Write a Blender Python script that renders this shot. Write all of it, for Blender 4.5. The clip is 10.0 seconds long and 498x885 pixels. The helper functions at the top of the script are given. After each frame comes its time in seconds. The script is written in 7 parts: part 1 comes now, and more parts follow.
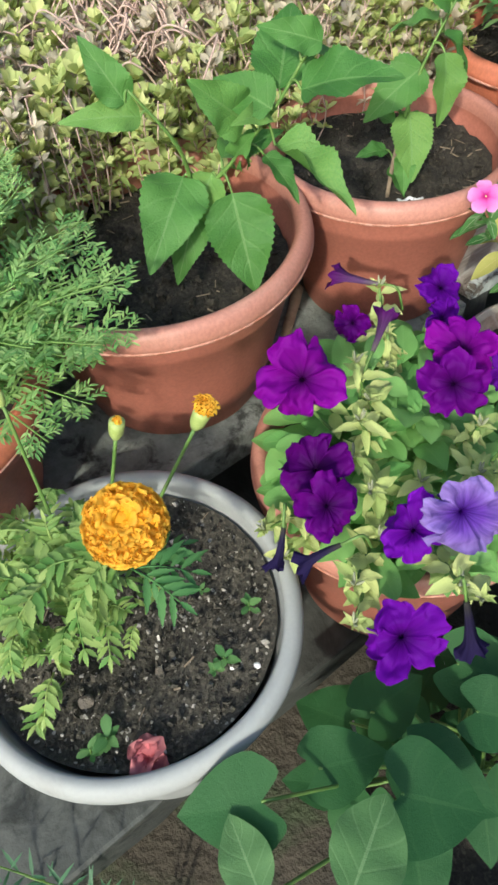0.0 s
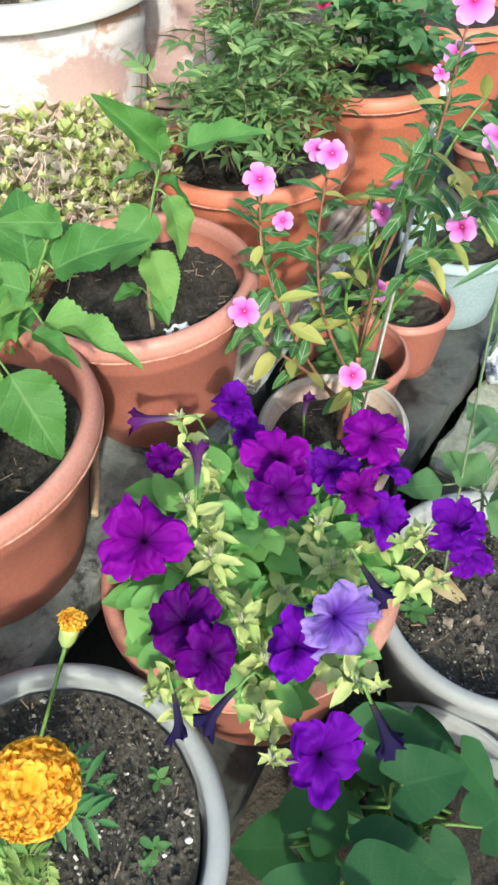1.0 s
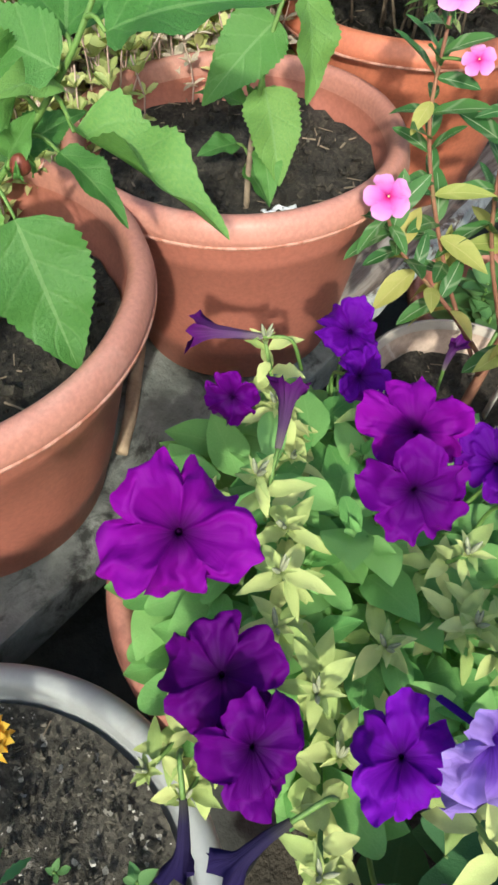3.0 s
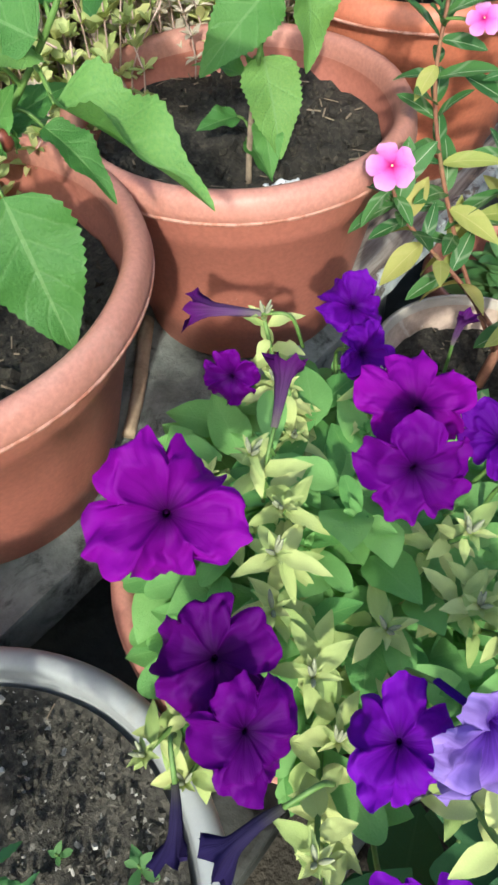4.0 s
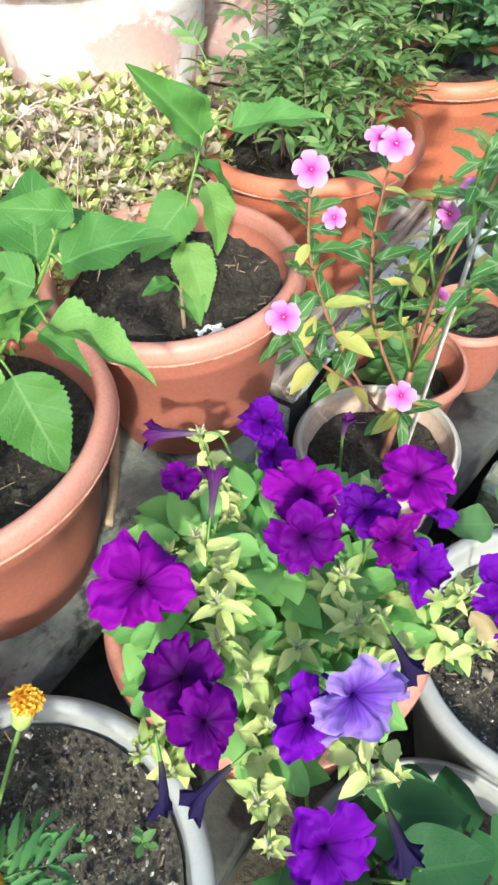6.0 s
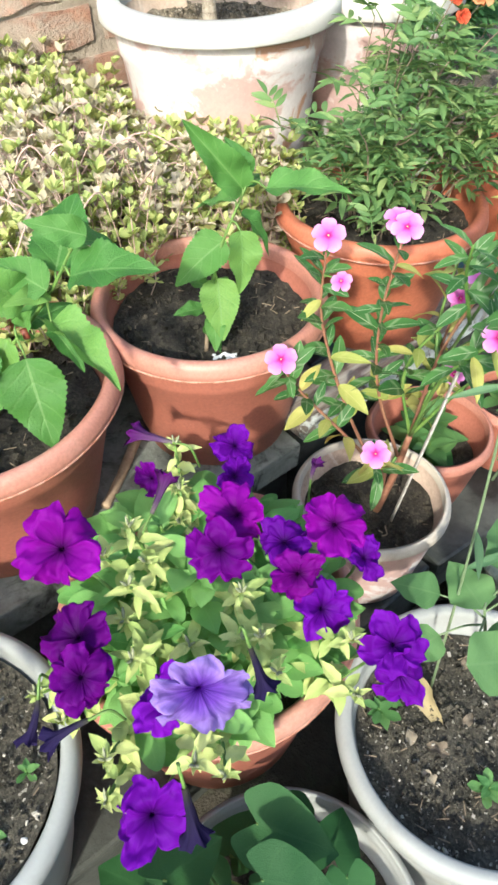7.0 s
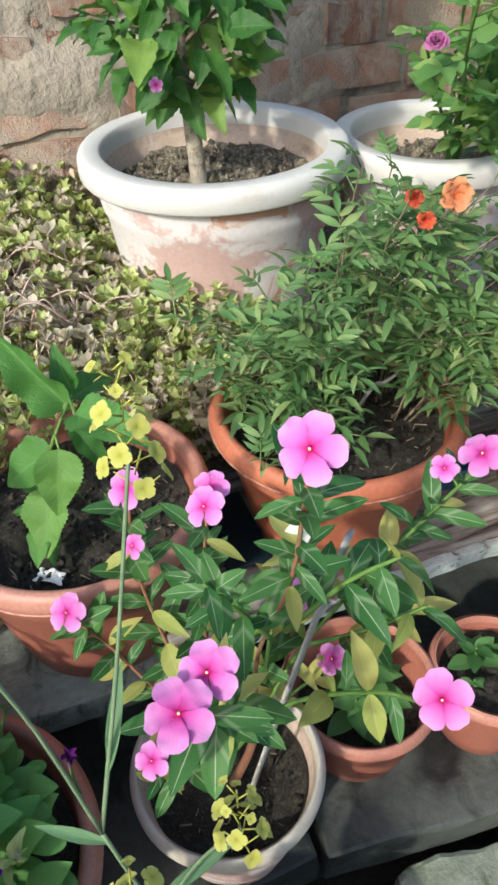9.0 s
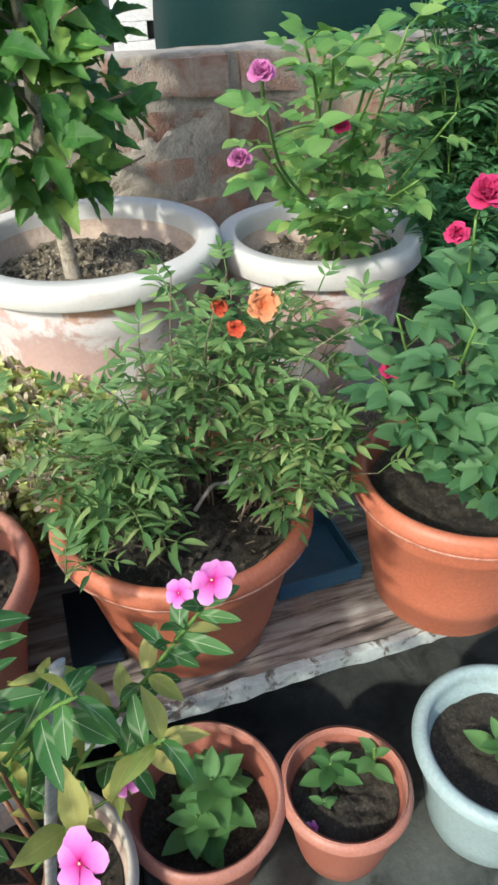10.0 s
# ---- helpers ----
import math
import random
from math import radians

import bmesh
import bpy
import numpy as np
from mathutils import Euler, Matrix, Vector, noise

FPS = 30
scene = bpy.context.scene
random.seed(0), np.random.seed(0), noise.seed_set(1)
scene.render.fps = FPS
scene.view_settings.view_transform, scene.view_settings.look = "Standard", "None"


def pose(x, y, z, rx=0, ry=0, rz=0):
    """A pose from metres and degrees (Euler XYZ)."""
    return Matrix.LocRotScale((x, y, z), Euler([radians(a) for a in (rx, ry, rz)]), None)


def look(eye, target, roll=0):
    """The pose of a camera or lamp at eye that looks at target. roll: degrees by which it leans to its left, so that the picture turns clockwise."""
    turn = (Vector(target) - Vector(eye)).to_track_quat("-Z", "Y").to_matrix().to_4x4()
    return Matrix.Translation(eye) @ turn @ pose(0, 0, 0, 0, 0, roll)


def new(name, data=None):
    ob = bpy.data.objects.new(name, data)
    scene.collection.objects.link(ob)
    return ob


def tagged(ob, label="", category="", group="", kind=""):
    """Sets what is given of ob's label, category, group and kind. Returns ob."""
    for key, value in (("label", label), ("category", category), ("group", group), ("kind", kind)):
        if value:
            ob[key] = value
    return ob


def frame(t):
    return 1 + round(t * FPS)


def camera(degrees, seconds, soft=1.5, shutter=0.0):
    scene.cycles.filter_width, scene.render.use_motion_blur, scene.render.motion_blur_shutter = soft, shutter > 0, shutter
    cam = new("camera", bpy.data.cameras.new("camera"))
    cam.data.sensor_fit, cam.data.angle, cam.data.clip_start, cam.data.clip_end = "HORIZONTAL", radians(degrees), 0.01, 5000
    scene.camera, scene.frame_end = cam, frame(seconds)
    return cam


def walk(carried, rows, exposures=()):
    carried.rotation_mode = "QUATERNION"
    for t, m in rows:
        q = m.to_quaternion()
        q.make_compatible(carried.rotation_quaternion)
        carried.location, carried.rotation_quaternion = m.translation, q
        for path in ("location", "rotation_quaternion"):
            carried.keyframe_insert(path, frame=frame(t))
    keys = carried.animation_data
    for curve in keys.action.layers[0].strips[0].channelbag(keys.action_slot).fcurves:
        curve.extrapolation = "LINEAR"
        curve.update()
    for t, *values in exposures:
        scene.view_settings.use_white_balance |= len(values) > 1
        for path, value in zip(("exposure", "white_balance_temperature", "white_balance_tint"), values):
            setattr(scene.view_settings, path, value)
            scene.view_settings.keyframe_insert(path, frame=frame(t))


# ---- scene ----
cam = camera(38.14, 10.0, 2.8)
# seconds, place, then the turn to the left of +y, the tilt up and the roll
ROWS = [
    (0.0, -0.0369, -0.0105, 1.3297, -34.76, -52.03, -5.32),
    (0.3, -0.0088, -0.0146, 1.3399, -38.42, -51.07, -6.03),
    (0.5, -0.0031, 0.0116, 1.3454, -44.54, -50.61, -6.61),
    (0.8, -0.0140, 0.0274, 1.3654, -56.76, -46.88, -6.01),
    (1.0, -0.0233, 0.0400, 1.3692, -59.75, -46.55, -4.54),
    (1.5, -0.0307, 0.0696, 1.3510, -64.81, -47.33, -0.14),
    (2.0, 0.0432, 0.1268, 1.3009, -62.89, -49.41, 4.09),
    (2.5, 0.1054, 0.1656, 1.2239, -56.64, -49.44, 3.85),
    (2.7, 0.1114, 0.1720, 1.1954, -54.60, -50.57, 2.51),
    (3.8, 0.1286, 0.1588, 1.1574, -52.21, -51.69, -0.69),
    (4.0, 0.1314, 0.1574, 1.1616, -49.84, -52.27, -2.48),
    (4.5, 0.1282, 0.1622, 1.1703, -48.93, -52.77, -4.04),
    (5.0, 0.1114, 0.1222, 1.2179, -52.72, -52.94, -4.17),
    (5.5, 0.0702, 0.0950, 1.3012, -56.21, -49.50, -3.53),
    (5.7, 0.0598, 0.0886, 1.3192, -55.68, -48.46, -4.41),
    (6.8, 0.1104, -0.0652, 1.3651, -43.28, -45.84, -1.50),
    (7.0, 0.1242, -0.0927, 1.3856, -40.55, -45.11, -0.78),
    (7.5, 0.2103, -0.0773, 1.4002, -37.13, -44.23, -1.70),
    (7.8, 0.3176, -0.0380, 1.4194, -35.80, -41.77, 0.56),
    (8.0, 0.3774, -0.0057, 1.4231, -35.79, -40.77, 0.24),
    (8.2, 0.4300, 0.0005, 1.4245, -34.88, -40.82, -1.46),
    (8.5, 0.4921, -0.0074, 1.4202, -29.43, -41.68, -4.23),
    (9.0, 0.6107, -0.0694, 1.4265, -20.39, -40.91, -2.22),
    (9.5, 0.7008, -0.1347, 1.4522, -17.31, -38.30, -3.29),
    (10.0, 0.8345, -0.1121, 1.4454, -18.55, -35.77, -1.45),
]
EXPOSURES = [(t, stops, kelvin, 4) for t, stops, kelvin in ((0.0, 0.92, 6280), (0.5, 0.95, 6180), (1.0, 1.22, 6120), (2.0, 1.16, 6280), (2.5, 1.10, 6350), (4.0, 1.15, 6020), (4.5, 1.15, 6150), (5.0, 1.50, 6150), (5.5, 1.54, 6150), (7.0, 1.48, 6300), (7.5, 1.18, 6400), (8.0, 0.92, 6250), (8.5, 0.84, 6200), (9.5, 0.93, 6150), (10.0, 0.98, 6150))]
walk(cam, [(t, pose(x, y, z, 90 + pitch, 0, yaw) @ pose(0, 0, 0, 0, 0, roll)) for t, x, y, z, yaw, pitch, roll in ROWS], EXPOSURES)


# ---- world, sun ----
world = bpy.data.worlds.new("sky")
scene.world = world
world.use_nodes = True
wn = world.node_tree.nodes
sky = wn.new("ShaderNodeTexSky")
sky.sky_type = "NISHITA"
sky.sun_disc = False
SUN_FROM = Vector((-0.70, -0.52, 0.60)).normalized()
sky.sun_elevation = math.asin(SUN_FROM.z)
sky.sun_rotation = math.atan2(SUN_FROM.x, SUN_FROM.y)
sky.air_density, sky.dust_density = 1.0, 3.0
wn["Background"].inputs["Strength"].default_value = 0.14
world.node_tree.links.new(sky.outputs["Color"], wn["Background"].inputs["Color"])
sun_data = bpy.data.lights.new("sun", "SUN")
sun_data.energy, sun_data.angle, sun_data.color = 1.95, radians(2.0), (1.0, 0.91, 0.77)
sun_lamp = new("sun", sun_data)
sun_lamp.matrix_world = look(SUN_FROM * 10, (0, 0, 0))


# ---- materials ----
def base_material(name):
    m = bpy.data.materials.new(name)
    m.use_nodes = True
    return m, m.node_tree.nodes, m.node_tree.links, m.node_tree.nodes["Principled BSDF"]


def noise_node(n, l, scale, detail=4, rough=0.55, vector=None, distort=0.0):
    t = n.new("ShaderNodeTexNoise")
    t.inputs["Scale"].default_value, t.inputs["Detail"].default_value = scale, detail
    t.inputs["Roughness"].default_value, t.inputs["Distortion"].default_value = rough, distort
    if vector:
        l.new(vector, t.inputs["Vector"])
    return t


def ramp_node(n, l, fac, stops):
    r = n.new("ShaderNodeValToRGB")
    e = r.color_ramp.elements
    while len(e) < len(stops):
        e.new(0.5)
    for i, (p, c) in enumerate(stops):
        e[i].position = p
        e[i].color = (*c, 1)
    l.new(fac, r.inputs["Fac"])
    return r


def mix_node(n, l, fac, a, b, kind="MIX"):
    m = n.new("ShaderNodeMix")
    m.data_type, m.blend_type = "RGBA", kind
    for key, v in ((0, fac), (6, a), (7, b)):
        if isinstance(v, (int, float)):
            m.inputs[key].default_value = v
        elif isinstance(v, tuple):
            m.inputs[key].default_value = (*v, 1)
        else:
            l.new(v, m.inputs[key])
    return m.outputs[2]


def coords(n):
    return n.new("ShaderNodeTexCoord").outputs["Object"]


def bump(n, l, b, height, strength, distance):
    k = n.new("ShaderNodeBump")
    k.inputs["Strength"].default_value, k.inputs["Distance"].default_value = strength, distance
    l.new(height, k.inputs["Height"])
    l.new(k.outputs["Normal"], b.inputs["Normal"])


def worn(name, c1, c2, stain, stain_at=(0.55, 0.7), scale=9.0, grain=160.0, rough=0.6, relief=0.3, stain_scale=5.0, depth=0.002, scuff=None, speckle=0.6, patches=None):
    """A surface of two close tones, with stains of a shape of their own and fine grain."""
    m, n, l, b = base_material(name)
    v = coords(n)
    big, fine, patch = noise_node(n, l, scale, 5, 0.6, v), noise_node(n, l, grain, 3, 0.6, v), noise_node(n, l, stain_scale, 8, 0.68, v, 0.6)
    col = ramp_node(n, l, big.outputs["Fac"], [(0.3, c1), (0.7, c2)]).outputs["Color"]
    mask = ramp_node(n, l, patch.outputs["Fac"], [(stain_at[0], (0, 0, 0)), (stain_at[1], (1, 1, 1))]).outputs["Color"]
    col = mix_node(n, l, mask, col, stain)
    if patches:
        tint, low, high, wide = patches
        pn = noise_node(n, l, wide, 7, 0.62, v, 1.2)
        col = mix_node(n, l, ramp_node(n, l, pn.outputs["Fac"], [(low, (0, 0, 0)), (high, (1, 1, 1))]).outputs["Color"], col, tint)
    if scuff:
        sc = noise_node(n, l, 55, 6, 0.75, v, 2.5)
        col = mix_node(n, l, ramp_node(n, l, sc.outputs["Fac"], [(0.66, (0, 0, 0)), (0.70, (0.6, 0.6, 0.6))]).outputs["Color"], col, scuff)
    speck = ramp_node(n, l, fine.outputs["Fac"], [(0.35, (0.78, 0.78, 0.78)), (0.65, (1.1, 1.1, 1.1))]).outputs["Color"]
    col = mix_node(n, l, speckle, col, speck, "MULTIPLY")
    l.new(col, b.inputs["Base Color"])
    b.inputs["Roughness"].default_value = rough
    add = n.new("ShaderNodeMath")
    add.operation = "ADD"
    l.new(fine.outputs["Fac"], add.inputs[0])
    l.new(patch.outputs["Fac"], add.inputs[1])
    bump(n, l, b, add.outputs[0], relief, depth)
    return m


def soil_material(name, dark, mid, speck, amount):
    m, n, l, b = base_material(name)
    v = coords(n)
    a, f = noise_node(n, l, 26, 8, 0.7, v), noise_node(n, l, 130, 5, 0.75, v)
    vor = n.new("ShaderNodeTexVoronoi")
    vor.inputs["Scale"].default_value = 330
    warp = noise_node(n, l, 200, 2, 0.5, v)
    l.new(mix_node(n, l, 0.004, v, warp.outputs["Color"]), vor.inputs["Vector"])
    col = ramp_node(n, l, a.outputs["Fac"], [(0.3, dark), (0.72, mid)]).outputs["Color"]
    col = mix_node(n, l, 0.6, col, ramp_node(n, l, f.outputs["Fac"], [(0.32, (0.4, 0.4, 0.4)), (0.66, (1.3, 1.28, 1.22))]).outputs["Color"], "MULTIPLY")
    grain = ramp_node(n, l, vor.outputs["Color"], [(0.15, (0.35, 0.33, 0.30)), (0.62, (1.1, 1.08, 1.0)), (0.95, (2.4, 2.3, 2.1))]).outputs["Color"]
    col = mix_node(n, l, 0.7, col, grain, "MULTIPLY")
    dots = ramp_node(n, l, vor.outputs["Color"], [(1 - amount, (0, 0, 0)), (1 - amount + 0.03, (0.8, 0.8, 0.8))]).outputs["Color"]
    col = mix_node(n, l, dots, col, speck)
    l.new(col, b.inputs["Base Color"])
    b.inputs["Roughness"].default_value = 0.9
    lump = n.new("ShaderNodeMath")
    l.new(f.outputs["Fac"], lump.inputs[0])
    l.new(a.outputs["Fac"], lump.inputs[1])
    bump(n, l, b, lump.outputs[0], 0.9, 0.004)
    return m


def leaf_material(name, c1, c2, vein, island=False, gloss=0.45, glow=0.3, veins=7.0, vein_amount=0.55, tip=None, relief=0.0012):
    """A leaf: two tones from leaf to leaf, a paler midrib and side veins along its own length, and light passing through."""
    m, n, l, b = base_material(name)
    if island:
        rnd = n.new("ShaderNodeNewGeometry").outputs["Random Per Island"]
    else:
        rnd = n.new("ShaderNodeObjectInfo").outputs["Random"]
    uv = n.new("ShaderNodeUVMap").outputs["UV"]
    sep = n.new("ShaderNodeSeparateXYZ")
    l.new(uv, sep.inputs[0])

    def calc(op, a, c=None):
        k = n.new("ShaderNodeMath")
        k.operation = op
        for i, val in enumerate((a, c)):
            if val is None:
                continue
            if isinstance(val, (int, float)):
                k.inputs[i].default_value = val
            else:
                l.new(val, k.inputs[i])
        return k.outputs[0]

    side = calc("ABSOLUTE", calc("SUBTRACT", sep.outputs[0], 0.5))
    rib = calc("LESS_THAN", side, 0.022)
    wave = calc("SINE", calc("MULTIPLY", calc("SUBTRACT", sep.outputs[1], calc("MULTIPLY", side, 0.55)), veins * 6.283))
    lines = calc("MAXIMUM", calc("MULTIPLY", calc("SUBTRACT", wave, 0.88), 8.0), 0.0)
    mask = calc("MULTIPLY", calc("MAXIMUM", rib, calc("MULTIPLY", lines, 0.40)), vein_amount)
    v = coords(n)
    big = noise_node(n, l, 45, 4, 0.6, v)
    tone = calc("ADD", calc("MULTIPLY", rnd, 0.7), calc("MULTIPLY", big.outputs["Fac"], 0.4))
    stops = [(0.15, c1), (0.85, c2)] if tip is None else [(0.15, c1), (0.7, c2), (0.98, tip)]
    col = ramp_node(n, l, tone, stops).outputs["Color"]
    col = mix_node(n, l, mask, col, vein)
    l.new(col, b.inputs["Base Color"])
    b.inputs["Roughness"].default_value = gloss
    b.inputs["Specular IOR Level"].default_value = 0.28
    ridge = calc("MULTIPLY", calc("POWER", calc("MAXIMUM", wave, 0.0), 6.0), -0.9 * vein_amount)
    groove = calc("MULTIPLY", rib, -1.2 * vein_amount)
    bump(n, l, b, calc("ADD", calc("ADD", ridge, groove), calc("MULTIPLY", big.outputs["Fac"], 1.3)), 0.35, relief)
    tr = n.new("ShaderNodeBsdfTranslucent")
    l.new(mix_node(n, l, 1.0, col, (1.25, 1.2, 0.55), "MULTIPLY"), tr.inputs["Color"])
    ms = n.new("ShaderNodeMixShader")
    ms.inputs[0].default_value = glow
    l.new(b.outputs[0], ms.inputs[1])
    l.new(tr.outputs[0], ms.inputs[2])
    l.new(ms.outputs[0], n["Material Output"].inputs["Surface"])
    return m


def petal_material(name, inner, mid, outer, gloss=0.55, glow=0.25, streak=0.25, rnd_amount=0.2, relief=0.0015):
    """A petal: the colour runs from the throat to the rim (along the petal's own length), with fine rays."""
    m, n, l, b = base_material(name)
    uv = n.new("ShaderNodeUVMap").outputs["UV"]
    sep = n.new("ShaderNodeSeparateXYZ")
    l.new(uv, sep.inputs[0])
    col = ramp_node(n, l, sep.outputs[1], [(0.03, inner), (0.30, mid), (0.95, outer)]).outputs["Color"]
    st = n.new("ShaderNodeTexNoise")
    mp = n.new("ShaderNodeMapping")
    mp.inputs["Scale"].default_value = (42, 2.0, 1)
    l.new(uv, mp.inputs["Vector"])
    l.new(mp.outputs[0], st.inputs["Vector"])
    st.inputs["Scale"].default_value = 1.0
    ray = ramp_node(n, l, st.outputs["Fac"], [(0.3, (0.55, 0.5, 0.6)), (0.7, (1.2, 1.2, 1.2))]).outputs["Color"]
    col = mix_node(n, l, streak, col, ray, "MULTIPLY")
    hs = n.new("ShaderNodeHueSaturation")
    mr = n.new("ShaderNodeMapRange")
    l.new(n.new("ShaderNodeObjectInfo").outputs["Random"], mr.inputs[0])
    mr.inputs[3].default_value, mr.inputs[4].default_value = 1 - rnd_amount, 1 + rnd_amount
    l.new(mr.outputs[0], hs.inputs["Value"])
    l.new(col, hs.inputs["Color"])
    l.new(hs.outputs[0], b.inputs["Base Color"])
    b.inputs["Roughness"].default_value = gloss
    b.inputs["Specular IOR Level"].default_value = 0.07
    tr = n.new("ShaderNodeBsdfTranslucent")
    l.new(hs.outputs[0], tr.inputs["Color"])
    ms = n.new("ShaderNodeMixShader")
    ms.inputs[0].default_value = glow
    l.new(b.outputs[0], ms.inputs[1])
    l.new(tr.outputs[0], ms.inputs[2])
    l.new(ms.outputs[0], n["Material Output"].inputs["Surface"])
    bump(n, l, b, st.outputs["Fac"], 0.4, relief)
    return m


TERRACOTTA = worn("terracotta_plastic", (0.345, 0.122, 0.085), (0.405, 0.152, 0.108), (0.43, 0.20, 0.145), (0.6, 0.8), 7, 220, 0.5, 0.08, 6, 0.001, scuff=(0.48, 0.27, 0.20))
TERRACOTTA_RIM = worn("sun_bleached_terracotta", (0.41, 0.172, 0.127), (0.475, 0.226, 0.178), (0.50, 0.29, 0.235), (0.55, 0.75), 8, 260, 0.48, 0.05, 7, 0.001, scuff=(0.52, 0.32, 0.26))
ORANGE_POT = worn("orange_terracotta", (0.47, 0.145, 0.078), (0.55, 0.185, 0.108), (0.54, 0.26, 0.18), (0.58, 0.8), 6, 200, 0.5, 0.08, 5, 0.001, scuff=(0.62, 0.38, 0.28))
WHITE_POT = worn("white_plastic", (0.31, 0.335, 0.34), (0.37, 0.39, 0.39), (0.26, 0.25, 0.22), (0.58, 0.8), 6, 260, 0.7, 0.02, 9, 0.0005, speckle=0.15)
WHITE_PAINT = worn("flaking_white_paint", (0.58, 0.575, 0.56), (0.65, 0.64, 0.625), (0.46, 0.40, 0.35), (0.60, 0.72), 5, 200, 0.6, 0.06, 6, 0.001, speckle=0.15)
LIMED_TERRACOTTA = worn("limed_terracotta", (0.52, 0.345, 0.315), (0.59, 0.44, 0.435), (0.68, 0.645, 0.655), (0.47, 0.52), 4, 150, 0.75, 0.12, 7, 0.001, scuff=(0.46, 0.27, 0.20), speckle=0.3, patches=((0.52, 0.30, 0.21), 0.58, 0.62, 6.5))
CREAM_POT = worn("cream_plastic", (0.50, 0.46, 0.40), (0.58, 0.54, 0.48), (0.40, 0.33, 0.27), (0.56, 0.72), 8, 200, 0.65, 0.06, 10, 0.001, speckle=0.2)
PALE_INNER = worn("earth_stained_white", (0.47, 0.36, 0.29), (0.58, 0.46, 0.38), (0.27, 0.19, 0.14), (0.54, 0.70), 8, 160, 0.75, 0.15, 11, 0.001, patches=((0.66, 0.60, 0.55), 0.58, 0.66, 9))
BLUE_WHITE = worn("pale_blue_plastic", (0.30, 0.41, 0.43), (0.37, 0.48, 0.50), (0.33, 0.37, 0.37), (0.62, 0.8), 6, 180, 0.5, 0.08, 9, 0.001)
# concrete tone lowered so the colour carries the shade around the lower slab
SHADE_DARK_CONCRETE = worn("weathered_concrete_shade_dark", (0.032, 0.037, 0.034), (0.120, 0.131, 0.122), (0.026, 0.030, 0.027), (0.50, 0.64), 6, 90, 0.55, 0.5, 13, 0.003)
SLAB_GREY = worn("grey_weathered_board", (0.15, 0.17, 0.155), (0.32, 0.35, 0.325), (0.055, 0.06, 0.055), (0.52, 0.64), 14, 120, 0.9, 0.7, 22, 0.003)
LIMEWASH = worn("crusted_limewash", (0.44, 0.50, 0.48), (0.60, 0.64, 0.62), (0.15, 0.13, 0.11), (0.50, 0.56), 10, 100, 0.9, 0.7, 22, 0.004)
MOSSY_EDGE = worn("mossy_cement", (0.19, 0.215, 0.16), (0.38, 0.40, 0.33), (0.09, 0.115, 0.06), (0.52, 0.62), 14, 100, 0.9, 0.7, 16, 0.004)
MORTAR = worn("old_mortar", (0.27, 0.235, 0.195), (0.45, 0.40, 0.335), (0.14, 0.12, 0.10), (0.56, 0.72), 9, 80, 0.95, 0.9, 14, 0.006)
GROUND = worn("bare_earth", (0.035, 0.032, 0.024), (0.07, 0.06, 0.045), (0.045, 0.06, 0.03), (0.52, 0.65), 6, 60, 0.95, 0.9, 5, 0.01)
SEAM = worn("ragged_mould_seam", (0.46, 0.22, 0.16), (0.54, 0.31, 0.25), (0.36, 0.14, 0.09), (0.46, 0.58), 30, 200, 0.6, 0.3, 60, 0.001)
SOIL_DARK = soil_material("moist_soil", (0.018, 0.017, 0.014), (0.056, 0.049, 0.040), (0.20, 0.18, 0.15), 0.035)
SOIL_GRIT = soil_material("gritty_soil", (0.031, 0.030, 0.026), (0.102, 0.097, 0.083), (0.36, 0.35, 0.31), 0.14)
SOIL_CHIPS = soil_material("leaf_mould", (0.09, 0.078, 0.063), (0.28, 0.245, 0.195), (0.46, 0.43, 0.37), 0.14)
BLUE_PLASTIC = worn("blue_plastic", (0.025, 0.085, 0.16), (0.04, 0.125, 0.21), (0.06, 0.10, 0.13), (0.6, 0.75), 6, 150, 0.45, 0.1, 8, 0.001)
TANK_GREEN = worn("dark_green_plastic", (0.004, 0.02, 0.02), (0.008, 0.032, 0.03), (0.015, 0.03, 0.028), (0.6, 0.8), 5, 150, 0.6, 0.1, 6, 0.001)
TANK_GREEN.node_tree.nodes["Principled BSDF"].inputs["Specular IOR Level"].default_value = 0.12
PLAIN_WHITE = worn("white_board", (0.75, 0.76, 0.78), (0.80, 0.80, 0.82), (0.7, 0.7, 0.72), (0.6, 0.8), 5, 150, 0.5, 0.05, 6, 0.001)
DARK_SHEET = worn("dark_blue_sheet", (0.006, 0.016, 0.028), (0.010, 0.026, 0.042), (0.02, 0.03, 0.035), (0.6, 0.75), 6, 150, 0.5, 0.1, 8, 0.001)
BLACK = worn("black_gap", (0.01, 0.01, 0.01), (0.02, 0.02, 0.02), (0.02, 0.02, 0.02), (0.6, 0.8), 5, 150, 0.6, 0.05, 6, 0.001)


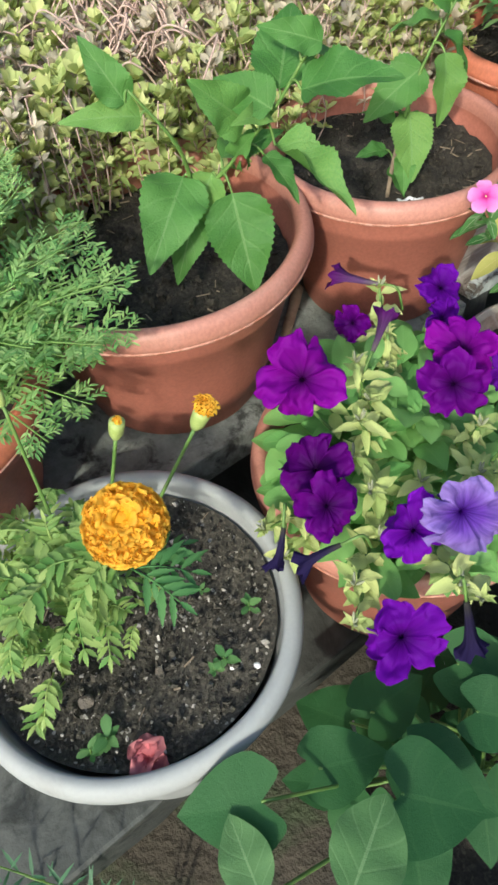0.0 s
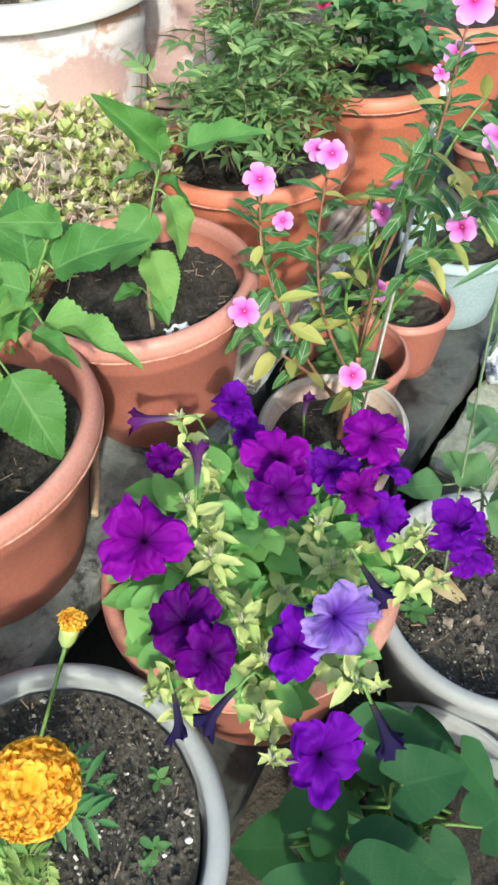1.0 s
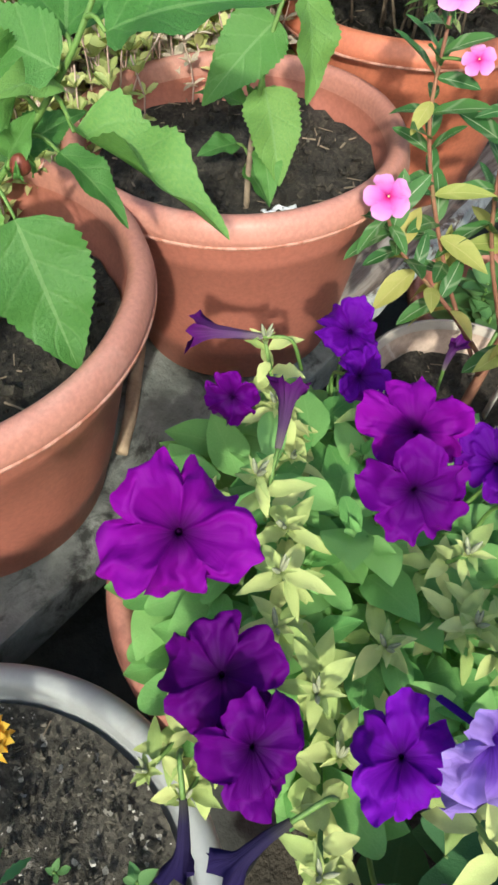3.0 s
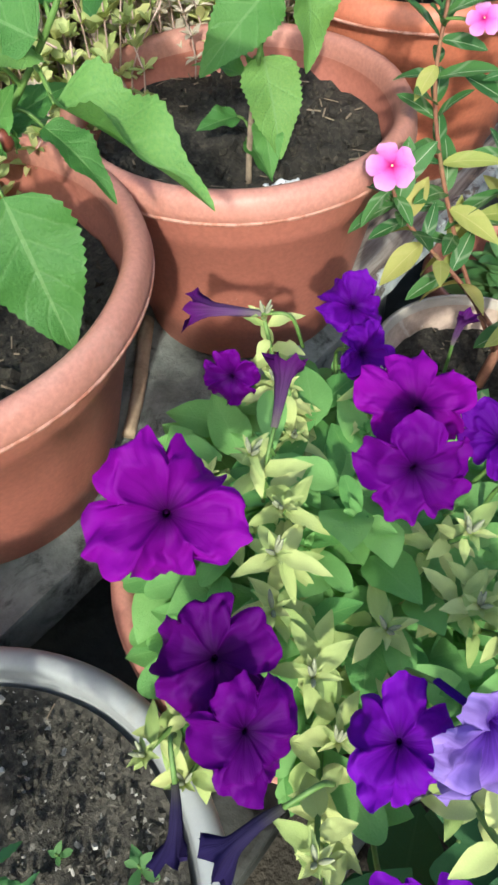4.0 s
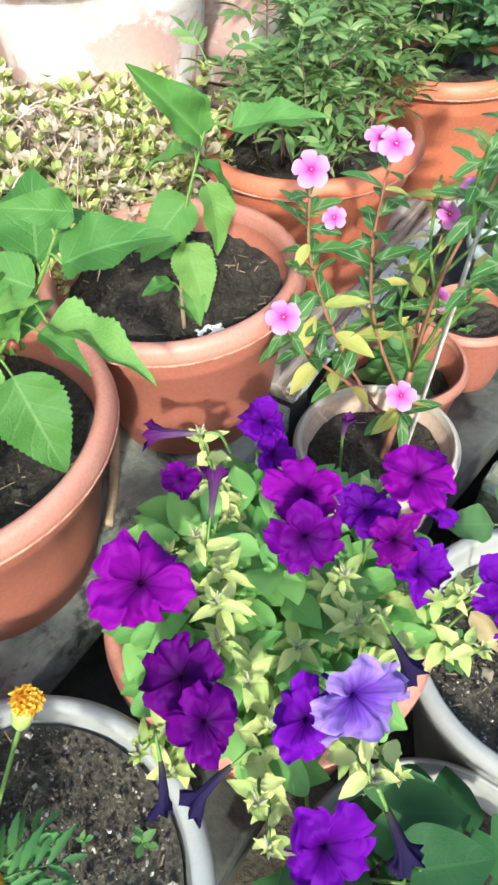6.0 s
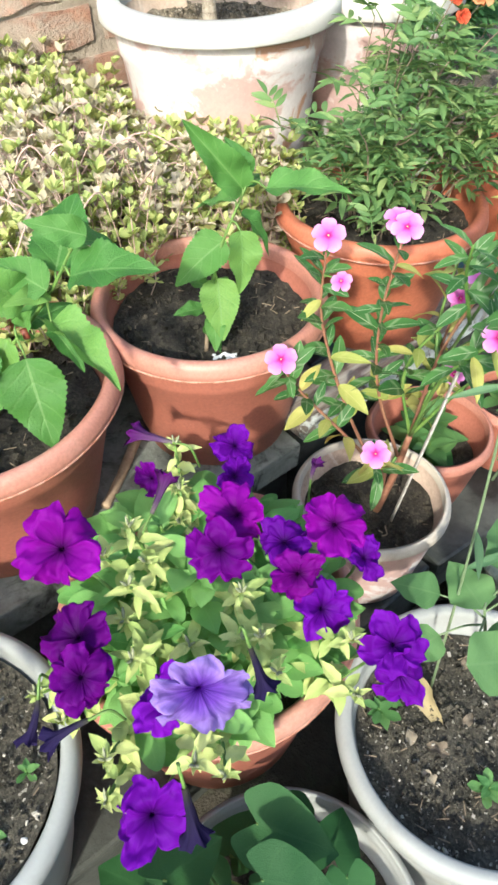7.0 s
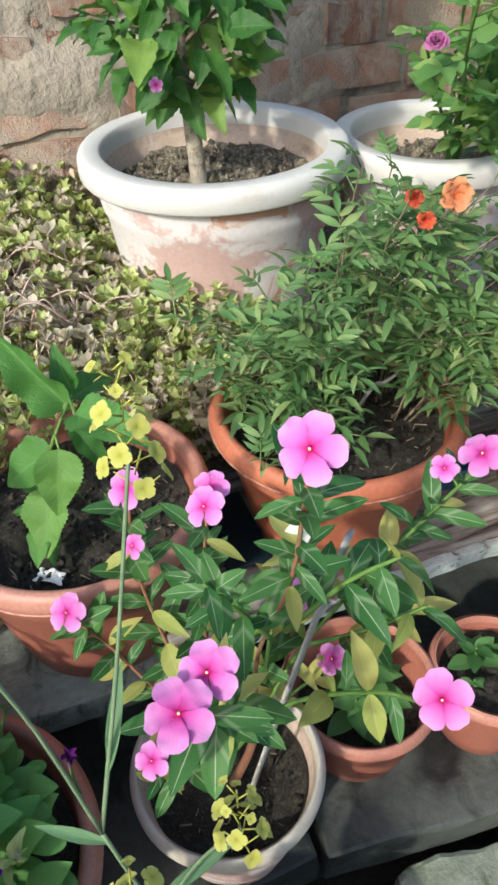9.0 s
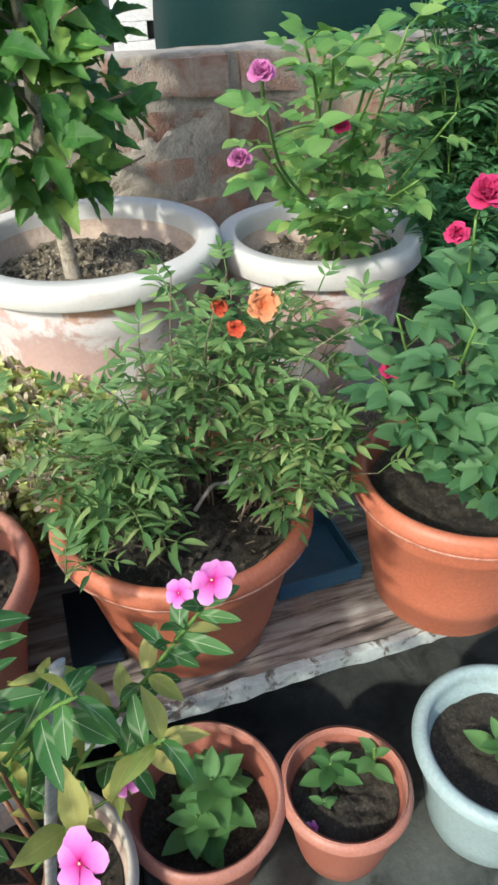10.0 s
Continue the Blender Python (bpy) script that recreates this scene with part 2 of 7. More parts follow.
def plank_material():
    m, n, l, b = base_material("weathered_plank")
    v = coords(n)
    mp = n.new("ShaderNodeMapping")
    mp.inputs["Scale"].default_value = (2.2, 26, 26)
    l.new(v, mp.inputs["Vector"])
    g, p = noise_node(n, l, 2.0, 8, 0.7, mp.outputs[0], 0.5), noise_node(n, l, 9, 6, 0.65, v, 0.4)
    col = ramp_node(n, l, g.outputs["Fac"], [(0.36, (0.03, 0.027, 0.024)), (0.44, (0.17, 0.14, 0.12)), (0.54, (0.32, 0.29, 0.26)), (0.70, (0.48, 0.48, 0.45))]).outputs["Color"]
    mask = ramp_node(n, l, p.outputs["Fac"], [(0.58, (0, 0, 0)), (0.66, (0.8, 0.8, 0.8))]).outputs["Color"]
    col = mix_node(n, l, mask, col, (0.27, 0.19, 0.15))
    l.new(col, b.inputs["Base Color"])
    b.inputs["Roughness"].default_value = 0.85
    bump(n, l, b, g.outputs["Fac"], 0.7, 0.004)
    return m


def brick_material():
    m, n, l, b = base_material("old_brick")
    mp = n.new("ShaderNodeMapping")
    mp.inputs["Scale"].default_value = (0.222, 0.105, 0.064)
    l.new(coords(n), mp.inputs["Vector"])
    rnd = n.new("ShaderNodeObjectInfo").outputs["Random"]
    shift = n.new("ShaderNodeVectorMath")
    shift.operation = "MULTIPLY_ADD"
    l.new(rnd, shift.inputs[0])
    shift.inputs[1].default_value = (3.0, 5.0, 7.0)
    l.new(mp.outputs[0], shift.inputs[2])
    v = shift.outputs[0]
    a, f, s = noise_node(n, l, 30, 7, 0.65, v), noise_node(n, l, 170, 4, 0.7, v), noise_node(n, l, 13, 8, 0.7, v, 0.8)
    tone = ramp_node(n, l, rnd, [(0.0, (0.27, 0.145, 0.105)), (0.5, (0.40, 0.23, 0.17)), (1.0, (0.50, 0.33, 0.26))]).outputs["Color"]
    col = mix_node(n, l, 0.5, tone, ramp_node(n, l, a.outputs["Fac"], [(0.3, (0.5, 0.5, 0.5)), (0.7, (1.2, 1.15, 1.1))]).outputs["Color"], "MULTIPLY")
    mask = ramp_node(n, l, s.outputs["Fac"], [(0.42, (0, 0, 0)), (0.58, (0.85, 0.85, 0.85))]).outputs["Color"]
    col = mix_node(n, l, mask, col, (0.44, 0.375, 0.315))
    l.new(col, b.inputs["Base Color"])
    b.inputs["Roughness"].default_value = 0.92
    add = n.new("ShaderNodeMath")
    l.new(f.outputs["Fac"], add.inputs[0])
    l.new(s.outputs["Fac"], add.inputs[1])
    bump(n, l, b, add.outputs[0], 0.9, 0.006)
    return m


PLANK, BRICK = plank_material(), brick_material()


# ---- building helpers ----
def mesh_of(name, verts, faces, material, uv=None, smooth=True):
    me = bpy.data.meshes.new(name)
    me.from_pydata([tuple(v) for v in verts], [], [tuple(f) for f in faces])
    if uv is not None:
        layer = me.uv_layers.new(name="UVMap")
        index = np.zeros(len(me.loops), dtype=np.int32)
        me.loops.foreach_get("vertex_index", index)
        layer.data.foreach_set("uv", np.asarray(uv, dtype=np.float32)[index].ravel())
    if smooth:
        me.polygons.foreach_set("use_smooth", [True] * len(me.polygons))
    me.materials.append(material)
    me.update()
    return me


def part(name, data, parent, m=None, label=""):
    """Links a mesh as one object under a thing or under a part, at a pose in the world."""
    ob = new(name, data)
    ob.parent = parent
    if m is not None:
        ob.matrix_basis = m
    if label:
        ob["label"] = label
    return ob


def thing(name, label, category, group="", kind=""):
    return tagged(new(name), label, category, group, kind)


def from_bmesh(name, bm, material, smooth=False):
    me = bpy.data.meshes.new(name)
    bm.to_mesh(me)
    bm.free()
    if smooth:
        me.polygons.foreach_set("use_smooth", [True] * len(me.polygons))
    me.materials.append(material)
    return me


def box_bm(x0, x1, y0, y1, z0, z1, bevel=0.004, cuts=0, rough=0.0, seed=0):
    bm = bmesh.new()
    bmesh.ops.create_cube(bm, size=1)
    bmesh.ops.scale(bm, vec=(x1 - x0, y1 - y0, z1 - z0), verts=bm.verts)
    bmesh.ops.translate(bm, vec=((x0 + x1) / 2, (y0 + y1) / 2, (z0 + z1) / 2), verts=bm.verts)
    if bevel:
        bmesh.ops.bevel(bm, geom=list(bm.edges), offset=bevel, segments=2, affect="EDGES", profile=0.6)
    if cuts:
        long_edges = [e for e in bm.edges if abs((e.verts[0].co - e.verts[1].co).x) > 0.5 * (x1 - x0)]
        bmesh.ops.subdivide_edges(bm, edges=long_edges, cuts=cuts, use_grid_fill=True)
    if rough:
        for v in bm.verts:
            v.co += Vector(noise.noise_vector(v.co * 9 + Vector((seed, 0, 0)))) * rough + Vector(noise.noise_vector(v.co * 40)) * rough * 0.5
    return bm


def turned(bm, pivot, degrees):
    bmesh.ops.rotate(bm, cent=pivot, matrix=Matrix.Rotation(radians(degrees), 3, "Z"), verts=bm.verts)
    return bm


def lathe(profile, steps=72, wobble=0.0, seed=0.0):
    """Verts and faces of a profile of (radius, height) turned round the z axis."""
    verts, faces = [], []
    k = len(profile)
    for i in range(steps):
        a = 2 * math.pi * i / steps
        for r, z in profile:
            f = 1 + wobble * noise.noise((math.cos(a) * 1.3 + seed, math.sin(a) * 1.3, z * 3))
            verts.append((r * f * math.cos(a), r * f * math.sin(a), z + wobble * 0.12 * noise.noise((math.cos(a) + seed, math.sin(a), 7))))
    for i in range(steps):
        j = (i + 1) % steps
        for q in range(k - 1):
            faces.append((i * k + q, j * k + q, j * k + q + 1, i * k + q + 1))
    return verts, faces


def soil_mesh(name, radius, material, height=0.012, seed=0.0, rings=22, steps=60):
    verts, faces = [(0, 0, height * noise.noise((seed, 1, 1)))], []
    for i in range(1, rings + 1):
        for j in range(steps):
            a, r = 2 * math.pi * j / steps, radius * i / rings
            x, y = r * math.cos(a), r * math.sin(a)
            p = Vector((x * 14 + seed, y * 14, seed))
            edge = max(0.0, 1 - ((radius - r) / 0.02)) if r > radius - 0.02 else 0
            z = height * (noise.noise(p) + 0.55 * noise.noise(p * 4) + 0.35 * noise.noise(p * 11)) + 0.004 * edge
            verts.append((x, y, z))
    for j in range(steps):
        faces.append((0, 1 + j, 1 + (j + 1) % steps))
    for i in range(rings - 1):
        for j in range(steps):
            a, b = 1 + i * steps + j, 1 + i * steps + (j + 1) % steps
            faces.append((a, a + steps, b + steps, b))
    return mesh_of(name, verts, faces, material)


def crumbs(name, radius, count, size, materials, seed, height=0.012):
    """Loose crumbs and chips lying on the soil, joined."""
    rng = random.Random(seed)
    verts, faces = [], []
    cube = [(-1, -1, -1), (1, -1, -1), (1, 1, -1), (-1, 1, -1), (-1, -1, 1), (1, -1, 1), (1, 1, 1), (-1, 1, 1)]
    quads = [(0, 3, 2, 1), (4, 5, 6, 7), (0, 1, 5, 4), (1, 2, 6, 5), (2, 3, 7, 6), (3, 0, 4, 7)]
    for _ in range(count):
        r, a = radius * math.sqrt(rng.random()), rng.random() * 6.283
        s = size * (0.25 + rng.random() ** 4 * 1.1)
        m = pose(r * math.cos(a), r * math.sin(a), height * 0.4 + s * 0.1, rng.random() * 360, rng.random() * 360, rng.random() * 360)
        sc = Vector((s * (0.6 + rng.random()), s * (0.5 + rng.random() * 0.7), s * (0.25 + rng.random() * 0.5)))
        o = len(verts)
        for c in cube:
            v = Vector(c) * (0.75 + rng.random() * 0.5)
            verts.append(m @ Vector((v.x * sc.x, v.y * sc.y, v.z * sc.z)))
        faces += [tuple(o + i for i in q) for q in quads]
    return mesh_of(name, verts, faces, materials, smooth=False)


def flower_pot(x, y, lip, radius, base_z, base_radius, body, rim, soil, label, lip_h=0.024, lip_out=0.014, soil_drop=0.035, wall=0.006, inner=None,
               ring=True, grit=0, grit_size=0.004, grit_material=None, group="flower pots", tilt=(0, 0), seed=0.0):
    """A turned pot: lip is the height of the lower edge of its rolled lip, radius the lip's outer radius."""
    pot = thing("flower_pot", label, "flower pot", group)
    pot.matrix_basis = pose(x, y, base_z, tilt[0], tilt[1], 0)
    h = lip - base_z
    rb = radius - lip_out
    def at(z):
        return base_radius + (rb - base_radius) * z / h
    prof = [(base_radius * 0.3, 0.0), (base_radius - 0.008, 0.0), (base_radius, 0.008)]
    if ring:
        prof += [(at(h * 0.19) - 0.004, h * 0.19), (at(h * 0.205), h * 0.205), (at(h * 0.3), h * 0.3), (at(h * 0.5), h * 0.5), (at(h * 0.80), h * 0.80), (at(h * 0.83) + 0.003, h * 0.825), (at(h * 0.87) + 0.0035, h * 0.87), (at(h) + 0.002, h)]
    else:
        prof += [(at(h * 0.3), h * 0.3), (at(h * 0.6), h * 0.6), (at(h * 0.85), h * 0.85), (at(h), h)]
    part("body", mesh_of("pot_body", *lathe(prof, 72, 0.012, seed), body), pot)
    ri = radius - lip_out - wall
    lipp = [(rb - 0.001, h + 0.001), (radius - 0.002, h), (radius, h + 0.003), (radius - 0.0005, h + lip_h * 0.35), (radius - 0.003, h + lip_h * 0.72),
            (radius - 0.007, h + lip_h * 0.94), (radius - 0.012, h + lip_h), (ri + 0.004, h + lip_h * 0.95), (ri, h + lip_h * 0.75), (ri - 0.001, h + 0.002)]
    if wall > 0.011:
        lipp = [(rb - 0.001, h + 0.001), (radius - 0.002, h), (radius, h + 0.0025)]
        for k in range(9):
            t = math.pi / 2 * k / 8
            lipp.append((radius - 0.011 + 0.011 * math.cos(t), h + lip_h - 0.014 + 0.014 * math.sin(t)))
        lipp += [(ri + 0.004, h + lip_h - 0.0005), (ri + 0.001, h + lip_h - 0.003), (ri, h + lip_h * 0.6), (ri - 0.001, h + 0.002)]
    part("rim", mesh_of("pot_rim", *lathe(lipp, 96, 0.012, seed), rim), pot)
    if ring and rim is not WHITE_PAINT:
        part("rim_seam", mesh_of("rim_seam", *lathe([(radius - 0.002, h - 0.001), (radius + 0.0006, h - 0.0006), (radius + 0.0006, h + 0.0018), (radius - 0.001, h + 0.0022)], 96, 0.012, seed), SEAM), pot, None, "pale ragged moulding seam")
    zi = h + 0.004
    inn = [(ri - 0.001, zi), (ri - 0.003, h - 0.012), (ri - 0.006, h - 0.015), (ri - 0.010, h - 0.05), (ri - 0.03, h - 0.12)]
    part("inner_wall", mesh_of("pot_inner", *lathe(inn, 72, 0.012, seed), inner or body), pot)
    rs = ri - 0.004 - soil_drop * 0.10
    zs = h + lip_h - soil_drop
    part("soil", soil_mesh("soil", rs, soil, 0.007 if soil is SOIL_GRIT else 0.012, seed), pot, pose(0, 0, zs))
    if grit:
        part("loose_grit", crumbs("loose_grit", rs * 0.96, grit, grit_size, grit_material or soil, int(seed * 10) + 5), pot, pose(0, 0, zs))
    return pot


# ---- the setting ----
GZ, LOW, UP, PLANK_TOP, BED = 0.10, 0.395, 0.606, 0.634, 0.80


def ground_sheet():
    n, verts, faces = 40, [], []
    for i in range(n + 1):
        for j in range(n + 1):
            u, v = (i / n * 2 - 1), (j / n * 2 - 1)
            x, y = 60 * u ** 3 + 0.5, 60 * v ** 3
            verts.append((x, y, GZ + 0.012 * noise.noise((x * 3, y * 3, 0)) - (0.006 if abs(y) < 3 else 0)))
    for i in range(n):
        for j in range(n):
            a = i * (n + 1) + j
            faces.append((a, a + n + 1, a + n + 2, a + 1))
    tagged(new("ground", mesh_of("ground", verts, faces, GROUND)), "dark bare earth below the plant shelves", "ground", kind="structure")


ground_sheet()
tagged(new("lower_slab", from_bmesh("lower_slab", box_bm(-1.4, 0.80, 0.235, 1.15, LOW - 0.07, LOW, 0.006, 40, 0.006), SHADE_DARK_CONCRETE)),
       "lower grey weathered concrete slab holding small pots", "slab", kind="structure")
tagged(new("lower_slab_end", from_bmesh("lower_slab_end", turned(box_bm(0.808, 2.6, 0.232, 0.70, LOW - 0.07, LOW, 0.006, 40, 0.005, 2), (0.81, 0.232, 0), -8.0), SHADE_DARK_CONCRETE)),
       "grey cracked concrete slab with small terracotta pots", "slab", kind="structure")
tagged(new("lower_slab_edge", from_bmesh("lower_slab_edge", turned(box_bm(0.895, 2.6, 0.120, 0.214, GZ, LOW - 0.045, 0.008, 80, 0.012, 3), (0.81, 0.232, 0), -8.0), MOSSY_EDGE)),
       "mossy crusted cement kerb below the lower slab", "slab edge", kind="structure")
tagged(new("plinth", from_bmesh("plinth", box_bm(-1.4, 2.6, 0.30, 1.15, GZ - 0.02, LOW - 0.075, 0.004), SHADE_DARK_CONCRETE)),
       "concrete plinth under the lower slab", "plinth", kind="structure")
tagged(new("upper_slab", from_bmesh("upper_slab", turned(box_bm(-1.4, 0.685, 0.441, 0.84, UP - 0.05, UP, 0.004, 40, 0.005, 5), (0.685, 0.441, 0), -3.6), SLAB_GREY)),
       "upper grey weathered concrete slab with broken end", "slab", kind="structure")
tagged(new("upper_plank", from_bmesh("upper_plank", box_bm(0.692, 2.6, 0.452, 0.80, PLANK_TOP - 0.028, PLANK_TOP, 0.003, 40, 0.004, 8), PLANK)),
       "weathered streaked plank carrying orange pots", "plank", kind="structure")
tagged(new("upper_plank_edge", from_bmesh("upper_plank_edge", box_bm(0.692, 2.6, 0.438, 0.4515, PLANK_TOP - 0.026, PLANK_TOP + 0.001, 0.002, 140, 0.0055, 9), LIMEWASH)),
       "chipped white crust along the plank's front edge", "plank edge", kind="structure")
tagged(new("support_block", from_bmesh("support_block", box_bm(0.575, 0.688, 0.468, 0.62, LOW + 0.001, UP - 0.056, 0.006, 6, 0.004, 11), SHADE_DARK_CONCRETE)),
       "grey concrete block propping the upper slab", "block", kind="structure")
tagged(new("support_block", from_bmesh("support_block", box_bm(0.692, 0.775, 0.462, 0.60, LOW + 0.001, PLANK_TOP - 0.034, 0.006, 6, 0.004, 12), SHADE_DARK_CONCRETE)),
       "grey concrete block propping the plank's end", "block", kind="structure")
tagged(new("shelf_back", from_bmesh("shelf_back", box_bm(-1.4, 2.6, 1.08, 1.14, LOW, UP - 0.066, 0.003), MORTAR)),
       "dark rendered riser behind the lower slab", "riser", kind="structure")


def raised_bed():
    """The soil of the raised bed between the shelf and the wall, with a sloping uneven front."""
    nx, ny, verts, faces = 120, 24, [], []
    for i in range(nx + 1):
        for j in range(ny + 1):
            x, v = -1.4 + 4.0 * i / nx, j / ny
            y = 0.735 + 0.47 * v
            z = UP - 0.01 + (BED - UP) * min(1.0, v * 6) + 0.018 * noise.noise((x * 6, y * 6, 1)) * min(1, v * 6) + 0.006 * noise.noise((x * 30, y * 30, 2))
            verts.append((x, y, z))
    for i in range(nx):
        for j in range(ny):
            a = i * (ny + 1) + j
            faces.append((a, a + ny + 1, a + ny + 2, a + 1))
    tagged(new("raised_bed", mesh_of("raised_bed", verts, faces, SOIL_CHIPS)), "dry brown soil of the raised bed by the wall", "soil bed", kind="structure")


raised_bed()


# ---- pots ----
flower_pot(0.291, 0.621, 0.821, 0.188, UP, 0.122, TERRACOTTA, TERRACOTTA_RIM, SOIL_DARK, "large terracotta-coloured plastic pot with sun-bleached rolled rim on concrete", soil_drop=0.058, grit=500, seed=1.0)
flower_pot(0.6255, 0.571, 0.817, 0.163, UP, 0.108, TERRACOTTA, TERRACOTTA_RIM, SOIL_DARK, "large terracotta-coloured plastic pot with sun-bleached rolled rim on concrete", soil_drop=0.043, grit=500, seed=2.0)
flower_pot(0.973, 0.574, 0.839, 0.166, PLANK_TOP, 0.105, ORANGE_POT, ORANGE_POT, SOIL_DARK, "bright orange plastic pot with dry soil on weathered plank", soil_drop=0.040, grit=300, seed=3.0)
flower_pot(1.342, 0.506, 0.835, 0.149, PLANK_TOP, 0.102, ORANGE_POT, ORANGE_POT, SOIL_DARK, "bright orange plastic pot holding a red rose bush", soil_drop=0.036, seed=4.0)
flower_pot(-0.052, 0.609, 0.806, 0.170, UP, 0.112, TERRACOTTA, ORANGE_POT, SOIL_DARK, "terracotta-coloured plastic pot under feathery foliage", soil_drop=0.05, seed=5.0)
flower_pot(1.745, 0.455, 0.835, 0.158, PLANK_TOP, 0.104, ORANGE_POT, ORANGE_POT, SOIL_DARK, "bright orange plastic pot further along the plank", soil_drop=0.036, seed=16.0)
flower_pot(1.86, 0.35, 0.520, 0.105, LOW, 0.072, TERRACOTTA, TERRACOTTA_RIM, SOIL_DARK, "small dark red terracotta pot at the slab's far end", lip_h=0.018, lip_out=0.006, soil_drop=0.035, ring=False, seed=17.0)
flower_pot(0.034, 0.328, 0.653, 0.174, LOW, 0.118, WHITE_POT, WHITE_POT, SOIL_GRIT, "white plastic pot with gritty soil and a marigold", lip_h=0.022, lip_out=0.008, soil_drop=0.026, wall=0.0115, ring=False, grit=2200, grit_size=0.0024, grit_material=SOIL_GRIT, seed=6.0)
flower_pot(0.386, 0.290, 0.649, 0.176, LOW, 0.118, TERRACOTTA, TERRACOTTA_RIM, SOIL_DARK, "terracotta-coloured plastic pot overflowing with purple petunias", soil_drop=0.034, lip_h=0.022, seed=7.0)
flower_pot(0.711, 0.318, 0.569, 0.117, LOW, 0.076, LIMED_TERRACOTTA, CREAM_POT, SOIL_DARK, "white-rimmed pot with earth-stained inside holding a periwinkle", lip_h=0.016, lip_out=0.006, soil_drop=0.045, inner=PALE_INNER, ring=False, grit=200, seed=8.0)
flower_pot(0.922, 0.371, 0.530, 0.1075, LOW, 0.074, TERRACOTTA, TERRACOTTA_RIM, SOIL_DARK, "small terracotta pot with a leafy green seedling", lip_h=0.018, lip_out=0.006, soil_drop=0.07, ring=False, seed=9.0)
flower_pot(1.101, 0.322, 0.529, 0.0875, LOW, 0.060, TERRACOTTA, TERRACOTTA_RIM, SOIL_DARK, "small terracotta pot with sparse seedlings", lip_h=0.016, lip_out=0.005, soil_drop=0.032, ring=False, seed=10.0)
flower_pot(1.316, 0.288, 0.558, 0.1235, LOW, 0.085, BLUE_WHITE, BLUE_WHITE, SOIL_DARK, "pale blue plastic pot with dark soil", lip_h=0.018, lip_out=0.010, soil_drop=0.045, wall=0.01, ring=False, seed=11.0)
flower_pot(0.589, 0.012, 0.472, 0.181, GZ, 0.125, WHITE_POT, WHITE_POT, SOIL_GRIT, "large white plastic pot with gritty soil on the ground", lip_h=0.022, lip_out=0.010, soil_drop=0.044, wall=0.0115, ring=False, grit=1900, grit_size=0.0026, grit_material=SOIL_GRIT, seed=12.0)
flower_pot(0.267, 0.021, 0.409, 0.162, GZ, 0.110, WHITE_POT, WHITE_POT, SOIL_DARK, "greyish white pot crowded by heart-shaped leaves", lip_h=0.016, lip_out=0.008, soil_drop=0.05, ring=False, seed=13.0)
flower_pot(0.945, 0.924, 1.055, 0.193, BED - 0.005, 0.135, LIMED_TERRACOTTA, WHITE_PAINT, SOIL_CHIPS, "large pot with thick white-painted rim and lime-stained pink body", lip_h=0.032, lip_out=0.022, soil_drop=0.060, wall=0.012, inner=PALE_INNER, grit=1100, grit_size=0.0052, grit_material=SOIL_CHIPS, seed=14.0)
flower_pot(1.299, 0.901, 1.021, 0.162, BED - 0.005, 0.118, LIMED_TERRACOTTA, WHITE_PAINT, SOIL_CHIPS, "large pot with flaking white rim and lime-stained body", lip_h=0.036, lip_out=0.02, soil_drop=0.062, wall=0.012, inner=PALE_INNER, grit=300, grit_size=0.005, grit_material=SOIL_CHIPS, seed=15.0)


PALE_STONE = worn("pale_stone_chips", (0.36, 0.34, 0.30), (0.50, 0.48, 0.44), (0.28, 0.26, 0.22), rough=0.8)


def pale_grit(x, y, z, radius, count, seed):
    g = tagged(new("pale_grit", crumbs("pale_grit", radius, count, 0.0019, PALE_STONE, seed, 0.016)), "scattered pale specks of grit on dark soil", "grit", kind="stuff")
    g.location = (x, y, z)


pale_grit(0.034, 0.328, 0.649, 0.145, 190, 3)
pale_grit(0.589, 0.012, 0.450, 0.150, 170, 4)


def straw_litter(x, y, z, radius, count, seed):
    """Thin dry straws and root bits lying on the soil."""
    rng = random.Random(seed)
    verts, faces = [], []
    for _ in range(count):
        r, a, t = radius * math.sqrt(rng.uniform(0.25, 1.0)), rng.random() * 6.283, rng.random() * 6.283
        ln, w = rng.uniform(0.004, 0.016), rng.uniform(0.0003, 0.0008)
        c, d = Vector((r * math.cos(a), r * math.sin(a), 0.007 + rng.random() * 0.003)), Vector((math.cos(t), math.sin(t), rng.uniform(-0.1, 0.1)))
        n = Vector((-d.y, d.x, 0))
        o = len(verts)
        for s0, s1 in ((-1, -1), (-1, 1), (1, 1), (1, -1)):
            for up in (0, 1):
                verts.append(c + d * ln * 0.5 * s0 + n * w * s1 + Vector((0, 0, up * w * 1.5)))
        faces += [tuple(o + i for i in q) for q in ((1, 3, 5, 7), (0, 6, 4, 2), (0, 2, 3, 1), (2, 4, 5, 3), (4, 6, 7, 5), (6, 0, 1, 7))]
    g = tagged(new("straw_litter", mesh_of("straw_litter", verts, faces, STRAW_BITS, smooth=False)), "dry straw and root bits on dark soil", "litter", kind="stuff")
    g.location = (x, y, z)


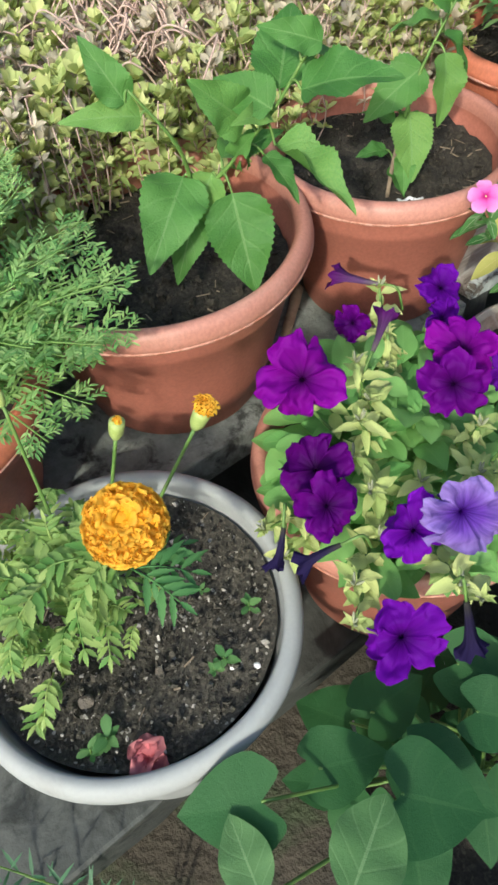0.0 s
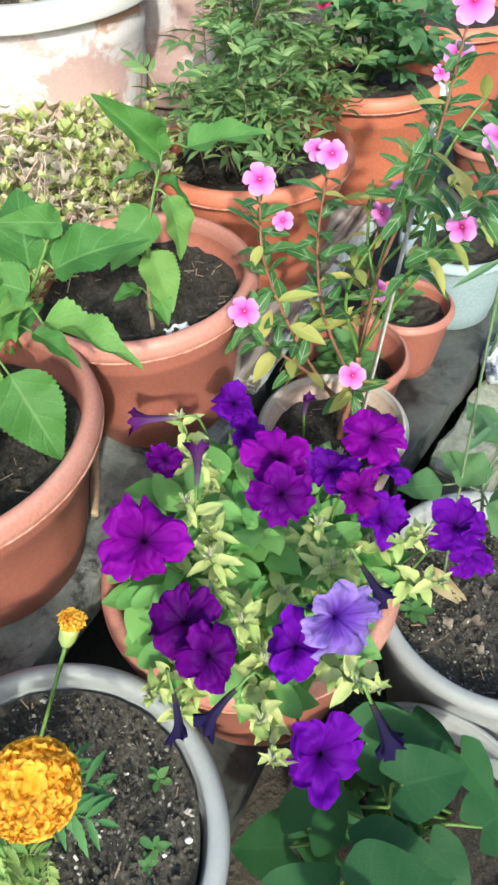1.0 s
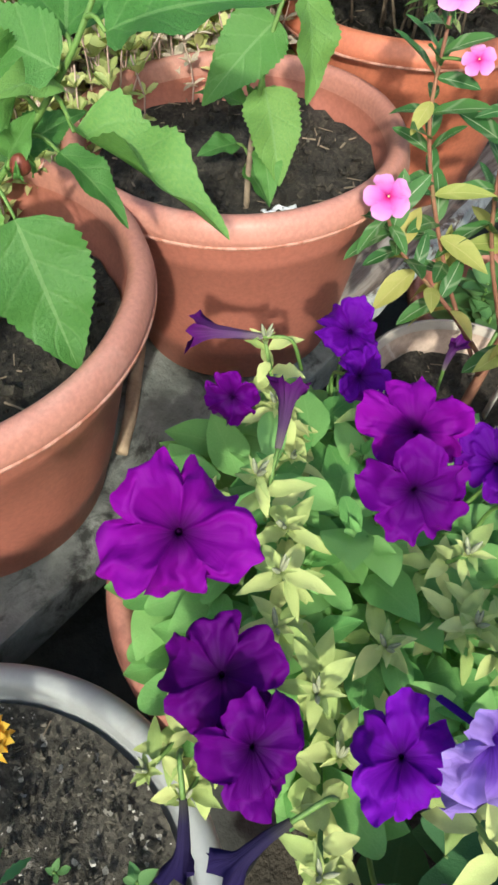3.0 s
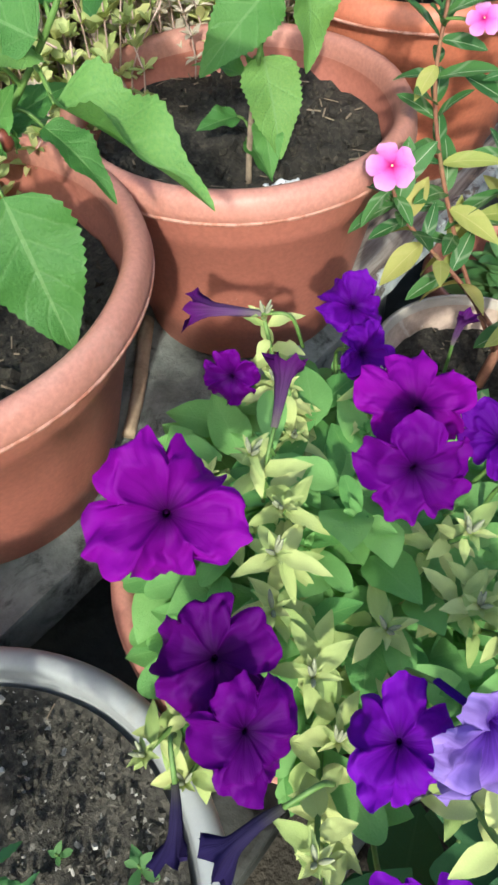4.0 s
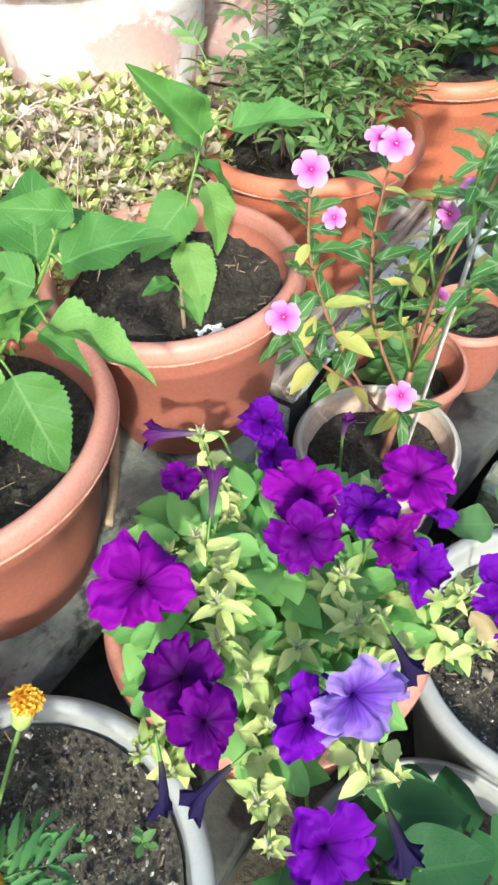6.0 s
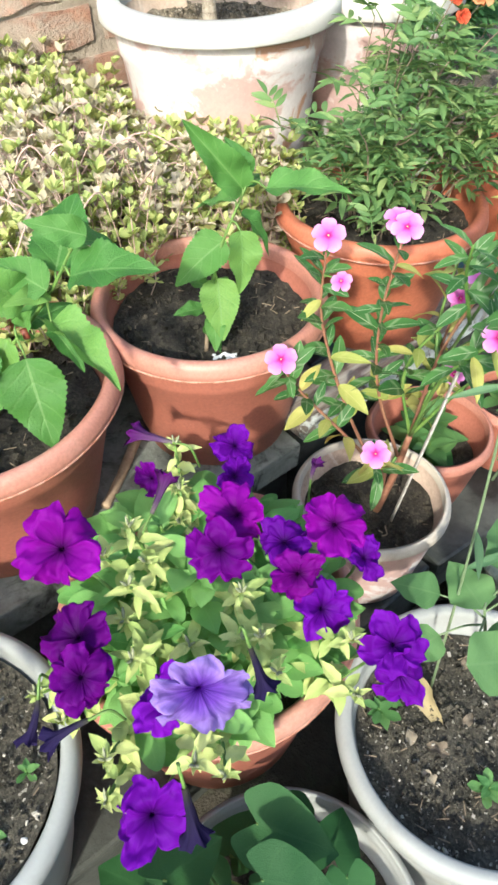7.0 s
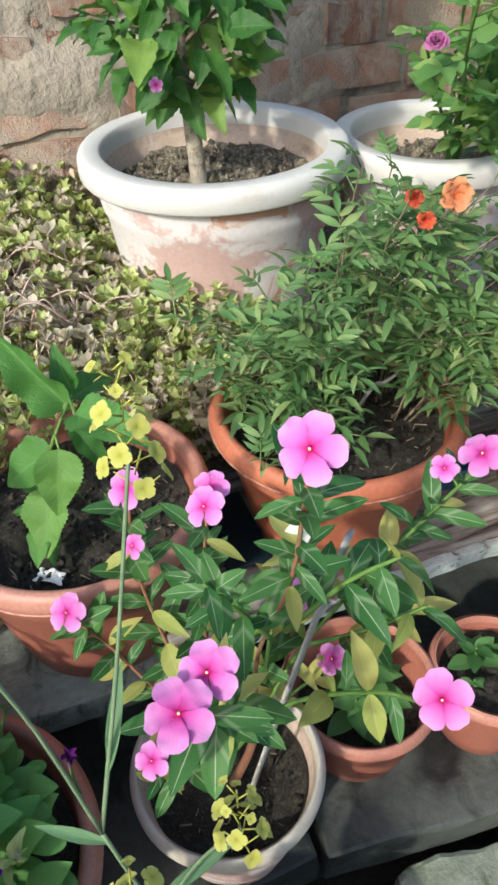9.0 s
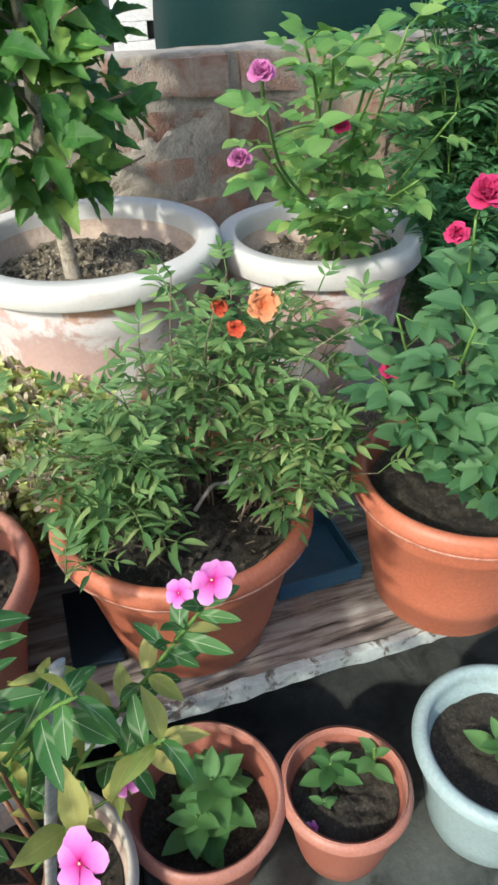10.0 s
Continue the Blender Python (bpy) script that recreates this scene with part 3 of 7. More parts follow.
STRAW_BITS = worn("dry_straw", (0.17, 0.13, 0.09), (0.30, 0.24, 0.17), (0.11, 0.085, 0.06), rough=0.85)
straw_litter(0.6255, 0.571, 0.798, 0.126, 45, 4)
straw_litter(0.291, 0.621, 0.787, 0.145, 40, 5)
straw_litter(0.973, 0.574, 0.823, 0.128, 60, 6)
straw_litter(0.711, 0.318, 0.542, 0.090, 22, 7)
straw_litter(0.589, 0.012, 0.450, 0.145, 75, 8)
straw_litter(0.034, 0.328, 0.649, 0.138, 25, 9)


# ---- plant materials ----
HIBISCUS_LEAF = leaf_material("hibiscus_leaf", (0.060, 0.185, 0.040), (0.115, 0.280, 0.070), (0.19, 0.35, 0.13), gloss=0.42, veins=5, vein_amount=0.5, tip=(0.20, 0.36, 0.09), relief=0.0030)
PETUNIA_GREEN = leaf_material("petunia_leaf", (0.11, 0.31, 0.080), (0.24, 0.48, 0.15), (0.26, 0.48, 0.17), gloss=0.65, veins=4, vein_amount=0.25)
PETUNIA_PALE = leaf_material("petunia_young_leaf", (0.29, 0.41, 0.125), (0.54, 0.60, 0.24), (0.50, 0.57, 0.24), gloss=0.75, glow=0.18, veins=4, vein_amount=0.1)
VINCA_LEAF = leaf_material("periwinkle_leaf", (0.034, 0.125, 0.036), (0.085, 0.215, 0.060), (0.42, 0.52, 0.36), gloss=0.36, veins=1, vein_amount=0.8)
VINCA_YELLOW = leaf_material("yellowing_leaf", (0.27, 0.35, 0.09), (0.52, 0.49, 0.16), (0.60, 0.56, 0.26), gloss=0.55, veins=1, vein_amount=0.4)
BEAN_LEAF = leaf_material("heart_leaf", (0.018, 0.080, 0.026), (0.036, 0.125, 0.038), (0.060, 0.155, 0.058), gloss=0.62, veins=4, vein_amount=0.25, glow=0.2)
PALE_BEAN = leaf_material("pale_oblong_leaf", (0.065, 0.165, 0.055), (0.10, 0.21, 0.08), (0.22, 0.36, 0.17), gloss=0.6, veins=5, vein_amount=0.5, glow=0.2)
TECOMA_LEAF = leaf_material("pinnate_leaf", (0.07, 0.165, 0.055), (0.17, 0.29, 0.11), (0.25, 0.38, 0.14), island=True, gloss=0.45, vein_amount=0.15, tip=(0.34, 0.42, 0.17))
TOPIARY_LEAF = leaf_material("dark_leaf", (0.030, 0.105, 0.024), (0.085, 0.215, 0.045), (0.15, 0.28, 0.08), gloss=0.42, veins=6, vein_amount=0.4, tip=(0.26, 0.38, 0.09))
ROSE_LIGHT = leaf_material("young_rose_leaf", (0.075, 0.21, 0.06), (0.19, 0.36, 0.11), (0.25, 0.40, 0.15), gloss=0.5, glow=0.42, veins=5, vein_amount=0.3, tip=(0.36, 0.47, 0.15))
ROSE_DARK = leaf_material("rose_leaf", (0.045, 0.135, 0.058), (0.12, 0.25, 0.11), (0.14, 0.26, 0.12), gloss=0.45, veins=6, vein_amount=0.35)
MARIGOLD_LEAF = leaf_material("marigold_leaf", (0.10, 0.25, 0.06), (0.31, 0.43, 0.14), (0.40, 0.48, 0.14), island=True, gloss=0.55, vein_amount=0.0)
MARIGOLD_DARK = leaf_material("marigold_old_leaf", (0.06, 0.19, 0.06), (0.11, 0.27, 0.09), (0.16, 0.30, 0.13), island=True, gloss=0.5, vein_amount=0.1)
NEEDLE_LEAF = leaf_material("needle_leaf", (0.035, 0.12, 0.06), (0.085, 0.20, 0.11), (0.2, 0.4, 0.15), island=True, gloss=0.5, vein_amount=0.0)
FERNY_LEAF = leaf_material("feathery_leaf", (0.095, 0.26, 0.075), (0.30, 0.46, 0.17), (0.2, 0.4, 0.15), island=True, gloss=0.55, vein_amount=0.0)
SUCCULENT = leaf_material("stonecrop_leaf", (0.27, 0.37, 0.12), (0.54, 0.58, 0.26), (0.4, 0.5, 0.2), island=True, gloss=0.55, vein_amount=0.0, glow=0.3)
SUCCULENT_GREY = leaf_material("grey_stonecrop_leaf", (0.38, 0.35, 0.27), (0.60, 0.54, 0.45), (0.4, 0.5, 0.3), island=True, gloss=0.6, vein_amount=0.0, glow=0.25)
SEEDLING_LEAF = leaf_material("seedling_leaf", (0.065, 0.19, 0.06), (0.15, 0.31, 0.11), (0.18, 0.34, 0.14), gloss=0.5, vein_amount=0.2)
BUSH_LEAF = leaf_material("hedge_leaf", (0.04, 0.15, 0.06), (0.12, 0.27, 0.11), (0.1, 0.25, 0.08), island=True, gloss=0.5, vein_amount=0.1)
MUSTARD_LEAF = leaf_material("mustard_leaf", (0.08, 0.18, 0.09), (0.14, 0.26, 0.13), (0.22, 0.33, 0.18), gloss=0.5, vein_amount=0.3)
PURPLE = petal_material("magenta_purple_petal", (0.03, 0.0005, 0.05), (0.105, 0.001, 0.155), (0.165, 0.002, 0.235), gloss=0.6, glow=0.2, streak=0.15)
PLUM = petal_material("dark_purple_petal", (0.018, 0.0005, 0.04), (0.055, 0.0006, 0.105), (0.105, 0.001, 0.18), gloss=0.6, glow=0.2, streak=0.15)
LAVENDER = petal_material("withering_lavender_petal", (0.20, 0.17, 0.17), (0.12, 0.065, 0.15), (0.085, 0.008, 0.125), gloss=0.7, streak=0.6)
FADED_BLUE = petal_material("shrivelled_blue_petal", (0.05, 0.05, 0.045), (0.024, 0.020, 0.055), (0.020, 0.014, 0.062), gloss=0.8, streak=0.6)
VIOLET = petal_material("deep_violet_petal", (0.022, 0.0006, 0.07), (0.078, 0.0014, 0.21), (0.125, 0.004, 0.32), gloss=0.6, glow=0.25, streak=0.2)
BLUE_VIOLET = petal_material("pale_blue_violet_petal", (0.05, 0.006, 0.22), (0.16, 0.06, 0.47), (0.34, 0.24, 0.66), gloss=0.6, streak=0.9)
PINK = petal_material("periwinkle_pink_petal", (0.50, 0.006, 0.17), (0.68, 0.13, 0.50), (0.76, 0.35, 0.70), gloss=0.6, streak=0.15, rnd_amount=0.12, relief=0.0005)
HOT_PINK = petal_material("rose_red_petal", (0.42, 0.01, 0.06), (0.56, 0.02, 0.10), (0.64, 0.06, 0.20), streak=0.1)
MAUVE = petal_material("mauve_rose_petal", (0.25, 0.02, 0.14), (0.42, 0.07, 0.28), (0.55, 0.20, 0.42), streak=0.1)
ORANGE = petal_material("orange_petal", (0.50, 0.11, 0.04), (0.62, 0.20, 0.085), (0.70, 0.33, 0.17), streak=0.3)
ORANGE_RED = petal_material("orange_red_petal", (0.36, 0.03, 0.02), (0.46, 0.06, 0.03), (0.52, 0.12, 0.06), streak=0.3)
TRUNK_BARK = worn("pale_bark", (0.34, 0.29, 0.23), (0.52, 0.47, 0.39), (0.20, 0.16, 0.12), (0.5, 0.62), 60, 260, 0.9, 0.7, 55, 0.003)
MARIGOLD = petal_material("marigold_petal", (0.95, 0.41, 0.012), (0.99, 0.54, 0.03), (1.0, 0.64, 0.09), glow=0.5, streak=0.08, rnd_amount=0.05, relief=0.0002)
MUSTARD = petal_material("mustard_petal", (0.46, 0.47, 0.08), (0.58, 0.58, 0.13), (0.66, 0.65, 0.20), streak=0.1, relief=0.0002)
ROSY = petal_material("fallen_petal_pink", (0.48, 0.10, 0.12), (0.55, 0.16, 0.18), (0.60, 0.24, 0.25), streak=0.3)
WHITE_PETAL = petal_material("white_petal", (0.75, 0.75, 0.7), (0.8, 0.8, 0.75), (0.8, 0.8, 0.76), streak=0.1)
EYE_YELLOW = worn("flower_eye", (0.75, 0.65, 0.30), (0.80, 0.72, 0.40), (0.8, 0.75, 0.5), rough=0.6, relief=0.05)
STEM_GREEN = worn("green_stem", (0.085, 0.19, 0.04), (0.15, 0.26, 0.06), (0.13, 0.15, 0.055), (0.6, 0.8), 30, 200, 0.55, 0.1, 30, 0.001)
STEM_PALE = worn("pale_green_stem", (0.14, 0.22, 0.12), (0.21, 0.29, 0.16), (0.17, 0.20, 0.12), (0.6, 0.8), 30, 200, 0.55, 0.1, 30, 0.001)
STEM_WOOD = worn("woody_stem", (0.16, 0.12, 0.085), (0.30, 0.24, 0.17), (0.09, 0.065, 0.045), (0.5, 0.66), 40, 220, 0.85, 0.6, 40, 0.002)
STEM_RED = worn("reddish_stem", (0.22, 0.09, 0.06), (0.30, 0.15, 0.09), (0.20, 0.18, 0.08), (0.55, 0.7), 40, 220, 0.6, 0.2, 40, 0.001)
STEM_PINK = worn("pinkish_creeping_stem", (0.44, 0.30, 0.26), (0.58, 0.45, 0.39), (0.36, 0.26, 0.19), (0.55, 0.7), 30, 200, 0.75, 0.2, 30, 0.001)
STAKE = worn("grey_split_cane", (0.42, 0.42, 0.40), (0.56, 0.55, 0.52), (0.30, 0.27, 0.23), (0.5, 0.65), 30, 160, 0.8, 0.3, 25, 0.001)
STRAW = worn("dry_stick", (0.38, 0.28, 0.18), (0.48, 0.37, 0.25), (0.25, 0.18, 0.11), (0.55, 0.7), 30, 160, 0.8, 0.3, 25, 0.001)
DRY_LEAF = leaf_material("dry_leaf", (0.36, 0.30, 0.17), (0.48, 0.41, 0.25), (0.52, 0.46, 0.30), gloss=0.7, vein_amount=0.4, glow=0.1)
BUD_RED = worn("dark_red_bud", (0.12, 0.025, 0.018), (0.20, 0.05, 0.03), (0.16, 0.10, 0.04), rough=0.5, relief=0.1)
BUD_GREY = worn("greyish_bud", (0.20, 0.24, 0.14), (0.32, 0.34, 0.22), (0.16, 0.13, 0.15), rough=0.6, relief=0.1)
SLUG_GREEN = worn("bud_green", (0.28, 0.38, 0.10), (0.38, 0.46, 0.16), (0.3, 0.4, 0.15), rough=0.5, relief=0.1)


# ---- plant building ----
def blade(width, rows=8, cols=2, serrate=0.0, teeth=9, fold=0.12, curl=0.15, ripple=0.0, lobe=0.0, seed=0, tip_rows=False):
    """A leaf blade one long on +y: width(u) gives half its breadth. Returns verts, faces, uv."""
    verts, faces, uv = [], [], []
    for i in range(rows + 1):
        u = math.sin(math.pi / 2 * i / rows) if tip_rows else i / rows
        w = max(width(u), 0.0)
        if serrate and 0 < i < rows:
            w *= 1 + serrate * (1 if i % 2 else -1) * (0.6 + 0.4 * (1 - u))
        for j in range(-cols, cols + 1):
            v = j / cols
            y = u - lobe * (abs(v) ** 1.1 * (1 - 0.45 * abs(v) ** 3)) * (1 - u) ** 2.4 + (serrate * 0.08 * (1 if i % 2 else 0) * abs(v))
            z = fold * abs(v) * w * 2 - curl * u * u + ripple * math.sin(u * 14 + seed + (2 if v > 0 else 0)) * abs(v) * w
            verts.append((w * v, y, z))
            uv.append((0.5 + v / 2, u))
    k = 2 * cols + 1
    for i in range(rows):
        for j in range(k - 1):
            a = i * k + j
            faces.append((a, a + 1, a + k + 1, a + k))
    return np.array(verts), faces, np.array(uv)


def ovate(w, p=0.7):
    return lambda u: w * math.sin(math.pi * min(1.0, u) ** p) ** 0.85 if 0 < u < 1 else 0.004


def pointed(w):
    """Rounded at the base, drawn out to a tip."""
    return lambda u: w * (math.sin(math.pi * min(1.0, u) ** 0.62) ** 0.75) * (1.0 - 0.28 * u * u) + 0.003 if 0 < u < 1 else 0.004


def lance(w):
    return lambda u: w * math.sin(math.pi * u ** 0.85) ** 0.9 if 0 < u < 1 else 0.004


def spatula(w):
    def f(u):
        if u < 0.62:
            return w * (0.22 + 0.78 * math.sin(math.pi / 2 * u / 0.62) ** 1.3)
        return max(0.004, w * math.sqrt(max(0.0, 1 - ((u - 0.62) / 0.385) ** 2.2)))
    return f


def oblong(w):
    return lambda u: w * max(0.03, math.sin(math.pi * u ** 0.95)) ** 0.6 if 0 < u < 1 else 0.004


def heart(w):
    def f(u):
        if u < 0.22:
            return w * (0.62 + 0.38 * math.sin(math.pi / 2 * u / 0.22))
        return max(0.004, w * (1 - ((u - 0.22) / 0.78) ** 1.55))
    return f


def leaf_pose(base, tip, up=(0, 0, 1), width=1.0):
    b, t, up = Vector(base), Vector(tip), Vector(up)
    y = t - b
    length = y.length
    y.normalize()
    x = y.cross(up)
    if x.length < 0.05:
        x = y.cross(Vector((1, 0.3, 0)))
    x.normalize()
    z = x.cross(y)
    m = Matrix.Identity(4)
    for i in range(3):
        m[i][0], m[i][1], m[i][2], m[i][3] = x[i] * length * width, y[i] * length, z[i] * length, b[i]
    return m


def face_pose(at, normal, size, turn=0.0):
    """A pose whose z looks along the normal: for flowers."""
    return Matrix.Translation(at) @ Vector(normal).to_track_quat("Z", "Y").to_matrix().to_4x4() @ pose(0, 0, 0, 0, 0, turn) @ Matrix.Diagonal((size, size, size, 1))


class Cloud:
    """Many small pieces joined into one mesh."""
    def __init__(self):
        self.v, self.f, self.uv, self.n = [], [], [], 0

    def add(self, shape, m):
        v, f, uv = shape
        a = np.array(m)
        self.v.append(v @ a[:3, :3].T + a[:3, 3])
        self.f += [tuple(i + self.n for i in q) for q in f]
        self.uv.append(uv)
        self.n += len(v)

    def mesh(self, name, material):
        return mesh_of(name, np.concatenate(self.v), self.f, material, np.concatenate(self.uv))


def spline(points, steps=6):
    p = [Vector(q) for q in points]
    p = [p[0] * 2 - p[1]] + p + [p[-1] * 2 - p[-2]]
    out = []
    for i in range(1, len(p) - 2):
        for s in range(steps):
            t = s / steps
            out.append(0.5 * ((2 * p[i]) + (p[i + 1] - p[i - 1]) * t + (2 * p[i - 1] - 5 * p[i] + 4 * p[i + 1] - p[i + 2]) * t * t + (3 * p[i] - p[i - 1] - 3 * p[i + 1] + p[i + 2]) * t ** 3))
    out.append(p[-2])
    return out


def tube(points, r0, r1, sides=6, steps=6):
    pts = spline(points, steps)
    verts, faces, uv = [], [], []
    side = Vector((0.3, 0.9, 0.2))
    for i, p in enumerate(pts):
        d = (pts[min(i + 1, len(pts) - 1)] - pts[max(i - 1, 0)]).normalized()
        a = d.cross(side)
        if a.length < 0.1:
            a = d.cross(Vector((1, 0, 0)))
        a.normalize()
        b = d.cross(a)
        r = r0 + (r1 - r0) * i / (len(pts) - 1)
        r *= 1 + 0.10 * noise.noise(p * 60)
        for k in range(sides):
            t = 2 * math.pi * k / sides
            verts.append(p + a * math.cos(t) * r + b * math.sin(t) * r)
            uv.append((k / sides, i / len(pts)))
    for i in range(len(pts) - 1):
        for k in range(sides):
            q, w = i * sides + k, i * sides + (k + 1) % sides
            faces.append((q, w, w + sides, q + sides))
    faces.append(tuple(range(sides - 1, -1, -1)))
    faces.append(tuple(range(len(verts) - sides, len(verts))))
    return np.array([tuple(v) for v in verts]), faces, np.array(uv)


FOOT = {}


def plant(name, at, label, category, group="", stands=None):
    """An Empty at the foot of a plant. at: the foot in the plant's own drawing; stands: where that foot is in the garden, and the plant's lean."""
    p = thing(name, label, category, group)
    p.matrix_basis = pose(*(stands or at))
    FOOT[p.name] = Vector(at)
    return p


def wpart(name, data, parent, m=None, label=""):
    """A part given by its pose in the plant's own drawing."""
    return part(name, data, parent, Matrix.Translation(-FOOT[parent.name]) @ (m or Matrix.Identity(4)), label)


def stem(parent, points, r0, r1, material=None, name="stem", sides=6):
    v, f, uv = tube(points, r0, r1, sides)
    return wpart(name, mesh_of(name, v, f, material or STEM_GREEN, uv), parent)


def leaf_set(name, material, widths, **kw):
    """A few meshes of one kind of leaf, each bent a little differently."""
    out = []
    for i, w in enumerate(widths):
        k = dict(kw)
        k["curl"] = kw.get("curl", 0.15) * (0.6 + 0.35 * i)
        v, f, uv = blade(w, seed=i * 1.7, **k)
        out.append(mesh_of(name, v, f, material, uv))
    return out


def blob(parent, name, at, normal, profile, size, material, label=""):
    """A small turned thing, such as a bud or a fruit."""
    v, f = lathe(profile, 12)
    return wpart(name, mesh_of(name, v, f, material), parent, face_pose(at, normal, size), label)


def bud_profile():
    return [(0.0, 0.0), (0.3, 0.02), (0.48, 0.3), (0.5, 0.6), (0.36, 0.95), (0.15, 1.15), (0.0, 1.2)]


# ---- hibiscus ----
HIB = leaf_set("hibiscus_leaf", HIBISCUS_LEAF, [pointed(0.32), pointed(0.34), pointed(0.30)], rows=34, cols=5, serrate=0.045, fold=0.16, curl=0.34, ripple=0.16)
HIB_FOLDED = leaf_set("hibiscus_leaf", HIBISCUS_LEAF, [pointed(0.31)], rows=34, cols=4, serrate=0.045, fold=0.35, curl=0.22, ripple=0.22)[0]


def hibiscus(base, stands, label, stems, leaves, buds=()):
    p = plant("hibiscus_plant", base, label, "hibiscus", "young hibiscus plants", stands)
    for pts, r0, r1, mat in stems:
        stem(p, pts, r0, r1, mat)
    for i, (b, t, up, w) in enumerate(leaves):
        b, t = Vector(b), Vector(t)
        wpart("leaf", HIB[i % 3] if w > 0.7 else HIB_FOLDED, p, leaf_pose(b, t, up, w))
        near = min((q for pts, *_ in stems for q in spline(pts, 5)), key=lambda q: (q - b).length)
        if (near - b).length > 0.004:
            stem(p, [near, (near + b) / 2 + Vector((0, 0, 0.004)), b], 0.0016, 0.0012, STEM_GREEN, "leaf_stalk", 5)
    for at, n in buds:
        blob(p, "bud", at, n, bud_profile(), 0.012, BUD_RED, "dark red closed bud")
        for k in range(5):
            v = Vector(at) + Vector((0.006 * math.cos(k * 1.257), 0.006 * math.sin(k * 1.257), -0.001))
            wpart("sepal", HIB[2], p, leaf_pose(v, v + Vector(n).normalized() * 0.012 + Vector((0.006 * math.cos(k * 1.257), 0.006 * math.sin(k * 1.257), 0)), (math.cos(k * 1.257), math.sin(k * 1.257), 0), 0.6))
    return p


hibiscus((0.572, 0.515, 0.79), (0.577, 0.521, 0.799, 2.13, -1.72, -0.19), "young hibiscus with toothed glossy green leaves in terracotta pot",
         [([(0.572, 0.515, 0.785), (0.582, 0.520, 0.83), (0.592, 0.520, 0.88)], 0.0030, 0.0026, STEM_WOOD),
          ([(0.592, 0.520, 0.88), (0.610, 0.520, 0.93), (0.645, 0.512, 1.0)], 0.0024, 0.0014, STEM_GREEN)],
         [((0.600, 0.520, 0.885), (0.571, 0.474, 0.831), (-0.3, -0.5, 0.6), 1.05), ((0.622, 0.500, 0.952), (0.601, 0.460, 0.897), (0.1, -0.5, 0.8), 1.0),
          ((0.616, 0.522, 0.932), (0.544, 0.535, 0.902), (-0.2, -0.5, 0.8), 1.1), ((0.590, 0.540, 0.832), (0.553, 0.553, 0.839), (0, -0.2, 1), 1.05),
          ((0.582, 0.507, 0.845), (0.560, 0.476, 0.822), (-0.2, -0.4, 0.8), 0.9), ((0.642, 0.517, 0.990), (0.589, 0.547, 1.074), (-0.5, -0.5, 0.6), 0.66),
          ((0.645, 0.480, 1.005), (0.692, 0.401, 1.031), (0.0, -0.3, 1), 0.76), ((0.650, 0.530, 0.985), (0.700, 0.560, 0.990), (0, -0.3, 1), 0.9),
          ((0.640, 0.520, 0.960), (0.670, 0.480, 0.925), (0.2, -0.3, 0.9), 0.9), ((0.640, 0.530, 0.970), (0.620, 0.590, 0.955), (0, 0, 1), 0.9),
          ((0.650, 0.515, 1.005), (0.640, 0.540, 1.045), (-0.3, -0.5, 0.5), 0.8), ((0.600, 0.530, 0.880), (0.645, 0.545, 0.850), (0, 0, 1), 0.9),
          ((0.584, 0.526, 0.818), (0.580, 0.490, 0.800), (0.1, -0.4, 0.9), 1.0), ((0.590, 0.532, 0.870), (0.575, 0.570, 0.885), (0, 0, 1), 0.9)])
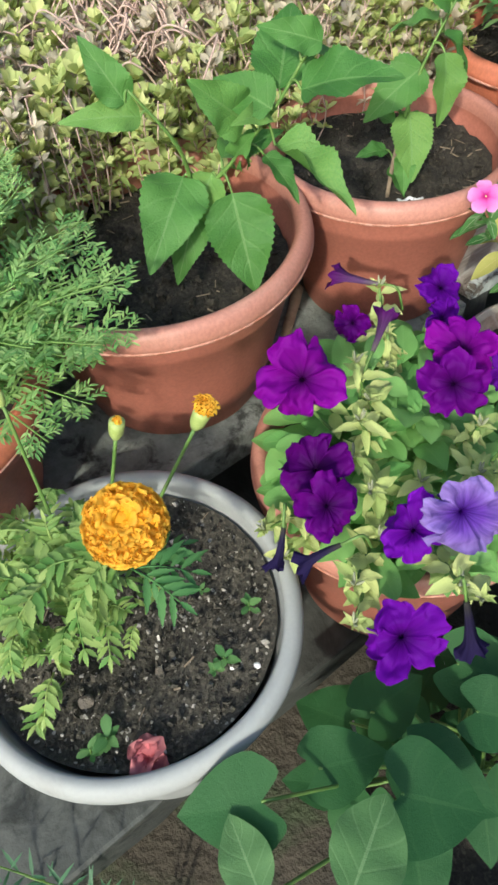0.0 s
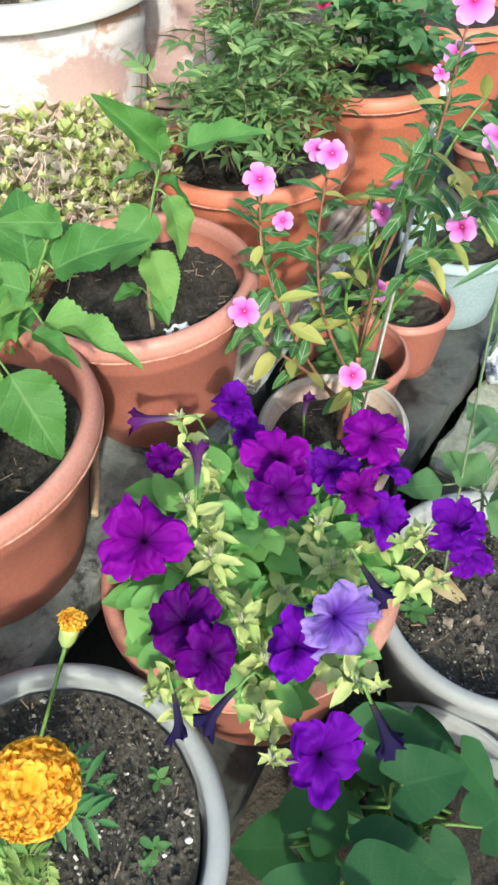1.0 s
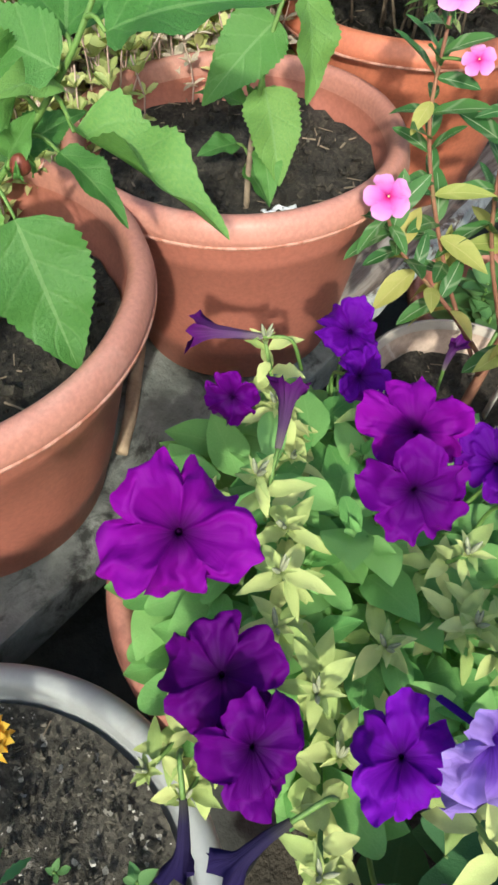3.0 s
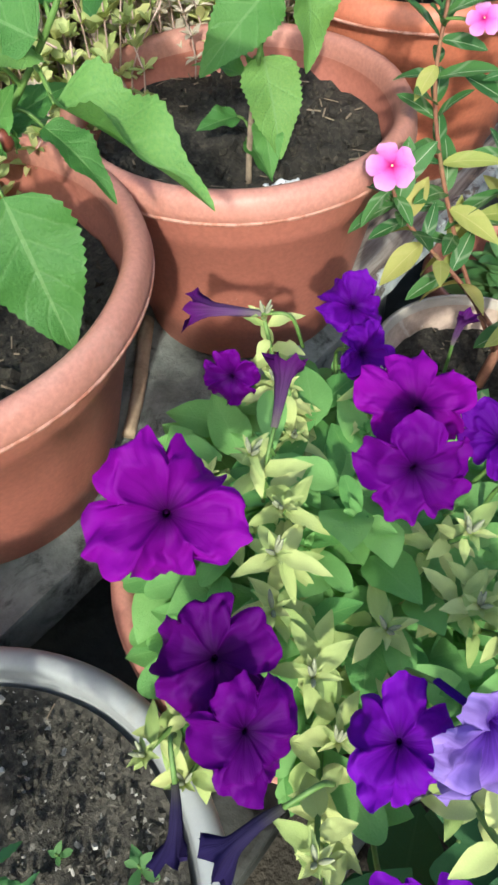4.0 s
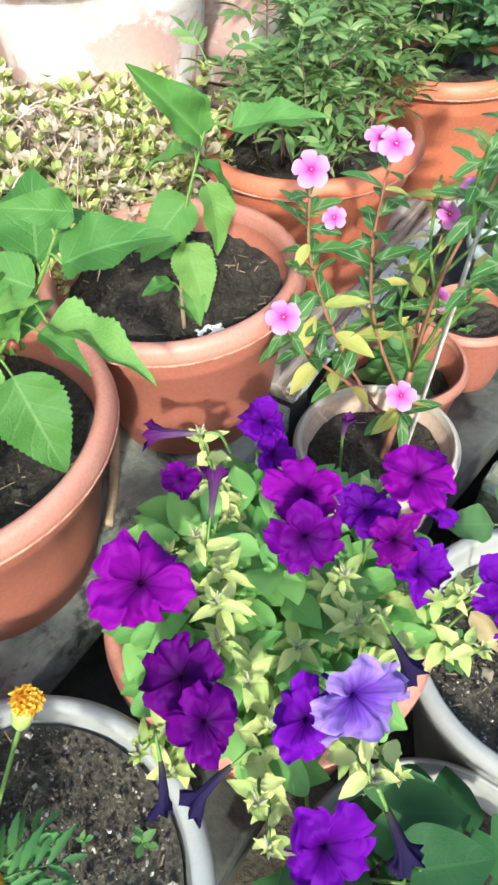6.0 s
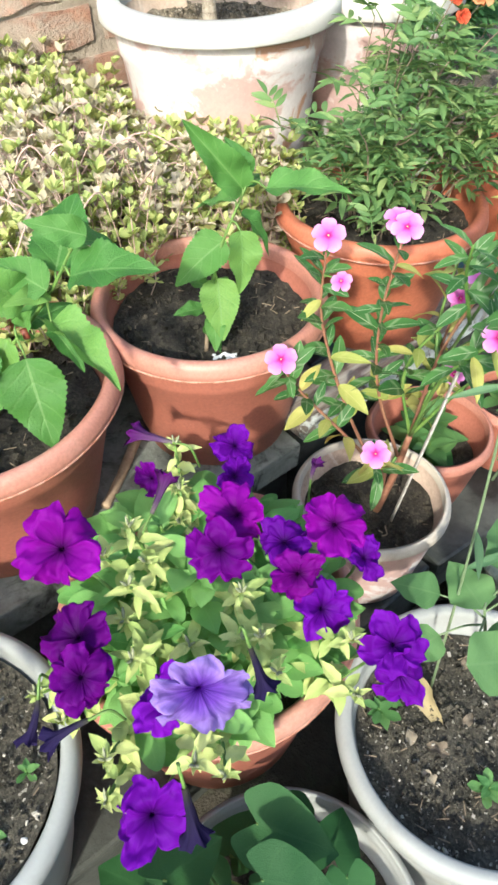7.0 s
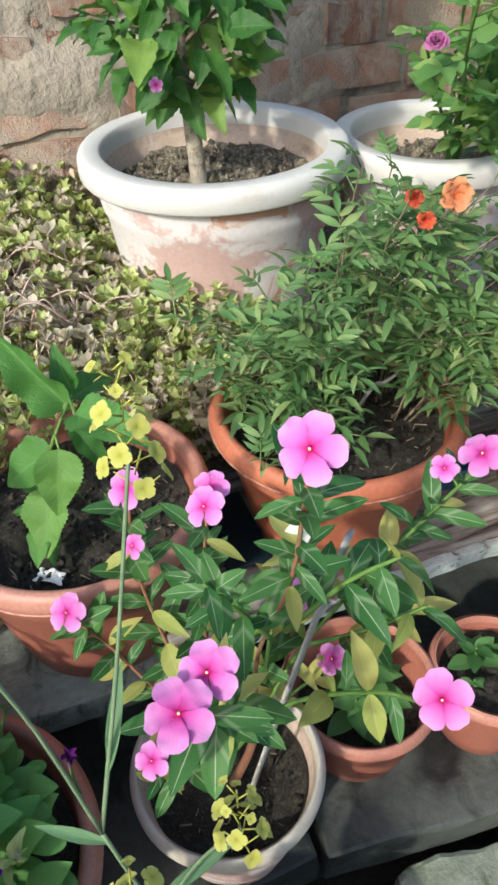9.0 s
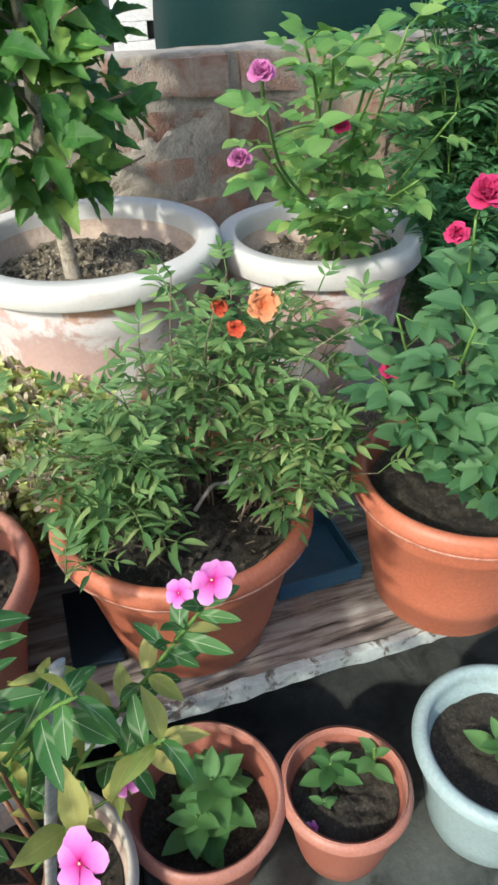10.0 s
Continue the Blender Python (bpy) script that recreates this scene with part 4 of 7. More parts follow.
hibiscus((0.300, 0.625, 0.785), (0.304, 0.636, 0.784, 2.02, -1.97, 0.13), "young hibiscus with large toothed leaves and a red bud",
         [([(0.300, 0.625, 0.785), (0.312, 0.59, 0.85), (0.325, 0.555, 0.895)], 0.0055, 0.004, STEM_WOOD),
          ([(0.325, 0.555, 0.895), (0.345, 0.520, 0.94), (0.375, 0.485, 1.0), (0.395, 0.470, 1.04)], 0.0027, 0.0015, STEM_GREEN),
          ([(0.325, 0.56, 0.89), (0.30, 0.54, 0.97), (0.27, 0.56, 1.03)], 0.0024, 0.0015, STEM_GREEN)],
         [((0.338, 0.512, 0.914), (0.313, 0.449, 0.838), (-0.4, -0.6, 0.5), 1.1), ((0.310, 0.555, 0.925), (0.228, 0.498, 0.905), (-0.2, -0.5, 0.8), 1.0),
          ((0.356, 0.462, 0.982), (0.366, 0.362, 0.968), (0.1, 0.1, 1.0), 0.62), ((0.385, 0.490, 1.012), (0.446, 0.540, 1.062), (-0.5, -0.5, 0.5), 1.0),
          ((0.384, 0.458, 1.024), (0.428, 0.396, 1.062), (-0.3, 0.0, 0.9), 1.0), ((0.366, 0.478, 1.006), (0.338, 0.520, 1.036), (-0.4, -0.4, 0.7), 1.25), ((0.352, 0.500, 0.990), (0.302, 0.495, 1.046), (-0.4, -0.6, 0.5), 1.0),
          ((0.265, 0.560, 1.020), (0.246, 0.578, 1.075), (-0.3, -0.8, 0.3), 0.85), ((0.275, 0.555, 1.005), (0.212, 0.565, 1.030), (-0.2, -0.6, 0.6), 0.75),
          ((0.335, 0.540, 0.925), (0.280, 0.525, 0.865), (-0.3, -0.5, 0.8), 0.9), ((0.365, 0.490, 0.955), (0.372, 0.440, 0.935), (0.1, -0.5, 0.7), 0.72),
          ((0.320, 0.545, 0.900), (0.255, 0.510, 0.855), (-0.3, -0.5, 0.8), 0.9), ((0.345, 0.535, 0.940), (0.415, 0.545, 0.930), (0.1, -0.2, 1), 0.85),
          ((0.410, 0.460, 1.055), (0.365, 0.480, 1.080), (-0.5, -0.5, 0.6), 0.8), ((0.400, 0.480, 1.045), (0.462, 0.472, 1.030), (0.1, -0.3, 0.9), 0.9),
          ((0.345, 0.512, 0.952), (0.338, 0.480, 0.988), (-0.3, -0.5, 0.5), 0.75), ((0.352, 0.515, 0.950), (0.392, 0.498, 0.972), (0.1, -0.4, 0.8), 0.8), ((0.372, 0.490, 0.995), (0.335, 0.470, 1.020), (-0.3, -0.5, 0.6), 0.85)],
         [((0.341, 0.496, 0.952), (-0.2, -0.3, 0.8))])


# ---- petunias ----
def petunia_shape(seed, limp=1.0):
    """A trumpet with five broad satin lobes that run into one another, about one in radius: a shallow funnel, soft folds along the lobes' ribs and a wavy rim."""
    rng = random.Random(seed)
    rings, steps = 16, 100
    verts, faces, uv = [], [], []
    prof = [(0.05, -1.0), (0.055, -0.75), (0.045, -0.24), (0.052, -0.18), (0.058, -0.12)]
    for r, z in prof:
        for j in range(steps):
            a = 2 * math.pi * j / steps
            verts.append((r * math.cos(a), r * math.sin(a), z))
            uv.append((j / steps, 0.0))
    lobes = [rng.uniform(0.86, 1.14) for _ in range(5)]
    bends = [limp * rng.choice((-0.95, -0.7, -0.45, -0.3, -0.1, 0.2, 0.4)) for _ in range(5)]
    twist = [rng.uniform(-0.22, 0.22) for _ in range(5)]
    off = Vector((seed * 3.1, seed * 1.7, seed * 0.9))
    for i in range(1, rings + 1):
        s = i / rings
        for j in range(steps):
            a = 2 * math.pi * j / steps
            k = 5 * a / (2 * math.pi)
            side = ((k % 1.0) - 0.5) * 2
            near = abs(side)
            lobe = int(k) % 5
            full = 1 - near * near
            edge = (1.02 - 0.10 * near ** 2 - 0.20 * near ** 7) * (1 + (lobes[lobe] - 1) * full) + 0.03 * math.exp(-(near / 0.14) ** 2)
            q = Vector((math.cos(a) * s * 2.0, math.sin(a) * s * 2.0, 0)) + off
            edge *= 1 + 0.07 * noise.noise(q * 2.2) + 0.035 * noise.noise(q * 6.5)
            r = 0.058 + (edge - 0.058) * s
            b = bends[lobe] * full
            r *= 1 - 0.28 * b * b * s * s
            z = -0.12 + 0.46 * math.sin(s * 1.5) - 0.20 * s * s + 0.75 * b * s ** 2.2 + twist[lobe] * side * full * s * s
            z -= 0.055 * math.exp(-(near / 0.13) ** 2) * s * (1 - 0.6 * s)
            z += 0.10 * near ** 4 * s * s
            z += 0.24 * noise.noise(q) * s + 0.24 * noise.noise(q * 2.2) * s ** 1.7 + 0.11 * noise.noise(q * 5.0) * s ** 3
            d = Vector(noise.noise_vector(q * 1.6)) * 0.15 * s * s
            verts.append((r * math.cos(a) + d.x, r * math.sin(a) + d.y, z))
            uv.append((j / steps, s))
    faces.append(tuple(range(2 * steps, 3 * steps)))
    n = len(prof) + rings
    for i in range(n - 1):
        for j in range(steps):
            q, w = i * steps + j, i * steps + (j + 1) % steps
            faces.append((q, w, w + steps, q + steps))
    return verts, faces, uv


PET = {}
for key, mat in (("purple", PURPLE), ("violet", VIOLET), ("blue", BLUE_VIOLET), ("plum", PLUM)):
    PET[key] = []
    for s in (3, 8, 14, 21, 33):
        fv, ff, fuv = petunia_shape(s, 0.45 if key == "blue" else 1.0)
        PET[key].append(mesh_of("petunia_flower", fv, ff, mat, fuv))


def wilted(parent, at, down, size, mat=None):
    """A wilted, folded trumpet hanging from its stalk."""
    rng = random.Random(int(at[0] * 1000))
    verts, faces, uv = [], [], []
    steps = 24
    lean = rng.uniform(-0.5, 0.5)
    for i in range(16):
        s = i / 15
        for j in range(steps):
            a = 2 * math.pi * j / steps
            flare = max(0.0, s - 0.62) / 0.38
            r = (0.075 + 0.09 * s + 0.20 * flare ** 1.5) * (1 + 0.30 * s * math.sin(5 * a + 2 * s) + 0.22 * math.sin(9 * a + 3 * s) * s)
            r *= 1 + 0.4 * noise.noise((math.cos(a) * 1.5, math.sin(a) * 1.5 + lean * 9, s * 4)) * s
            verts.append((r * math.cos(a) + lean * s * s * 0.6, r * math.sin(a) * 0.75, s * 1.55 - 0.22 * flare * abs(math.sin(2.5 * a + 1))))
            uv.append((j / steps, s))
    for i in range(15):
        for j in range(steps):
            q, w = i * steps + j, i * steps + (j + 1) % steps
            faces.append((q, w, w + steps, q + steps))
    wpart("wilted_flower", mesh_of("wilted_flower", verts, faces, mat or FADED_BLUE, uv), parent, face_pose(at, down, size), "shrivelled dark violet bloom")


SPAT_G = leaf_set("petunia_leaf", PETUNIA_GREEN, [ovate(0.27, 0.85), ovate(0.30, 0.8), spatula(0.24)], rows=9, cols=2, fold=0.14, curl=0.30, ripple=0.10, tip_rows=True)
SPAT_P = leaf_set("petunia_leaf", PETUNIA_PALE, [ovate(0.22, 0.85), ovate(0.25, 0.8), ovate(0.20, 0.9)], rows=9, cols=2, fold=0.14, curl=0.50, ripple=0.30, tip_rows=True)
PET_BASE = Vector((0.372, 0.277, 0.665))


def petunia():
    rng = random.Random(12)
    p = plant("petunia_plant", PET_BASE, "bushy petunia with purple and violet blooms and yellow-green leaves", "petunia", stands=(0.382, 0.289, 0.653, 2.82, -2.82, -0.39))
    shoots = [(0.316, 0.310, 0.850), (0.283, 0.267, 0.832), (0.248, 0.215, 0.808), (0.168, 0.272, 0.752), (0.182, 0.165, 0.790), (0.231, 0.100, 0.832),
              (0.357, 0.190, 0.835), (0.345, 0.150, 0.822), (0.425, 0.385, 0.822), (0.414, 0.100, 0.800), (0.40, 0.345, 0.80), (0.45, 0.30, 0.79),
              (0.30, 0.200, 0.79), (0.37, 0.30, 0.76), (0.29, 0.33, 0.80), (0.41, 0.15, 0.755), (0.49, 0.22, 0.77), (0.26, 0.155, 0.765), (0.33, 0.36, 0.76), (0.22, 0.29, 0.765),
              (0.345, 0.25, 0.80), (0.385, 0.255, 0.775), (0.32, 0.27, 0.775), (0.35, 0.20, 0.765), (0.40, 0.21, 0.775), (0.42, 0.29, 0.77), (0.36, 0.33, 0.79), (0.28, 0.24, 0.77), (0.30, 0.12, 0.745), (0.47, 0.35, 0.745)]
    lower = [(x + rng.uniform(-0.025, 0.025), y - rng.uniform(0.012, 0.030), z - rng.uniform(0.020, 0.040)) for x, y, z in shoots[:12]]
    shoots = shoots[:12] + lower + shoots[12:]
    for i, tip in enumerate(shoots):
        tip = Vector(tip)
        i = i if i < 12 else max(i - 12, 11)
        base = PET_BASE + Vector(((tip.x - PET_BASE.x) * 0.45, (tip.y - PET_BASE.y) * 0.45, 0))
        mid = base.lerp(tip, 0.55) + Vector((0, 0, 0.012))
        stem(p, [base, mid, tip], 0.0026, 0.0016, STEM_GREEN)
        pts = spline([base, mid, tip], 8)
        pale_from = 0.48 if i < 12 else (0.68 if i < 20 else 1.5)
        count = 22 if i < 12 else 14
        for k in range(count):
            s = 0.12 + 0.86 * k / (count - 1)
            q = pts[min(len(pts) - 1, int(s * (len(pts) - 1)))]
            a = k * 2.4 + i
            d = Vector((math.cos(a), math.sin(a), rng.uniform(-0.5, 0.75) + 0.25 * s))
            d.normalize()
            ln = ((0.036 - 0.014 * s) if s > pale_from else (0.054 - 0.016 * s)) * (0.60 + 0.60 * rng.random())
            pool = SPAT_P if s > pale_from else SPAT_G
            wpart("leaf", rng.choice(pool), p, leaf_pose(q, q + d * ln, (0, 0, 1), 0.85 + 0.3 * rng.random()))
        for k in range(6 if i < 17 else 4):
            a = k * 1.05 + i
            d = Vector((math.cos(a), math.sin(a), 0.7 + 1.6 * rng.random())).normalized()
            wpart("leaf", rng.choice(SPAT_P if i < 20 else SPAT_G), p, leaf_pose(tip, tip + d * (0.007 + 0.009 * rng.random()), (0, 0, 1), 0.8))
        for k in range(3 if i < 17 else 0):
            d = Vector((rng.uniform(-0.6, 0.6), rng.uniform(-0.6, 0.6), 1)).normalized()
            blob(p, "bud", tip + d * 0.002, d, [(0.0, 0.0), (0.22, 0.15), (0.30, 0.8), (0.26, 1.5), (0.10, 2.3), (0.0, 2.4)], 0.0052, BUD_GREY, "pointed greyish bud")
    for k in range(210):
        a, r = k * 2.39996, 0.130 * math.sqrt((k + 0.5) / 210)
        q = PET_BASE + Vector((-0.005 + r * math.cos(a), -0.01 + r * math.sin(a), 0.02 + 0.105 * rng.random() * (1.2 - r / 0.165)))
        d = Vector((math.cos(a + rng.uniform(-1, 1)), math.sin(a + rng.uniform(-1, 1)), rng.uniform(0.1, 0.9))).normalized()
        wpart("leaf", rng.choice(SPAT_G), p, leaf_pose(q, q + d * rng.uniform(0.035, 0.055), (0, 0, 1), 1.15))
    eye = Vector((0.13, 0.08, 1.30))
    flowers = [((0.247, 0.306, 0.888), 0.039, "purple", (-0.05, 0.1, 0)), ((0.220, 0.259, 0.825), 0.034, "plum", (-0.15, 0.2, 0)), ((0.202, 0.222, 0.828), 0.029, "plum", (-0.1, -0.35, -0.1)),
               ((0.405, 0.255, 0.847), 0.034, "purple", (0.1, 0.25, 0)), ((0.366, 0.232, 0.848), 0.031, "plum", (-0.2, -0.45, -0.1)), ((0.477, 0.345, 0.816), 0.027, "violet", (0.1, 0.1, 0)),
               ((0.462, 0.177, 0.860), 0.034, "purple", (0.2, -0.1, 0)), ((0.424, 0.206, 0.836), 0.027, "violet", (0.3, 0.2, -0.2)), ((0.409, 0.169, 0.838), 0.028, "purple", (0.3, -0.3, -0.2)),
               ((0.420, 0.144, 0.792), 0.029, "violet", (0.4, -0.5, -0.1)), ((0.506, 0.166, 0.768), 0.026, "violet", (0.6, -0.1, -0.2)), ((0.266, 0.133, 0.862), 0.039, "blue", (0.05, -0.75, -0.35)),
               ((0.246, 0.163, 0.816), 0.031, "violet", (-0.2, 0.1, 0)), ((0.187, 0.110, 0.768), 0.038, "violet", (-0.3, -0.4, -0.1)), ((0.444, 0.074, 0.792), 0.030, "violet", (0.3, -0.4, 0.0)),
               ((0.457, 0.320, 0.800), 0.023, "violet", (0.2, -0.3, -0.2)), ((0.389, 0.387, 0.790), 0.022, "plum", (-0.5, 0.1, -0.2)), ((0.438, 0.056, 0.768), 0.030, "violet", (0.2, -0.9, -0.2))]
    rng = random.Random(5)
    for i, (at, size, key, lean) in enumerate(flowers):
        at = Vector(at)
        n = ((eye - at).normalized() + Vector(lean)).normalized()
        wpart("flower", PET[key][i % 5], p, face_pose(at, n, size, -30 if key == "blue" else rng.random() * 360) @ Matrix.Diagonal((1.28, 0.80, 1.0, 1) if key == "blue" else (1.06, rng.uniform(0.84, 1.0), 1.0, 1)),
              {"purple": "ruffled magenta-purple trumpet bloom", "violet": "ruffled deep violet trumpet bloom", "blue": "pale blue-violet trumpet bloom", "plum": "ruffled dark purple trumpet bloom"}[key])
        root = at - n * size * 0.95
        stem(p, [root, root - n * 0.02 + Vector((0, 0, -0.015)), Vector((at.x * 0.75 + PET_BASE.x * 0.25, at.y * 0.75 + PET_BASE.y * 0.25, max(0.68, at.z - 0.10)))], 0.0016, 0.0018, STEM_GREEN, "flower_stalk", 5)
    for at, d, s in (((0.424, 0.386, 0.826), (-0.45, 0.88, -0.05), 0.036), ((0.346, 0.316, 0.838), (0.80, 0.35, 0.45), 0.030), ((0.165, 0.238, 0.812), (-0.5, -0.5, -0.45), 0.026), ((0.188, 0.190, 0.822), (-0.75, 0.35, -0.3), 0.029),
                     ((0.212, 0.084, 0.862), (-0.2, -0.5, -0.7), 0.032), ((0.320, 0.135, 0.862), (-0.1, -0.5, -0.6), 0.030), ((0.546, 0.288, 0.752), (0.1, 0.05, 0.9), 0.022)):
        wilted(p, at, d, s, LAVENDER if at[1] > 0.28 else None)
        stem(p, [at, Vector(at) - Vector(d).normalized() * 0.02, Vector(at) - Vector(d).normalized() * 0.03 + Vector((0, 0, -0.03))], 0.0015, 0.0015, STEM_GREEN, "flower_stalk", 5)


petunia()


# ---- Madagascar periwinkle ----
def periwinkle_flower(material, seed):
    c = Cloud()
    rng = random.Random(seed)
    shape = blade(lambda u: 0.06 + 0.42 * math.sin(math.pi * min(u, 0.999) ** 1.25 * 0.84) if u < 0.98 else 0.24, rows=8, cols=3, fold=0.09, curl=0.18, ripple=0.16)
    for k in range(5):
        c.add(shape, pose(0, 0, 0.012 * k, rng.uniform(-6, 12), 8, k * 72 + rng.uniform(-4, 4)) @ pose(0, 0.05, 0) @ Matrix.Diagonal((0.95, 0.95, 0.95, 1)))
    v, f = lathe([(0.02, -1.0), (0.05, -0.85), (0.06, -0.2), (0.10, 0.03), (0.03, 0.075)], 10)
    c.add((np.array(v), f, np.array([(0.5, 0.0)] * len(v))), Matrix.Identity(4))
    return c.mesh("periwinkle_flower", material)


PERI = [periwinkle_flower(PINK, s) for s in (1, 2, 3)]
EYE_MESH = mesh_of("eye", *lathe([(0.0, 0.11), (0.035, 0.105), (0.05, 0.085), (0.04, 0.06)], 10), EYE_YELLOW)
VINCA = leaf_set("periwinkle_leaf", VINCA_LEAF, [oblong(0.175), oblong(0.195), oblong(0.155), oblong(0.18)], rows=10, cols=2, fold=0.16, curl=0.22, ripple=0.06)
VINCA_Y = leaf_set("periwinkle_leaf", VINCA_YELLOW, [lance(0.19), lance(0.22), lance(0.16)], rows=8, cols=2, fold=0.14, curl=0.3)


def periwinkle():
    rng = random.Random(31)
    base = Vector((0.700, 0.290, 0.545))
    p = plant("periwinkle_plant", base, "tall pink periwinkle with glossy narrow leaves and yellowing lower ones", "periwinkle", stands=(0.713, 0.306, 0.550, 2.73, -2.0, 0.05))
    fork = Vector((0.735, 0.285, 0.69))
    stem(p, [base, base.lerp(fork, 0.5) + Vector((0.006, 0, 0)), fork], 0.006, 0.0045, STEM_RED)
    heads = [((0.760, 0.222, 1.148), 0.0245), ((0.644, 0.139, 1.071), 0.0225), ((0.666, 0.155, 1.072), 0.0205), ((0.931, 0.264, 1.034), 0.021), ((0.802, 0.114, 1.007), 0.0215),
             ((0.722, 0.340, 0.990), 0.020), ((0.735, 0.362, 0.985), 0.019), ((0.670, 0.406, 0.970), 0.0215), ((0.585, 0.387, 0.849), 0.0215), ((0.620, 0.256, 0.766), 0.0195),
             ((0.785, 0.292, 0.890), 0.019), ((0.827, 0.295, 0.740), 0.019), ((0.782, 0.269, 0.931), 0.018), ((0.906, 0.275, 1.018), 0.013), ((0.660, 0.372, 0.932), 0.014), ((0.655, 0.170, 0.98), 0.018)]
    branches = [[fork, (0.735, 0.27, 0.85), (0.752, 0.235, 1.0), (0.760, 0.224, 1.125)], [fork, (0.70, 0.24, 0.85), (0.675, 0.175, 0.97), (0.655, 0.145, 1.05)],
                [fork, (0.79, 0.29, 0.80), (0.87, 0.28, 0.92), (0.928, 0.266, 1.012)], [fork, (0.765, 0.24, 0.80), (0.795, 0.17, 0.92), (0.803, 0.120, 0.985)],
                [(0.725, 0.29, 0.65), (0.705, 0.33, 0.77), (0.712, 0.348, 0.87), (0.724, 0.345, 0.968)], [(0.705, 0.29, 0.60), (0.675, 0.35, 0.73), (0.660, 0.395, 0.86), (0.668, 0.406, 0.95)],
                [(0.705, 0.29, 0.62), (0.655, 0.33, 0.71), (0.615, 0.375, 0.78), (0.590, 0.388, 0.83)], [(0.705, 0.29, 0.60), (0.67, 0.27, 0.68), (0.635, 0.258, 0.72), (0.622, 0.257, 0.75)],
                [fork, (0.775, 0.30, 0.76), (0.785, 0.295, 0.87)], [(0.71, 0.292, 0.63), (0.77, 0.295, 0.69), (0.825, 0.295, 0.725)],
                [fork, (0.73, 0.31, 0.80), (0.77, 0.27, 0.91)], [(0.74, 0.27, 0.80), (0.765, 0.30, 0.86), (0.79, 0.31, 0.93)], [(0.75, 0.24, 0.93), (0.79, 0.22, 1.0), (0.82, 0.20, 1.04)],
                [(0.79, 0.29, 0.80), (0.84, 0.25, 0.86), (0.87, 0.22, 0.92)], [(0.745, 0.25, 0.90), (0.71, 0.25, 0.98), (0.69, 0.24, 1.03)]]
    for bi, pts in enumerate(branches):
        pts = [Vector(q) for q in pts]
        stem(p, pts, 0.0026, 0.0015, STEM_RED if bi in (0, 4, 5, 6, 7, 8) else STEM_GREEN, "branch")
        line = spline(pts, 10)
        total = sum((line[i + 1] - line[i]).length for i in range(len(line) - 1))
        first = (0.30, 0.40, 0.30, 0.35, 0.28, 0.30, 0.36, 0.5, 0.3, 0.4, 0.3, 0.2, 0.2, 0.2, 0.2)[bi]
        pairs = max(3, int(total * (1 - first) / (0.0155 if bi < 4 else 0.0165)))
        for k in range(pairs):
            s = first + (0.98 - first) * k / max(1, pairs - 1)
            i = min(len(line) - 2, int(s * (len(line) - 1)))
            q, d = line[i], (line[i + 1] - line[i]).normalized()
            side = d.cross(Vector((math.cos(k * 1.57 + bi), math.sin(k * 1.57 + bi), 0.1))).normalized()
            for sign in (1, -1):
                if abs(q.x - 0.715 - 0.19 * (q.z - 0.54)) < 0.05 and q.y < 0.30 and 0.66 < q.z < 1.02 and rng.random() < 0.8:
                    continue
                yellow = q.z < 0.78 and rng.random() < 0.5 or rng.random() < 0.08 or 0.73 < q.x < 0.88 and q.z < 0.93 and rng.random() < 0.45
                ln = (0.056 - 0.016 * s) * (0.7 + 0.5 * rng.random()) * (0.95 if yellow else 1)
                out = (side * sign + d * rng.uniform(0.3, 1.0) + Vector((rng.uniform(-0.3, 0.3), rng.uniform(-0.3, 0.3), rng.uniform(-0.5, 0.25) - (0.25 if yellow else 0)))).normalized()
                wpart("leaf", rng.choice(VINCA_Y if yellow else VINCA), p, leaf_pose(q, q + out * ln, (rng.uniform(-0.4, 0.4), rng.uniform(-0.6, 0.2), 1), 1.0), "yellowed leaf" if yellow else "")
    eye = Vector((0.42, 0.02, 1.40))
    for i, (at, size) in enumerate(heads):
        at = Vector(at)
        n = ((eye - at).normalized() * 0.8 + Vector((rng.uniform(-0.35, 0.35), rng.uniform(-0.3, 0.3), 0.2))).normalized()
        f = wpart("flower", PERI[i % 3], p, face_pose(at, n, size * 0.90, rng.random() * 72), "five-petalled pink bloom with a crimson centre")
        e = part("eye", EYE_MESH, f)
        root = at - n * size
        near = min((q for pts in branches for q in spline(pts, 6)), key=lambda q: (q - root).length)
        if (near - root).length > 0.006:
            stem(p, [near, near.lerp(root, 0.5) + Vector((0, 0, 0.003)), root], 0.0014, 0.0012, STEM_GREEN, "flower_stalk", 5)
    c = Cloud()
    for k in range(4):
        c.add(blade(lance(0.4), rows=4, cols=1, curl=0.4), pose(0, 0, 0, 25, 0, k * 90))
    wpart("faded_flower", c.mesh("faded_flower", WHITE_PETAL), p, face_pose((0.762, 0.237, 1.061), (0, -0.6, 0.6), 0.012), "faded white bloom")


periwinkle()


